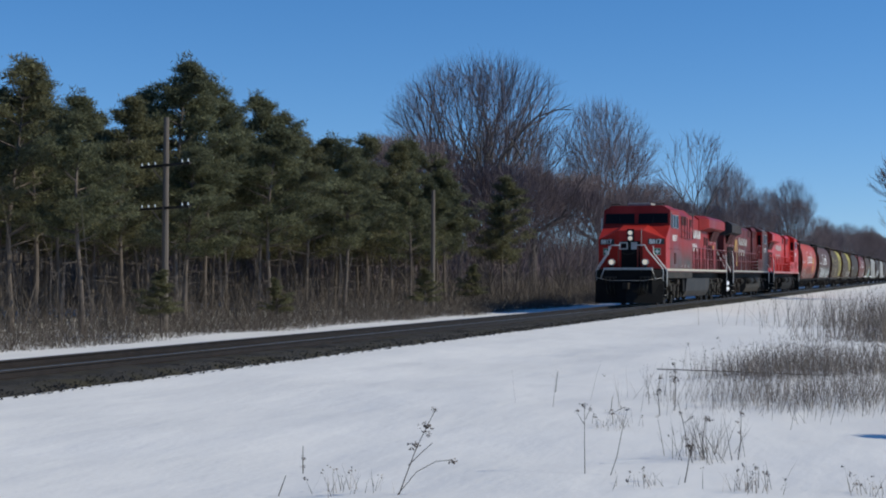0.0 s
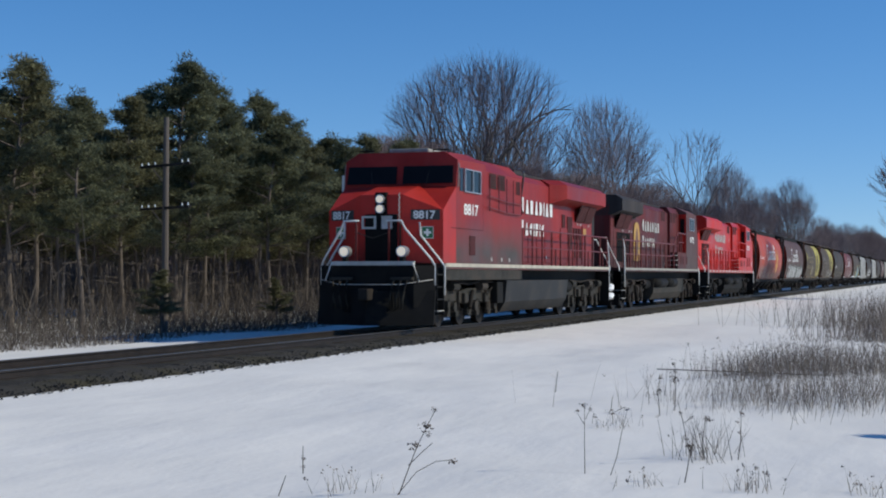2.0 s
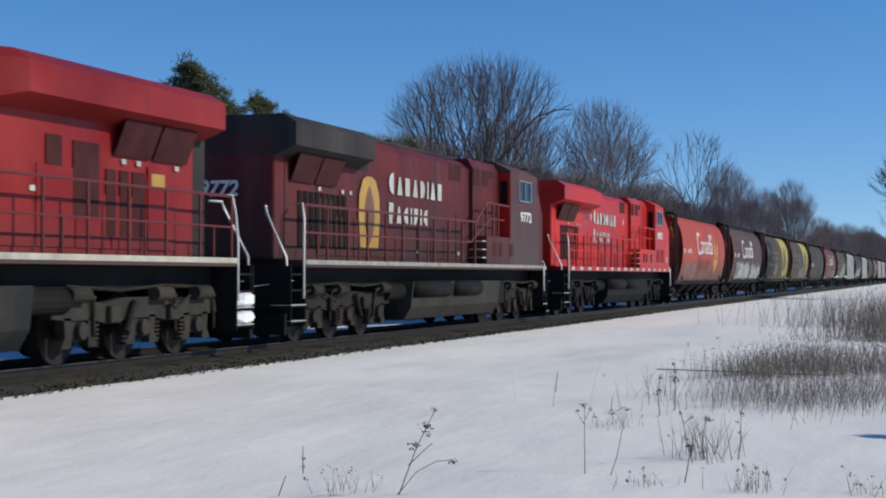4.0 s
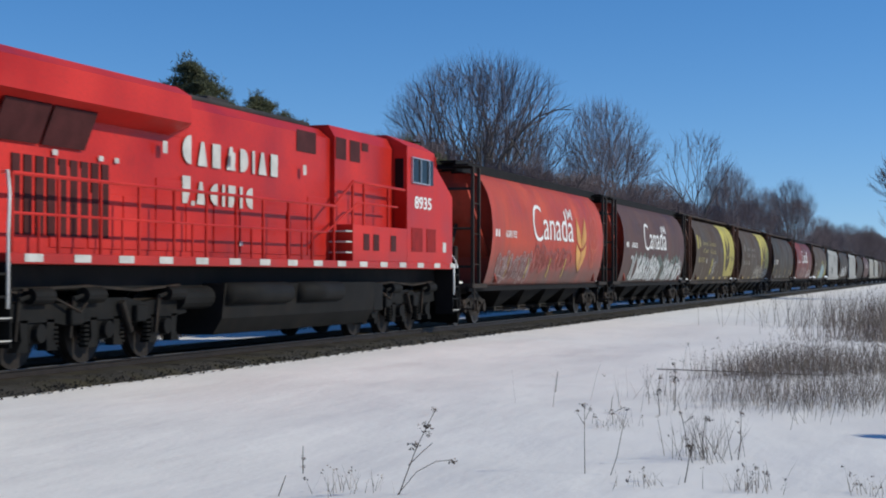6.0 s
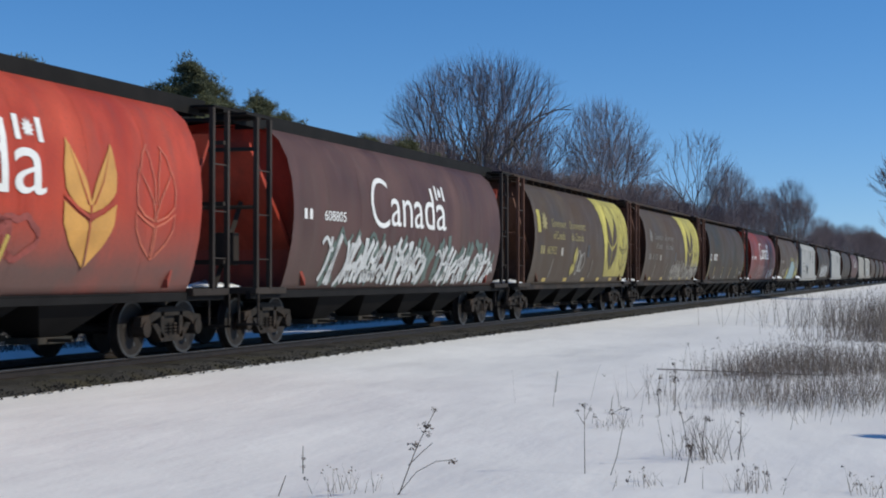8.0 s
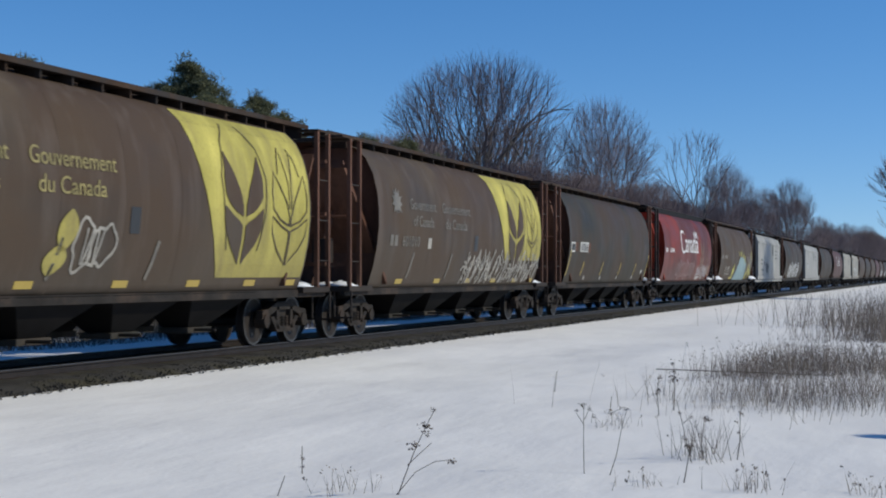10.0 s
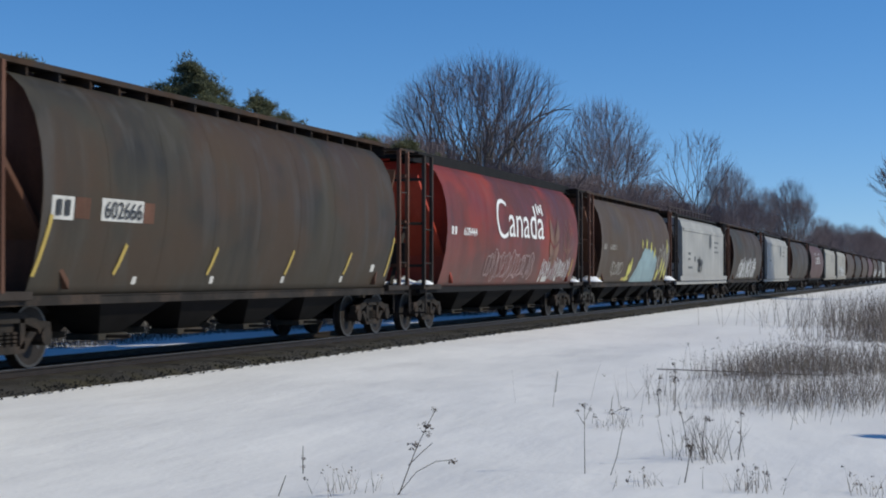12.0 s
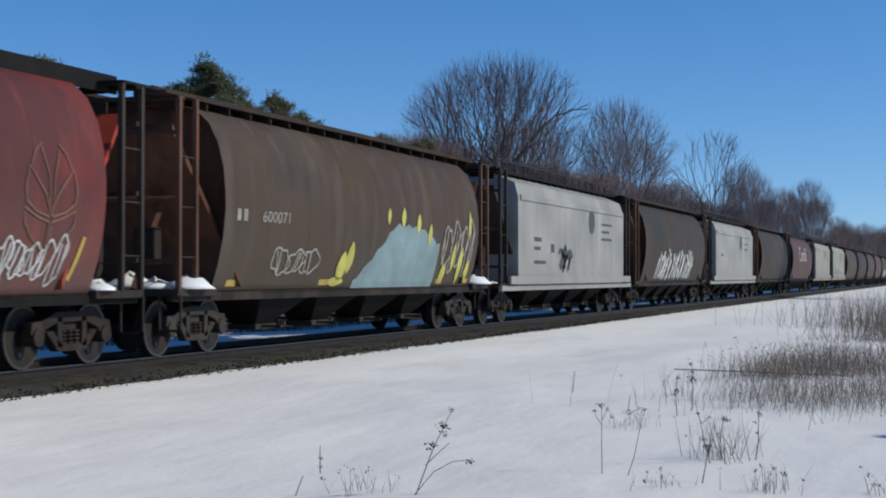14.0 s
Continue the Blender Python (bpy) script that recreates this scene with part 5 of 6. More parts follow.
        for k in range(n + 1):
            x = x0 + (to - x0) * k / n
            tube(bm, [(x, y, 1.5), (x, y, 2.68)], 0.03, 6)
            if k < n and k % 2:
                tube(bm, [(x + 0.5, y, 1.5), (x + 0.5, y, 2.15)], 0.022, 6)
        part("walkway_railing", bm, rail_mat, lo)
        # corner rails in white at both ends, and the step wells
        for e, g in ((lead + 0.36 if front else xn - 0.5, -1), (rear, 1)):
            if g < 0:
                handrail(lo, [(lead, s * 0.35, 2.64), (lead, s * 0.74, 2.64), (lead + 0.03, s * 0.82, 2.45), (e - 0.04, s * 1.40, 1.70), (e, s * 1.47, 1.55), (e, s * 1.47, 1.08)], WHITE, 0.026, "corner_handrail")
                handrail(lo, [(e + 0.30, s * 0.98, 2.62), (e + 0.32, s * 1.0, 2.30), (e + 0.50, s * 1.44, 1.70), (e + 0.52, s * 1.55, 1.54), (e + 0.52, s * 1.55, 0.84)], WHITE, 0.026, "corner_handrail")
            else:
                handrail(lo, [(e - 0.42, s * 0.85, 2.63), (e - 0.12, s * 0.95, 2.63), (e - 0.08, s * 1.0, 2.48), (e - 0.03, s * 1.42, 1.66), (e - 0.03, s * 1.47, 1.10)], WHITE, 0.024, "corner_handrail")
                handrail(lo, [(e - 0.98, s * 1.2, 2.70), (e - 0.72, s * 1.45, 2.70), (e - 0.70, s * 1.5, 2.4), (e - 0.64, s * 1.52, 1.9), (e - 0.64, s * 1.52, 0.88)], WHITE, 0.024, "corner_handrail")
            well = 0.52 if g < 0 else 0.68
            for k in range(4):
                z = 0.42 + k * 0.30
                a, b = sorted((e - 0.035 * g, e - (well - 0.005) * g))
                c, d = sorted((s * (1.105), s * 1.52))
                part("step", B(a, b, c, d, z, z + 0.035), LOCO_BLACK, lo)
            bm = bmesh.new()
            c, d = sorted((s * 1.06, s * 1.10))
            a, b = sorted((e - 0.0 * g, e - (well + 0.02) * g))
            box(bm, a, b, c, d, 0.36, 1.5)
            for q in (0.0, well):
                c, d = sorted((s * 1.10, s * 1.53))
                a, b = sorted((e - q * g, e - (q + 0.03) * g))
                box(bm, a, b, c, d, 0.36, 1.5)
            part("step_well", bm, LOCO_BLACK, lo)
            bm = bmesh.new()
            for z in ((0.42,) if g < 0 else (0.42, 0.72)):
                c, d = sorted((s * 1.12, s * 1.535))
                a, b = sorted((e - 0.0 * g, e - (well + 0.02) * g))
                box(bm, a - 0.004, b + 0.004, c, d, z + 0.03, z + 0.045)
            part("step_edge", bm, DULL_WHITE, lo, "white step edge")
            if g > 0 and front:
                bm = bmesh.new()
                rnd = random.Random(5)
                for k in range(2):
                    # slabs of snow packed between the treads
                    z = 0.47 + k * 0.31
                    rings = []
                    for q, y in ((0.7, 1.12), (1.0, 1.3), (0.95, 1.5), (0.6, 1.6)):
                        rings.append([(e - 0.34 + 0.36 * q * math.copysign(abs(math.cos(t)) ** 0.4, math.cos(t)) * rnd.uniform(0.78, 1.12), s * y, z + 0.11 + 0.135 * q * math.copysign(abs(math.sin(t)) ** 0.4, math.sin(t)) * rnd.uniform(0.7, 1.15)) for t in [2 * math.pi * i / 12 for i in range(12)]])
                    loft(bm, rings)
                part("step_snow", fix(bm), SNOW_CLUMP, lo, "snow packed on the steps")
    # ends: pilot sheet, plough and coupler
    for e, g in ((lead, -1), (rear, 1)):
        a, b = sorted((e, e - 0.06 * g))
        if g < 0:
            bm = loft(bmesh.new(), [[(e, -1.05, z), (e, 1.05, z), (e + 0.36, 1.5, z), (e + 0.36, -1.5, z)] for z in (0.55, 1.56)])
            part("pilot", fix(bm), LOCO_BLACK, lo)
        else:
            part("pilot", B(a, b, -1.5, 1.5, 0.55, 1.5, bevel=0.01), LOCO_BLACK, lo)
        bm = bmesh.new()
        if g < 0:
            loft(bm, [[(e - 0.38, 0, 0.95), (e - 0.55, 0, 0.12), (e - 0.5, 0, 0.12), (e - 0.3, 0, 0.95)]] + [[(e + 0.30, y, 0.95), (e + 0.16, y, 0.12), (e + 0.23, y, 0.12), (e + 0.36, y, 0.95)] for y in (1.5,)])
            loft(bm, [[(e - 0.38, 0, 0.95), (e - 0.55, 0, 0.12), (e - 0.5, 0, 0.12), (e - 0.3, 0, 0.95)]] + [[(e + 0.30, y, 0.95), (e + 0.16, y, 0.12), (e + 0.23, y, 0.12), (e + 0.36, y, 0.95)] for y in (-1.5,)])
            part("snow_plough", fix(bm), LOCO_BLACK, lo, "black V-shaped snow plough")
        else:
            box(bm, e, e + 0.12, -1.45, 1.45, 0.2, 0.6)
            part("snow_plough", bm, LOCO_BLACK, lo, "black pilot plate")
        bm = bmesh.new()
        a, b = sorted((e, e + 0.68 * g))
        box(bm, a, b, -0.13, 0.13, 0.72, 1.0, bevel=0.03)
        part("coupler", bm, TRUCK_DARK, lo)
        for y in (-0.75, -0.6, 0.6, 0.75):
            bm = bmesh.new()
            tube(bm, [(e + 0.02 * g, y, 1.25), (e + 0.28 * g, y, 1.0), (e + 0.22 * g, y, 0.55), (e + 0.3 * g, y * 0.8, 0.45)], 0.025, 6)
            part("air_hose", bm, LOCO_BLACK, lo)
        handrail(lo, [(e - 0.28 * g, -1.45, 1.22), (e + 0.05 * g, -1.0, 1.14), (e + 0.25 * g, -0.8, 1.10), (e + 0.25 * g, 0.8, 1.10), (e + 0.05 * g, 1.0, 1.14), (e - 0.28 * g, 1.45, 1.22)], DULL_WHITE, 0.010, "uncoupling_lever")
    # front face; the leading unit's door has the nose's shade in its colour
    bm = bmesh.new()
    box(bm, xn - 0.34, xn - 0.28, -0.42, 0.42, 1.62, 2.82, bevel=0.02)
    part("nose_door", bm, DEEP if front else red, lo, "nose door coloured near-black for the shade on it" if front else "")
    part("front_sill", B(lead - 0.03, lead + 0.02, -1.08, 1.08, 1.56, 1.66), DULL_WHITE, lo, "white front sill stripe")
    part("headlight_box", B(xn - 0.36, xn - 0.2, -0.15, 0.15, 2.82, 3.36, bevel=0.02), LOCO_BLACK, lo, "black headlight housing")
    part("front_deck", B(lead, xn + 0.1, -1.06, 1.06, 1.47, 1.56), LOCO_BLACK, lo)
    for z in (2.95, 3.19):
        bm = bmesh.new()
        cylinder_x(bm, 0.0, z, xn - 0.44, xn - 0.3, 0.11, 16)
        hl = part("headlight", fix(bm), ALU, lo)
        bm = bmesh.new()
        cylinder_x(bm, 0.0, z, xn - 0.452, xn - 0.441, 0.085, 16)
        part("headlight_lens", fix(bm), LAMP if front else LAMP_LENS, hl, "glowing warm headlight" if front else "unlit headlight lens")
    for y in (-0.74, 0.74):
        bm = bmesh.new()
        cylinder_x(bm, y, 1.90, lead - 0.02, lead + 0.2, 0.135, 16)
        hl = part("ditch_light", fix(bm), ALU, lo)
        bm = bmesh.new()
        cylinder_x(bm, y, 1.90, lead - 0.032, lead - 0.021, 0.105, 16)
        part("ditch_lens", fix(bm), LAMP if front else LAMP_LENS, hl, "glowing ditch light" if front else "unlit ditch light")
        part("ditch_bracket", B(lead, lead + 0.2, y - 0.05, y + 0.05, 1.55, 1.78), LOCO_BLACK, lo)
    if front:
        # gate posts, air hoses and their brackets before the nose
        for y in (-0.42, 0.42):
            handrail(lo, [(lead, y, 1.56), (lead, y, 2.60), (lead + 0.05, y * 1.1, 2.66)], RAILING, 0.03, "gate_post")
        handrail(lo, [(lead, -0.42, 2.36), (lead - 0.02, 0.0, 2.22), (lead, 0.42, 2.36)], TRUCK_GREY, 0.012, "gate_chain")
        for y in (-0.95, -0.78, -0.60, 0.60, 0.78, 0.95):
            handrail(lo, [(lead - 0.10, y, 1.22), (lead - 0.24, y * 0.98, 1.12), (lead - 0.32, y * 0.94, 0.80), (lead - 0.28, y * 0.88, 0.52)], TRUCK_GREY, 0.026, "air_hose")
        for y in (-0.78, 0.78):
            part("hose_bracket", B(lead - 0.15, lead, y - 0.28, y + 0.28, 1.20, 1.28, bevel=0.01), TRUCK_GREY, lo)
        for y in (-1.0, 1.0):
            handrail(lo, [(lead + 0.06, y * 1.12, 1.15), (lead - 0.06, y * 1.2, 1.2), (lead - 0.05, y * 1.05, 1.62), (lead + 0.06, y * 0.95, 1.58)], WHITE, 0.018, "ditch_rail")
        bm = bmesh.new()
        for k in range(12):
            tube(bm, [(xn - 0.36, -0.50 + 0.03 * (k % 2), 2.62 + k * 0.06), (xn - 0.36, -0.47 - 0.03 * (k % 2), 2.68 + k * 0.06)], 0.012, 4)
        part("coiled_cable", bm, DULL_WHITE, nose, "pale coiled cable")
        # angled corner panels: number boards, safety sign, emblem as plain shapes
        for s in (-1, 1):
            m = Matrix(((0.30 / 0.996, 0, 0, xn - 0.30), (s * 0.95 / 0.996, 0, 0, s * 0.55), (0, 1, 0, 0), (0, 0, 0, 1)))
            out = Vector((-0.95, s * 0.30, 0)).normalized()

            def corner(bm, lift):
                for v in bm.verts:
                    v.co = m @ Vector((v.co.x, v.co.y, 0)) + out * lift
                return bm
            part("number_board", corner(tiles([(0.20, 0.92, 2.68, 2.93)]), 0.012), BLACK_PAINT, nose, "black number board")
            bm = lettering(number, 0.27, 1.0, 0, 0.006)
            for v in bm.verts:
                v.co = Vector(((0.26 + v.co.x) if s < 0 else (0.86 - v.co.x), 2.715 + v.co.y, 0))
            part("board_number", corner(bm, 0.02), WHITE, nose)
            part("safety_sign", corner(tiles([(0.46, 0.76, 2.22, 2.52)]), 0.012), DULL_WHITE, nose)
            part("safety_sign", corner(tiles([(0.48, 0.74, 2.24, 2.50)]), 0.018), GREEN, nose, "green sign with a white cross")
            part("safety_cross", corner(tiles([(0.58, 0.64, 2.28, 2.46), (0.52, 0.58, 2.34, 2.40), (0.64, 0.70, 2.34, 2.40)]), 0.024), WHITE, nose)
        bm = bmesh.new()
        for y0, y1, z0, z1 in ((-0.5, -0.44, 2.3, 2.62), (-0.44, -0.12, 2.57, 2.62), (-0.18, -0.12, 2.3, 2.57), (-0.44, -0.18, 2.3, 2.35), (0.02, 0.30, 2.3, 2.62)):
            bm.faces.new([bm.verts.new((xn - 0.35, -y, z)) for y, z in ((y0, z0 + 0.16), (y1, z0 + 0.16), (y1, z1 + 0.16), (y0, z1 + 0.16))])
        part("front_emblem", fix(bm), DULL_WHITE, nose, "worn white emblem bars")
        handrail(lo, [(xn - 0.33, -0.50, 1.7), (xn - 0.33, -0.50, 2.6)], LOCO_BLACK, 0.02, "nose_grab")
        tube_m = tube(bmesh.new(), [(-8.9, 1.62, 3.3), (-8.9, 1.62, 3.9)], 0.05, 6)
        part("mirror", tube_m, ALU, lo, "upright side mirror")
    # tank, air reservoirs and trucks
    bm = extrude_x(bmesh.new(), [(-1.42, 0.58), (-1.25, 0.30), (1.25, 0.30), (1.42, 0.58), (1.48, 1.18), (-1.48, 1.18)], -4.3, 3.1)
    part("fuel_tank", fix(bm), tank, lo, "big fuel tank under the frame")
    bm = bmesh.new()
    for s in (-1, 1):
        tube(bm, [(3.2, s * 1.15, 0.95), (4.3, s * 1.15, 0.95)], 0.2, 14)
        box(bm, -5.0, -4.4, min(s * 0.8, s * 1.4), max(s * 0.8, s * 1.4), 0.55, 1.15, bevel=0.03)
    tagged(part("air_reservoir", fix(bm), LOCO_BLACK, lo), kind="stuff")
    for x0, x1 in ((-2.2, -0.1), (0.4, 3.0)):
        smooth(part("main_reservoir", fix(tube(bmesh.new(), [(x0, 1.42, 1.0), (x1, 1.42, 1.0)], 0.2, 16)), LOCO_BLACK, lo, "black air tank"))
    loco_truck(lo, -6.6, True, truck)
    loco_truck(lo, 6.6, True, truck)
    if stripe == "blocks":
        for x0, x1 in ((-7.4, -6.62), (-8.39, -7.72)):
            part("cab_louvre", B(x0, x1, 1.495, 1.512, 1.87, 2.42, bevel=0.004), LOUVRE_RED, cab, "dull red louvre panel")
        part("notice_plate", lay(tiles([(8.95, 9.2, 1.88, 2.12)]), 0, 0, 1.5, 1), DULL_WHITE, cab)
        for x in (-1.05, 2.2, 4.75):
            part("notice_plate", lay(tiles([(-x, -x + 0.16, 3.3, 3.5)]), 0, 0, 1.155, 1), DULL_WHITE, hood)
    if front:
        # hose that hangs down the hood, and the small yellow panel at the rear
        handrail(lo, [(-2.6, -1.52, 4.3), (-2.5, -1.45, 3.9), (-1.9, -1.2, 3.35), (-1.1, -1.10, 3.2)], BLACK_PAINT, 0.03, "hanging_hose")
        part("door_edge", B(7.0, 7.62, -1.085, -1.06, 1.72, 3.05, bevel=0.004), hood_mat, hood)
        part("gold_panel", lay(tiles([(7.1, 7.55, 2.72, 2.95)]), 0, 0, 1.08, -1), GOLD, hood, "small yellow panel")
        for x in (-6.0, -5.0, -4.2):
            part("step_light", lay(tiles([(x, x + 0.10, 1.70, 1.80)]), 0, 0, 1.5, -1), DULL_WHITE, lo)
        part("cab_seam", lay(tiles([(-9.6, -6.75, 2.50, 2.515)]), 0, 0, 1.5, -1), GREY_LOUVRE, cab)
        part("cab_seam", lay(tiles([(-6.78, -6.76, 2.5, 4.1)]), 0, 0, 1.5, -1), GREY_LOUVRE, cab)
    # lettering on the side that is seen
    def put(name, text, x, z, size, y, thin=1.0, bold=0.01):
        part(name, lay(lettering(text, size, thin, 0, bold), x, z, y, side), WHITE, lo, "white painted digits")
    put("cab_number", number, window[0] - 0.05 if side < 0 else window[1] - 0.2, 2.88, 0.39, 1.5, 1.62)
    # the owner's name as plain shapes of the letters' sizes
    for kinds, wide, z, high in (("hwrwdiwr", 4.15, 3.19, 0.42), ("bwhibih", 3.0, 2.53, 0.39)):
        x, step = 0.0, wide / (len(kinds) - 0.6 * kinds.count("i"))
        for k, c in enumerate(kinds):
            w = step * (0.4 if c == "i" else 1.0)
            part("name_shape", lay(name_shape(c, w * 0.80 if c != "i" else 0.11, high * (1.18 if k == 0 else 1.0)), name_at - side * x, z, 1.075, side), WHITE if front else DULL_WHITE, lo)
            x += w
    return lo


def build_locos():
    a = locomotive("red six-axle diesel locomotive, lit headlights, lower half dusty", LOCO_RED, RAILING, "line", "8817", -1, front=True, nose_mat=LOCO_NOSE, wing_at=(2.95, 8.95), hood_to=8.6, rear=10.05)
    TRAIN.append((a, 10.3))
    b = locomotive("soot-stained dark red six-axle diesel locomotive with gold crest", LOCO_DUSK, RAILING, "line", "9772", 1, truck=TRUCK_DARK, roof=SOOT_SHADE, nose_at=(-8.95, 3.1, -8.5, 3.75), cab_rear=-5.3, window=(-7.4, -6.15), wing_at=(5.7, 10.0), hood_to=9.5, cab_mat=CAB_SOOT, name_at=3.7, tank=TRUCK_GREY)
    bm = bmesh.new()
    bm.faces.new([bm.verts.new((x, z, 0)) for x, z in ((-0.55, 1.9), (0.55, 1.9), (0.66, 2.6), (0.62, 3.1), (0.4, 3.42), (0.15, 3.5), (-0.15, 3.5), (-0.4, 3.42), (-0.62, 3.1), (-0.66, 2.6))])
    part("crest", lay(bm, 4.95, 0, 1.08, 1), GOLD, b, "faded gold crest")
    bm = leaf_shape(bmesh.new(), 0, 2.0, 3.3, 0.3)
    part("crest_field", lay(bm, 4.95, 0, 1.088, 1), WHEAT_DULL, b, "brownish field of the crest")
    TRAIN.append((b, 10.3 + LOCO))
    c = locomotive("clean bright red six-axle diesel locomotive, unlit", LOCO_CLEAN, LOCO_CLEAN, "blocks", "8935", 1, truck=LOCO_BLACK, tank=LOCO_BLACK, nose_at=(-9.74, 3.26, -8.44, 3.92), cab_rear=-6.32, window=(-7.8, -6.62), wing_at=(4.4, 10.1), hood_to=9.6, name_at=3.95)
    TRAIN.append((c, 10.3 + 2 * LOCO))
    REVERSED.update((b.name, c.name))


build_locos()


# ---- trees and poles ----
def scatter_mesh(name, verts, faces, mat):
    me = bpy.data.meshes.new(name)
    me.from_pydata(verts, [], faces)
    me.materials.append(mat)
    return me


def limb(verts, faces, pts, r0, r1, sides=5):
    """A tapered branch along points, appended to a vertex list."""
    n = len(pts)
    base = len(verts)
    for i, p in enumerate(pts):
        d = (pts[min(i + 1, n - 1)] - pts[max(i - 1, 0)]).normalized()
        ref = Vector((0, 0, 1)) if abs(d.z) < 0.9 else Vector((1, 0, 0))
        u = d.cross(ref).normalized()
        v = d.cross(u)
        r = r0 + (r1 - r0) * i / (n - 1)
        for j in range(sides):
            a = 2 * math.pi * j / sides
            verts.append(tuple(p + (u * math.cos(a) + v * math.sin(a)) * r))
    for i in range(n - 1):
        for j in range(sides):
            k = (j + 1) % sides
            faces.append((base + i * sides + j, base + i * sides + k, base + (i + 1) * sides + k, base + (i + 1) * sides + j))


def tuft(verts, faces, p, rnd, size, n=16, wide=0.06):
    """A fuzzy clump of needles: short narrow blades thrown out from near one point."""
    for _ in range(n):
        d = Vector((rnd.gauss(0, 1), rnd.gauss(0, 1), rnd.gauss(0.4, 0.8))).normalized()
        q = p + Vector((rnd.gauss(0, 1), rnd.gauss(0, 1), rnd.gauss(0, 0.55))) * size * 0.42
        s = d.cross(Vector((rnd.gauss(0, 1), rnd.gauss(0, 1), rnd.gauss(0, 1)))).normalized() * size * wide
        b = len(verts)
        e = q + d * size * rnd.uniform(0.35, 0.7)
        verts.extend((tuple(q - s), tuple(q + s), tuple(e)))
        faces.append((b, b + 1, b + 2))


def make_pine(seed, height, clear, spread, needle):
    rnd = random.Random(seed)
    pine = empty("pine_tree", "tall green pine with a bare lower trunk", "tree", "pine wood behind the track")
    tv, tf, nv, nf, bv, bf = [], [], [], [], [], []
    lean = Vector((rnd.uniform(-0.3, 0.3), rnd.uniform(-0.3, 0.3), 0))
    axis = lambda k: lean * k * k + Vector((0.08 * math.sin(k * 7 + seed), 0.08 * math.cos(k * 5 + seed), height * k))
    limb(tv, tf, [axis(k / 10) + Vector((0, 0, -0.3 if k == 0 else 0)) for k in range(11)], 0.10, 0.015, 8)
    z = clear
    while z < height * 0.985:
        k = z / height
        q = (z - clear) / (height - clear)
        reach = spread * (0.5 + 0.75 * math.sin(math.pi * min(1, 0.18 + q * 0.6))) * (1 - 0.93 * q ** 1.12)
        for i in range(rnd.randint(3, 5)):
            if rnd.random() < 0.26:
                continue
            a = rnd.uniform(0, 2 * math.pi)
            ln = reach * rnd.choice((rnd.uniform(0.35, 0.8), rnd.uniform(0.8, 1.25)))
            p0 = axis(k)
            rise = rnd.uniform(0.0, 0.35) + q * 0.55
            pts = [p0 + Vector((math.cos(a), math.sin(a), 0)) * ln * t + Vector((0, 0, ln * (rise * t + 0.2 * t * t - 0.05))) for t in (0, 0.35, 0.7, 1.0)]
            limb(bv, bf, pts, 0.035, 0.008, 4)
            for t in (0.4, 0.58, 0.74, 0.88, 1.0):
                for _ in range(3 if q < 0.8 else 2):
                    p = p0.lerp(pts[-1], t) + Vector((rnd.gauss(0, 0.2), rnd.gauss(0, 0.2), rnd.gauss(0.06, 0.09))) * (0.3 + ln * 0.30)
                    tuft(nv, nf, p, rnd, rnd.uniform(0.26, 0.40) * (1 - 0.25 * max(0, q - 0.4)), 44)
        z += rnd.uniform(0.26, 0.46)
    for _ in range(5):
        tuft(nv, nf, axis(0.985) + Vector((rnd.gauss(0, 0.1), rnd.gauss(0, 0.1), rnd.gauss(0.1, 0.15))), rnd, 0.34, 40)
    # dead snags below the crown
    for _ in range(16):
        zz = rnd.uniform(0.12 * height, clear * 1.1)
        a = rnd.uniform(0, 6.28)
        p0 = axis(zz / height)
        ln = rnd.uniform(0.4, 1.5)
        limb(bv, bf, [p0, p0 + Vector((math.cos(a) * ln * 0.5, math.sin(a) * ln * 0.5, rnd.uniform(-0.1, 0.15))), p0 + Vector((math.cos(a) * ln, math.sin(a) * ln, rnd.uniform(-0.2, 0.3)))], 0.018, 0.006, 3)
    for name, vv, ff, mat in (("trunk", tv, tf, PINE_BARK), ("branch", bv, bf, PINE_BARK), ("crown", nv, nf, needle)):
        o = new(name, scatter_mesh(name, vv, ff, mat))
        if name != "trunk":
            o["kind"] = "stuff"
        o.parent = pine
    return pine


def ground_at(x, y):
    return snow_level(x, y) - 0.05


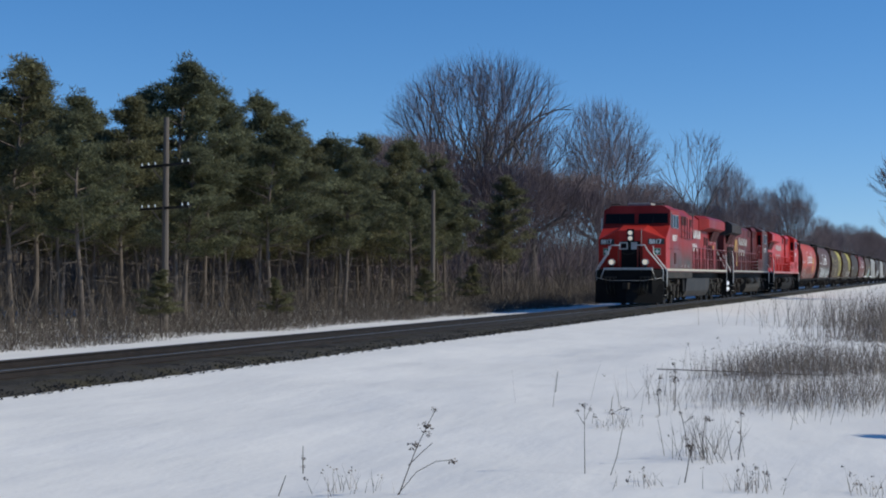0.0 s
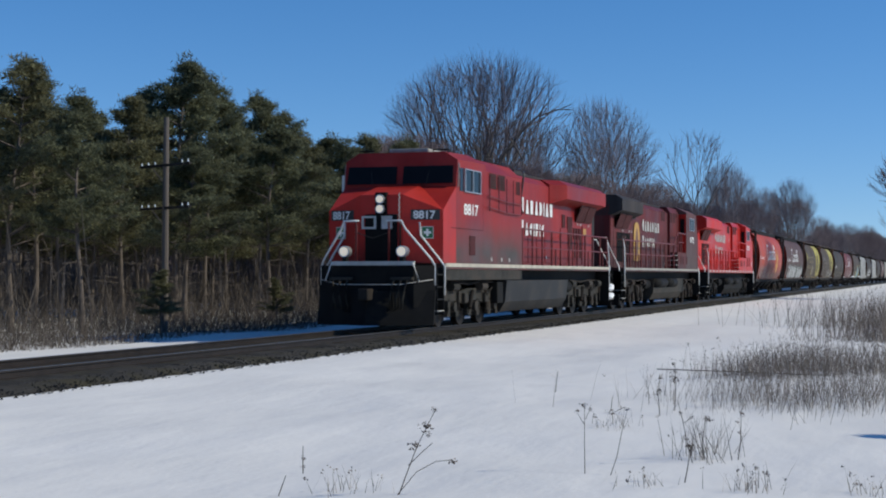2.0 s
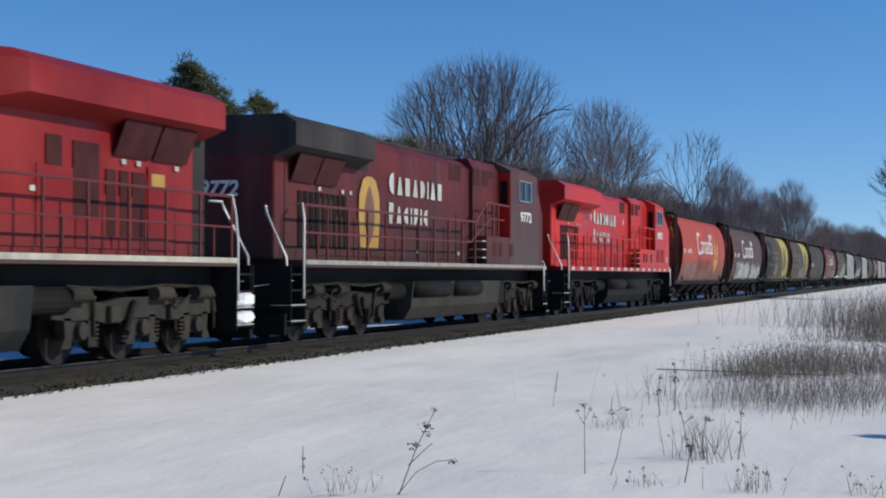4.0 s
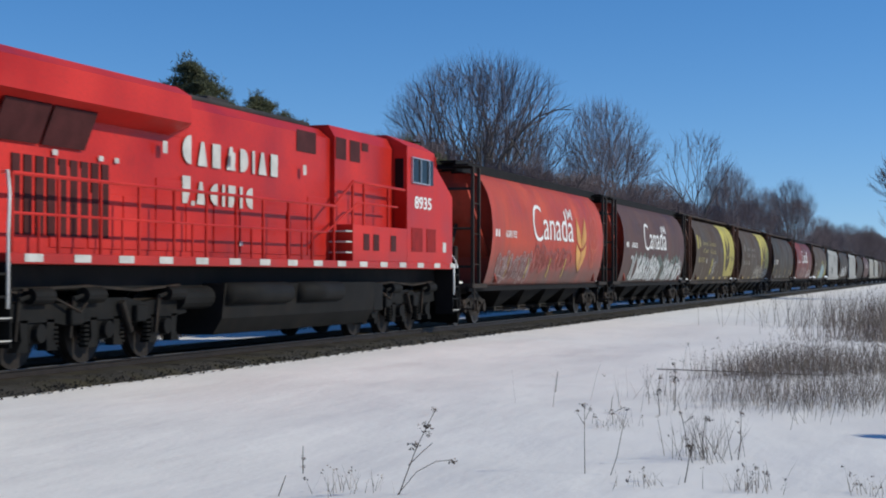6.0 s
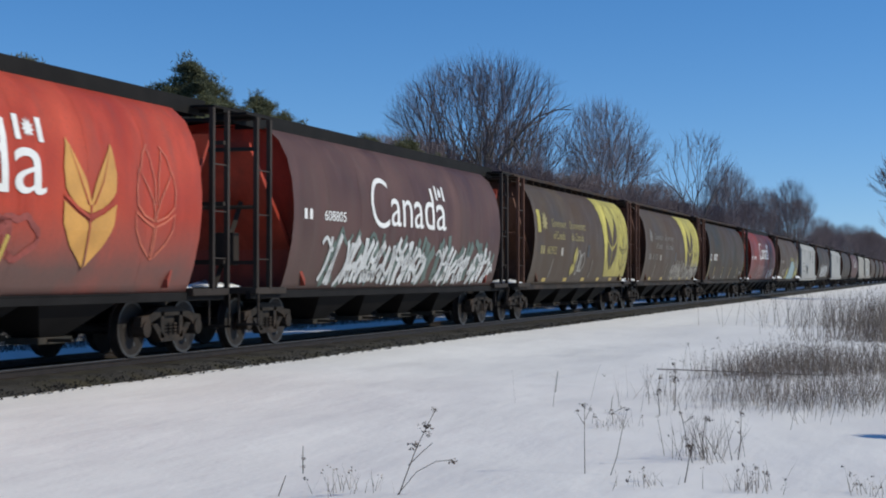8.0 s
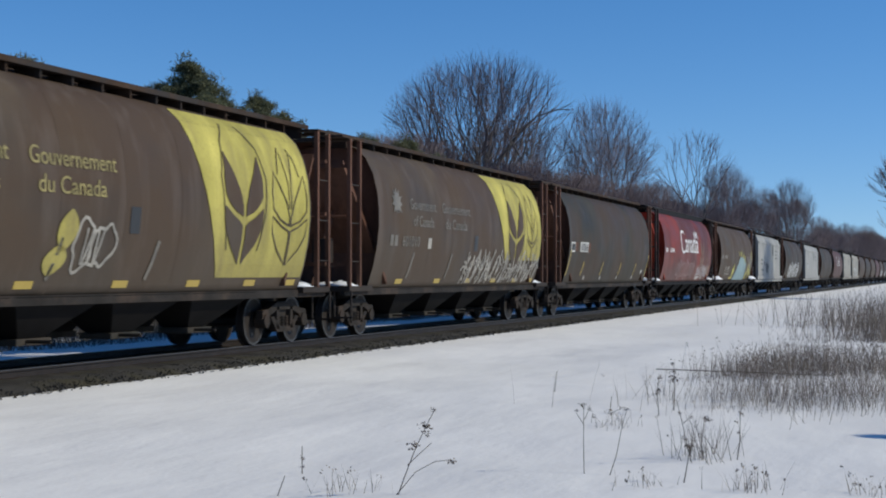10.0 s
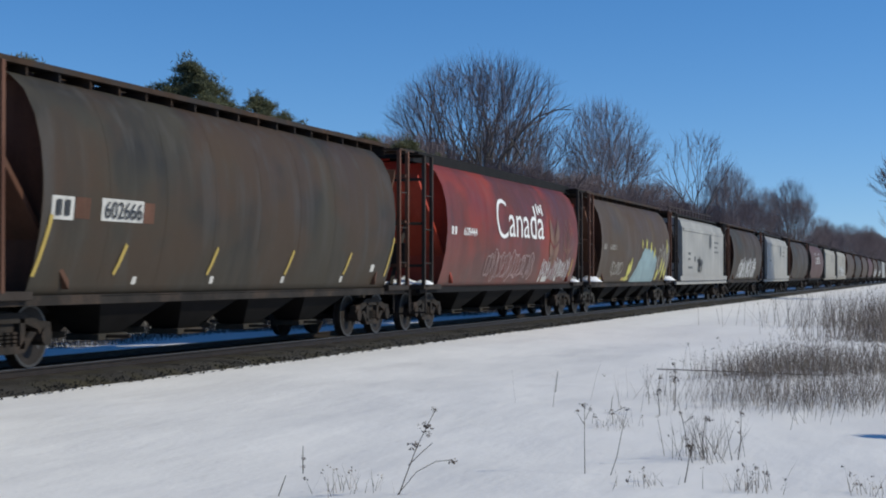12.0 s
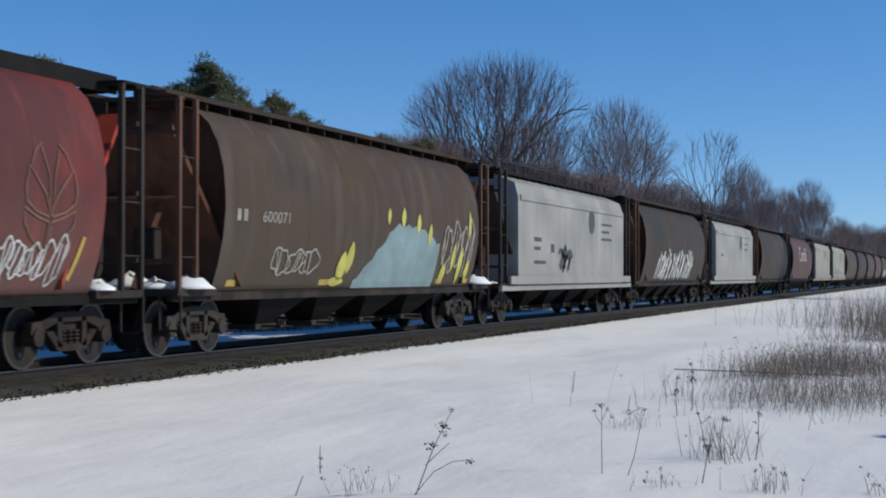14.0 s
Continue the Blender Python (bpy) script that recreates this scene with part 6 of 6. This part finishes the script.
def make_bare(seed, height, wide, trunk_r, stems, label, thick=0.012, base=0.2, opening=60, split=0.4, centre=0.6, fuzz=0.7, rise=0.075, fork=(0.20, 0.42), taper=0.87, tips=0):
    """A leafless broadleaf tree: limbs fan out and keep forking until they reach a rounded crown."""
    rnd = random.Random(seed)
    tree = empty("bare_tree", label, "tree", "leafless trees")
    tv, tf, wv, wf = [], [], [], []
    root = Vector((0, 0, base * height))
    mid = Vector((0, 0, centre * height))
    rz, rx = height * (1 - centre), height * wide
    step = height * 0.052
    limb(tv, tf, [Vector((0, 0, -0.4)), Vector((0.05, 0.03, base * height * 0.5)), root], trunk_r * 1.25, trunk_r * 0.9, 9)

    def inside(p):
        q = p - mid
        return (q.x / rx) ** 2 + (q.y / rx) ** 2 + (q.z / (rz if q.z > 0 else rz * 1.25)) ** 2 < 1.0

    stack = []
    for i in range(stems):
        a = 2 * math.pi * (i + rnd.uniform(-0.3, 0.3)) / stems
        t = radians(opening) * (0.15 + 0.85 * ((i * 0.618) % 1.0))
        d = Vector((math.sin(t) * math.cos(a), math.sin(t) * math.sin(a), math.cos(t)))
        stack.append((root - Vector((0, 0, rnd.uniform(0, 0.25) * base * height)), d, trunk_r * rnd.uniform(0.45, 0.66), 0))
    while stack:
        p, d, r, n = stack.pop()
        if n > 16:
            continue
        d1 = (d + Vector((rnd.gauss(0, 0.10), rnd.gauss(0, 0.10), rnd.gauss(rise, 0.08)))).normalized()
        p1 = p + d * step * 0.5
        p2 = p1 + d1 * step * 0.5 * rnd.uniform(0.8, 1.2)
        r2 = max(thick, r * taper)
        if r > thick * 3.2:
            limb(tv, tf, [p, p1, p2], r, r2, 6)
        else:
            limb(wv, wf, [p, p1, p2], r, r2, 3)
        done = not inside(p2)
        if not done:
            if rnd.random() < split or n == 1:
                u = d1.orthogonal().normalized()
                u.rotate(Matrix.Rotation(rnd.uniform(0, 6.28), 3, d1))
                o = rnd.uniform(*fork)
                stack.append((p2, (d1 + u * o).normalized(), max(thick, r2 * 0.84), n + 1))
                stack.append((p2, (d1 - u * o * rnd.uniform(0.5, 1.0)).normalized(), max(thick, r2 * 0.68), n + 1))
            else:
                stack.append((p2, d1, r2, n + 1))
        # a spray of fine shoots at each end
        for _ in range(tips if done or r <= thick * 1.3 else 0):
            e = (d1 + Vector((rnd.gauss(0, 0.42), rnd.gauss(0, 0.42), rnd.gauss(0.1, 0.3)))).normalized() * step * rnd.uniform(0.5, 1.2)
            limb(wv, wf, [p2, p2 + e * 0.55, p2 + e + Vector((0, 0, step * 0.1))], thick * 0.6, thick * 0.3, 3)
        # fine side twigs
        for _ in range(1 if n > 3 and rnd.random() < fuzz else 0):
            q = p.lerp(p2, rnd.random())
            e = (d1 + Vector((rnd.gauss(0, 0.55), rnd.gauss(0, 0.55), rnd.gauss(0.1, 0.4)))).normalized() * step * rnd.uniform(0.5, 1.1)
            limb(wv, wf, [q, q + e * 0.55, q + e + Vector((0, 0, step * 0.12))], thick * 0.75, thick * 0.4, 3)
    for name, vv, ff, mat in (("trunk", tv, tf, BARE_BARK), ("twig", wv, wf, TWIG)):
        o = new(name, scatter_mesh(name, vv, ff, mat))
        if name == "twig":
            o["kind"] = "stuff"
        o.parent = tree
    return tree


def stand(ob, x, y, turn=0, size=1.0, wide=None):
    ob.location, ob.rotation_euler = (x, y, ground_at(x, y)), (0, 0, radians(turn))
    w = wide or size
    ob.scale = (w, w, size)
    return ob


def again(ob, x, y, turn, size, wide=None):
    c = copy_thing(ob, Matrix())
    return stand(c, x, y, turn, size, wide)


def build_woods():
    rnd = random.Random(77)
    kinds = [make_pine(s, 9.0, c, w, m) for s, c, w, m in ((1, 3.6, 2.0, PINE_NEEDLE), (2, 3.0, 2.1, PINE_NEEDLE_2), (3, 4.2, 1.9, PINE_NEEDLE), (4, 2.9, 2.0, PINE_NEEDLE_2), (5, 3.5, 1.8, PINE_NEEDLE))]
    # leading trees that stand out against the sky: x, y, kind, height over 9 m, width
    lead = [(38.8, 25.5, 1, 0.863, 1.0), (41.6, 26.5, 2, 0.841, 0.9), (43.9, 27, 4, 0.763, 0.8), (49.4, 29, 3, 0.832, 0.9), (46.9, 26.5, 3, 0.836, 1.0), (50.6, 27.5, 1, 0.917, 0.9), (49.9, 26, 0, 1.026, 1.1), (54.7, 27.2, 2, 1.017, 0.95), (58.2, 28.0, 4, 1.013, 0.9), (57.1, 26, 2, 0.972, 0.95), (63.5, 28, 1, 0.959, 0.9), (63.1, 26.5, 3, 0.831, 1.0), (65.5, 26, 0, 0.862, 1.15), (71.6, 27, 1, 0.94, 1.1), (70.6, 25.4, 3, 0.882, 1.1), (77.0, 26.5, 0, 0.963, 1.1), (77.7, 25.5, 4, 0.872, 1.1), (77.4, 24.8, 2, 0.768, 0.9)]
    used = set()
    for x, y, k, h, w in lead:
        if k in used:
            again(kinds[k], x, y, rnd.uniform(0, 360), h, w)
        else:
            used.add(k)
            stand(kinds[k], x, y, rnd.uniform(0, 360), h, w)
    for row, y0 in enumerate((23.6, 29.5, 32.0, 35.0, 39.0)):
        x = 24 + rnd.uniform(0, 2)
        while x < 84 + row * 4:
            again(kinds[rnd.randrange(5)], x, y0 + rnd.uniform(-1.0, 1.0), rnd.uniform(0, 360), rnd.uniform(0.62, 0.78) if row == 0 else rnd.uniform(0.72, 0.84), rnd.uniform(0.75, 1.0))
            x += rnd.uniform(5.0, 9.0) if row == 0 else rnd.uniform(2.4, 4.0)
    # leafless trees
    big = make_bare(11, 16.0, 0.43, 0.52, 9, "large leafless broadleaf tree with a wide rounded crown", 0.010, 0.24, 72, 0.35, 0.58, 0.22, 0.045, (0.26, 0.50), 0.925, 3)
    stand(big, 103.6, 30.4, 20)
    mid = make_bare(12, 15.2, 0.30, 0.32, 6, "leafless broadleaf tree with upright limbs", 0.012, 0.25, 48, 0.34, 0.6, 0.25, 0.05, (0.24, 0.46), 0.915, 2)
    slim = make_bare(13, 19.0, 0.24, 0.30, 5, "slender leafless tree standing apart", 0.02, 0.42, 52, 0.33, 0.70, 0.2, 0.05, (0.25, 0.5), 0.90, 2)
    low = make_bare(14, 10.0, 0.38, 0.12, 7, "low leafless tree at the wood's edge", 0.012, 0.14, 55, 0.33, 0.6, 0.6)
    stand(mid, 146, 31, 0, 1.15, 1.1)
    stand(slim, 197, 30, 30, 1.0)
    stand(low, 96, 26, 0, 0.9)
    for x, y, o, k in ((119, 33, mid, 0.88), (131, 34, mid, 0.95), (158, 33, mid, 1.0), (124, 28, low, 1.0), (138, 27, low, 0.95), (152, 28, low, 1.1), (112, 27, low, 0.95), (90, 26, low, 0.85), (98, 33, low, 1.1), (104, 25, low, 0.8),
                       (168, 29, low, 1.0), (180, 30, low, 1.05), (192, 32, low, 1.1), (86, 30, low, 1.0)):
        again(o, x, y, rnd.uniform(0, 360), k, k * rnd.uniform(0.9, 1.15))
    for i in range(25):
        x = 208 + i * 11.5 + rnd.uniform(-3, 3)
        k = rnd.uniform(0.78, 0.95) + (0.35 if 262 < x < 345 else 0.0)
        again(mid if i % 3 else low, x, 30 + rnd.uniform(-3, 8), rnd.uniform(0, 360), k if i % 3 else k * 1.3, 1.0)
    # a small pine beyond the field corner, whose shadow lies on the snow
    again(kinds[3], 18.6, -3.6, 40, 0.345, 0.5)
    # the near-side tree at the field's edge
    again(low, 112, 0.9, 200, 1.05, 1.1)
    for i in range(24):
        again(mid if i % 2 else low, 500 + i * 15 + rnd.uniform(-4, 4), 27 + rnd.uniform(-3, 8), rnd.uniform(0, 360), rnd.uniform(1.0, 1.25) * (1.0 if i % 2 else 1.4))
    # young pines at the wood's edge
    for x, y, k in ((58.5, 19.6, 0.22), (37.5, 20.0, 0.20), (46.0, 20.4, 0.18), (68.0, 20.5, 0.24)):
        again(kinds[3], x, y, rnd.uniform(0, 360), k, k * 1.5)
    return kinds


build_woods()


def brush_mesh(seed, count, place_fn, hmin, hmax, w, heads=0.0, lean=0.16):
    """Many thin leaning stalks, each a narrow crossed blade."""
    rnd = random.Random(seed)
    verts, faces = [], []
    for _ in range(count):
        x, y, hk = place_fn(rnd)
        z = snow_level(x, y) - 0.05
        h = rnd.uniform(hmin, hmax) * hk
        dx, dy = rnd.gauss(0, lean) * h, rnd.gauss(0, lean) * h
        a = rnd.uniform(0, math.pi)
        ux, uy = math.cos(a) * w, math.sin(a) * w
        b = len(verts)
        verts += [(x - ux, y - uy, z), (x + ux, y + uy, z), (x + dx * 0.5 + ux * 0.7, y + dy * 0.5 + uy * 0.7, z + h * 0.55), (x + dx * 0.5 - ux * 0.7, y + dy * 0.5 - uy * 0.7, z + h * 0.55), (x + dx, y + dy, z + h)]
        faces += [(b, b + 1, b + 2, b + 3), (b + 3, b + 2, b + 4)]
        if rnd.random() < heads:
            for _ in range(4):
                q = Vector((x + dx, y + dy, z + h * rnd.uniform(0.9, 1.0)))
                tuft(verts, faces, q, rnd, 0.018 + w * 4, 1, 0.4)
        for _ in range(rnd.randint(0, 2)):
            k = rnd.uniform(0.4, 0.85)
            px, py, pz = x + dx * k, y + dy * k, z + h * k
            qx, qy, qz = px + rnd.gauss(0, 0.14) * h, py + rnd.gauss(0, 0.14) * h, pz + rnd.uniform(0.08, 0.25) * h
            b = len(verts)
            verts += [(px - ux * 0.6, py - uy * 0.6, pz), (px + ux * 0.6, py + uy * 0.6, pz), (qx, qy, qz)]
            faces += [(b, b + 1, b + 2)]
    return verts, faces


def build_brush():
    # undergrowth along the wood's edge
    def edge(rnd):
        x = rnd.uniform(22, 120) if rnd.random() < 0.75 else rnd.uniform(120, 420)
        d = abs(rnd.gauss(0, 1.0))
        y = 19.0 + d * 2.4
        return x, y, 0.30 + min(1.0, d) * 0.75
    v, f = brush_mesh(5, 36000, edge, 0.25, 1.15, 0.0065, 0.0, 0.75)
    tagged(new("undergrowth", scatter_mesh("undergrowth", v, f, BRUSH)), "grey-brown leafless brush along the wood", "brush", kind="stuff")
    def floor_brush(rnd):
        return rnd.uniform(22, 150), rnd.uniform(20.5, 48), 1.0
    v, f = brush_mesh(9, 19000, floor_brush, 0.4, 2.2, 0.011, 0.0, 0.48)
    tagged(new("undergrowth", scatter_mesh("undergrowth", v, f, BRUSH)), "tangled grey-brown brush on the wood floor", "brush", kind="stuff")
    # saplings and dead poles inside the wood
    def inside(rnd):
        return rnd.uniform(22, 130), rnd.uniform(21, 45), 1.0
    v, f = brush_mesh(6, 2000, inside, 1.5, 5.0, 0.013, 0.0, 0.20)
    tagged(new("saplings", scatter_mesh("saplings", v, f, BARE_BARK)), "thin leafless saplings crowded inside the wood", "saplings", kind="stuff")
    # far wood behind everything
    def far(rnd):
        return rnd.uniform(20, 520), rnd.uniform(46, 60), 1.0
    def behind(rnd):
        return rnd.uniform(24, 150), rnd.uniform(42, 58), 1.0
    v, f = brush_mesh(8, 9000, behind, 1.0, 5.0, 0.05, 0.0, 0.2)
    tagged(new("far_woods", scatter_mesh("far_woods", v, f, BARE_BARK)), "dense thicket deep inside the wood", "woods", kind="stuff")
    def gap(rnd):
        return rnd.uniform(84, 230), rnd.uniform(36, 62), 1.0
    v, f = brush_mesh(10, 15000, gap, 1.5, 6.5, 0.045, 0.0, 0.22)
    tagged(new("far_woods", scatter_mesh("far_woods", v, f, TWIG)), "grey thicket behind the leafless trees", "woods", kind="stuff")
    v, f = brush_mesh(7, 16000, far, 3.0, 8.5, 0.05)
    tagged(new("far_woods", scatter_mesh("far_woods", v, f, BARE_BARK)), "dense far leafless woods", "woods", kind="stuff")


build_brush()


def make_pole(x, y, height, arms):
    p = empty("telegraph_pole", "weathered grey wooden telegraph pole with bare crossarms", "utility pole", "poles along the track")
    b = [Vector((0, 0, -0.4)), Vector((0.03, 0, height * 0.5)), Vector((0.06, 0, height))]
    v, f = [], []
    limb(v, f, b, 0.115, 0.075, 10)
    v2 = new("post", scatter_mesh("post", v, f, POLE_WOOD))
    v2.parent = p
    for z in arms:
        part("crossarm", B(-0.04, 0.04, -1.3, 1.3, z - 0.035, z + 0.035, bevel=0.008), TIE, p)
        part("brace", tube(bmesh.new(), [(0.07, 0.05, z - 0.55), (0.07, 0.75, z - 0.05)], 0.02, 4), POLE_WOOD, p)
        for y0 in (-1.2, -0.9, 0.5, 0.85, 1.2):
            bm = bmesh.new()
            tube(bm, [(0, y0, z + 0.04), (0, y0, z + 0.08), (0, y0, z + 0.12)], 0.028, 8, 0.015)
            part("insulator", bm, INSULATOR, p, "small glass insulator")
    p.location = (x, y, ground_at(x, y))
    p.rotation_euler = (0, 0, radians(-30))


make_pole(39.4, 20.9, 6.1, (4.75, 3.55))
make_pole(62.5, 20.6, 5.3, ())


# ---- weeds of the field ----
def field_cluster(seed, count, spots, hmin, hmax, w):
    """Stalks in drifts: spots are (x, y, reach along, reach across, height)."""
    def where(rnd):
        x, y, a, b, h = rnd.choices(spots, [s[2] * s[3] for s in spots])[0]
        return x + rnd.gauss(0, 0.5) * a, y + rnd.gauss(0, 0.5) * b, h
    return brush_mesh(seed, count, where, hmin, hmax, w, 0.2, 0.30)


def on_field(across, ahead):
    """A spot of the field by its distance ahead of the field corner and across from it."""
    a = radians(17.85)
    return across * math.sin(a) + ahead * math.cos(a), -across * math.cos(a) + ahead * math.sin(a)


def build_weeds():
    def band(seed, n, rows, hmin, hmax, w, name, label, mat):
        spots = [(*on_field(c, z), ra, rb, h) for c, z, ra, rb, h in rows]
        v, f = field_cluster(seed, n, spots, hmin, hmax, w)
        tagged(new(name, scatter_mesh(name, v, f, mat)), label, "dry grass", kind="stuff")
    # tall dry stand beside the field edge, thinning out towards the open snow
    band(31, 2100, [(5.0, 20.6, 1.8, 2.0, 1.0), (5.7, 21.2, 1.8, 2.2, 1.0), (4.3, 20.4, 1.2, 1.6, 0.8), (6.5, 21.5, 1.8, 2.4, 1.05)], 0.30, 0.62, 0.0026, "dry_weeds", "stand of grey-brown dry weeds in the snow", STRAW)
    band(32, 2600, [(6.1, 27.0, 2.4, 1.4, 1.0), (7.4, 27.0, 2.0, 1.6, 1.1), (5.2, 26.0, 1.6, 1.0, 0.8)], 0.30, 0.65, 0.0034, "dry_weeds", "stand of grey-brown dry weeds in the snow", STRAW)
    band(33, 3600, [(12.4, 42.0, 3.4, 2.4, 1.05), (11.4, 40.0, 2.0, 1.8, 0.9), (14.6, 46.0, 4.4, 3.0, 1.3), (15.5, 52.0, 4.0, 4.0, 1.5)], 0.45, 1.0, 0.0065, "dry_weeds", "far stand of grey-brown dry weeds", STRAW)
    band(34, 70, [(2.55, 14.9, 0.55, 0.3, 1.0), (2.3, 14.7, 0.3, 0.25, 0.8)], 0.30, 0.55, 0.0035, "dry_weeds", "sparse upright dry stalks", BRUSH)
    band(35, 170, [(2.42, 12.4, 0.28, 0.2, 0.62), (2.48, 12.3, 0.28, 0.2, 0.62), (3.3, 12.2, 0.35, 0.2, 0.5), (-0.75, 12.2, 0.4, 0.25, 0.55), (1.6, 12.6, 0.4, 0.25, 0.4), (1.9, 17.5, 0.6, 0.3, 0.5)], 0.25, 0.5, 0.003, "dry_weeds", "sparse dry grass tufts poking out of the snow", STRAW)

    def stalk(c, z, pts, heads, label="single dry weed stalk standing in the snow", r=0.006):
        """pts: across and up from the root, in metres; heads: places along it with seed heads."""
        x, y = on_field(c, z)
        a = radians(17.85)
        right = Vector((math.sin(a), -math.cos(a), 0))
        weed = empty("weed", label, "weed", "dry weeds in the snow")
        weed.location = (x, y, snow_level(x, y) - 0.04)
        rnd = random.Random(int(c * 100 + z * 7))
        for i, line in enumerate(pts):
            p3 = [right * u + Vector((rnd.uniform(-0.01, 0.01), rnd.uniform(-0.01, 0.01), w)) for u, w in line]
            v, f = [], []
            limb(v, f, p3, r if i == 0 else r * 0.7, r * 0.5, 5)
            o = new("stem" if i == 0 else "twig", scatter_mesh("stem", v, f, BRUSH))
            o.parent = weed
        for u, w, s in heads:
            v, f = [], []
            for _ in range(26):
                p = right * u + Vector((0, 0, w)) + Vector((rnd.gauss(0, 1), rnd.gauss(0, 1), rnd.gauss(0, 1))) * s * 0.32
                tuft(v, f, p, rnd, s * 0.9, 1, 0.3)
            o = tagged(new("seed_head", scatter_mesh("seed_head", v, f, SEED)), kind="stuff")
            o.parent = weed

    stalk(-0.36, 12.0, [[(0, 0), (0.06, 0.16), (0.14, 0.38), (0.22, 0.55), (0.31, 0.70)], [(0.10, 0.27), (0.19, 0.36), (0.27, 0.44)], [(0.0, 0.04), (0.16, 0.22), (0.30, 0.30), (0.42, 0.31)]],
          [(0.22, 0.56, 0.045), (0.14, 0.42, 0.04), (0.30, 0.69, 0.022), (0.43, 0.30, 0.03), (0.25, 0.50, 0.02)], r=0.005)
    stalk(-1.28, 12.2, [[(-0.03, -0.1), (0.0, 0.05), (0.06, 0.2)]], [])
    stalk(-1.22, 13.6, [[(0, 0), (0.01, 0.14), (0.015, 0.28)]], [(0.012, 0.17, 0.022), (0.01, 0.10, 0.018)])
    stalk(1.21, 13.4, [[(0, 0), (0.0, 0.3), (-0.005, 0.62)], [(0.0, 0.45), (-0.06, 0.56)], [(0.0, 0.5), (0.05, 0.58)]], [(-0.005, 0.62, 0.03), (-0.06, 0.57, 0.02), (0.05, 0.59, 0.02)], r=0.004)
    stalk(1.42, 13.4, [[(0, 0), (0.06, 0.2), (0.12, 0.42), (0.15, 0.60)]], [(0.15, 0.60, 0.02)], r=0.004)
    stalk(2.3, 14.4, [[(0, 0), (-0.05, 0.18), (-0.10, 0.45), (-0.14, 0.62)], [(-0.09, 0.4), (-0.02, 0.46)]], [(-0.06, 0.25, 0.025), (-0.12, 0.5, 0.02), (-0.05, 0.2, 0.02)], r=0.005)
    stalk(2.62, 19.0, [[(0, 0), (0.0, 0.3), (0.02, 0.55)]], [(0.0, 0.33, 0.05), (0.02, 0.5, 0.03)])
    stalk(2.90, 19.6, [[(0, 0), (0.0, 0.3), (0.0, 0.62)]], [(0.0, 0.42, 0.06), (-0.02, 0.62, 0.03), (0.0, 0.52, 0.035)])
    stalk(2.0, 13.0, [[(0, 0), (0.03, 0.15), (0.06, 0.34)]], [(0.06, 0.34, 0.05)])
    stalk(2.75, 14.7, [[(0, 0), (0.03, 0.2), (0.05, 0.5)]], [(0.05, 0.47, 0.03), (0.03, 0.3, 0.02)])
    stalk(2.45, 14.7, [[(0, 0), (-0.02, 0.2), (0.02, 0.45)]], [(0.02, 0.42, 0.03)])
    stalk(2.0, 19.0, [[(0, 0), (0.03, 0.12), (0.05, 0.25)], [(0.0, 0.02), (0.2, 0.12), (0.26, 0.1)]], [])
    stalk(1.62, 22.5, [[(0, 0), (0.01, 0.2), (0.03, 0.34)]], [])
    # long fallen reed lying across the stand
    x0, y0 = on_field(2.62, 19.2)
    x1, y1 = on_field(4.75, 19.0)
    v, f = [], []
    limb(v, f, [Vector((x0, y0, 0.17)), Vector(((x0 + x1) / 2, (y0 + y1) / 2, 0.14)), Vector((x1, y1, 0.10))], 0.007, 0.005, 6)
    tagged(new("fallen_reed", scatter_mesh("fallen_reed", v, f, BRUSH)), "long dry reed bent over across the weeds", "reed")


build_weeds()


# ---- movement ----
FRONT = [(0, 68.2), (1.5, 44.2), (3, 20.75), (4, 5.05), (6.5, -34.8), (7.5, -50.5), (11, -105.3), (14, -151.9)]


def front_at(t):
    for (t0, a), (t1, b) in zip(FRONT, FRONT[1:]):
        if t <= t1:
            return a + (b - a) * (t - t0) / (t1 - t0)
    return FRONT[-1][1]


def motions():
    for ob, back in TRAIN:
        q = 180 if ob.name in REVERSED else 0
        walk(ob, [(t, pose(s + back, TRACK_Y, 0, 0, 0, q)) for t, s in FRONT])
    # wheels roll without slip while their car is near
    for w, x, r in WHEELS:
        rows, ang = [], 0.0
        s0 = front_at(0)
        q = 180 if w.parent.name in REVERSED else 0
        sign = 1 if q else -1
        for k in range(0, 421):
            t = k / 30
            rows.append((t, pose(x, 0, r, 0, sign * math.degrees((s0 - front_at(t)) / r) % 360, 0)))
        walk(w, rows)


motions()
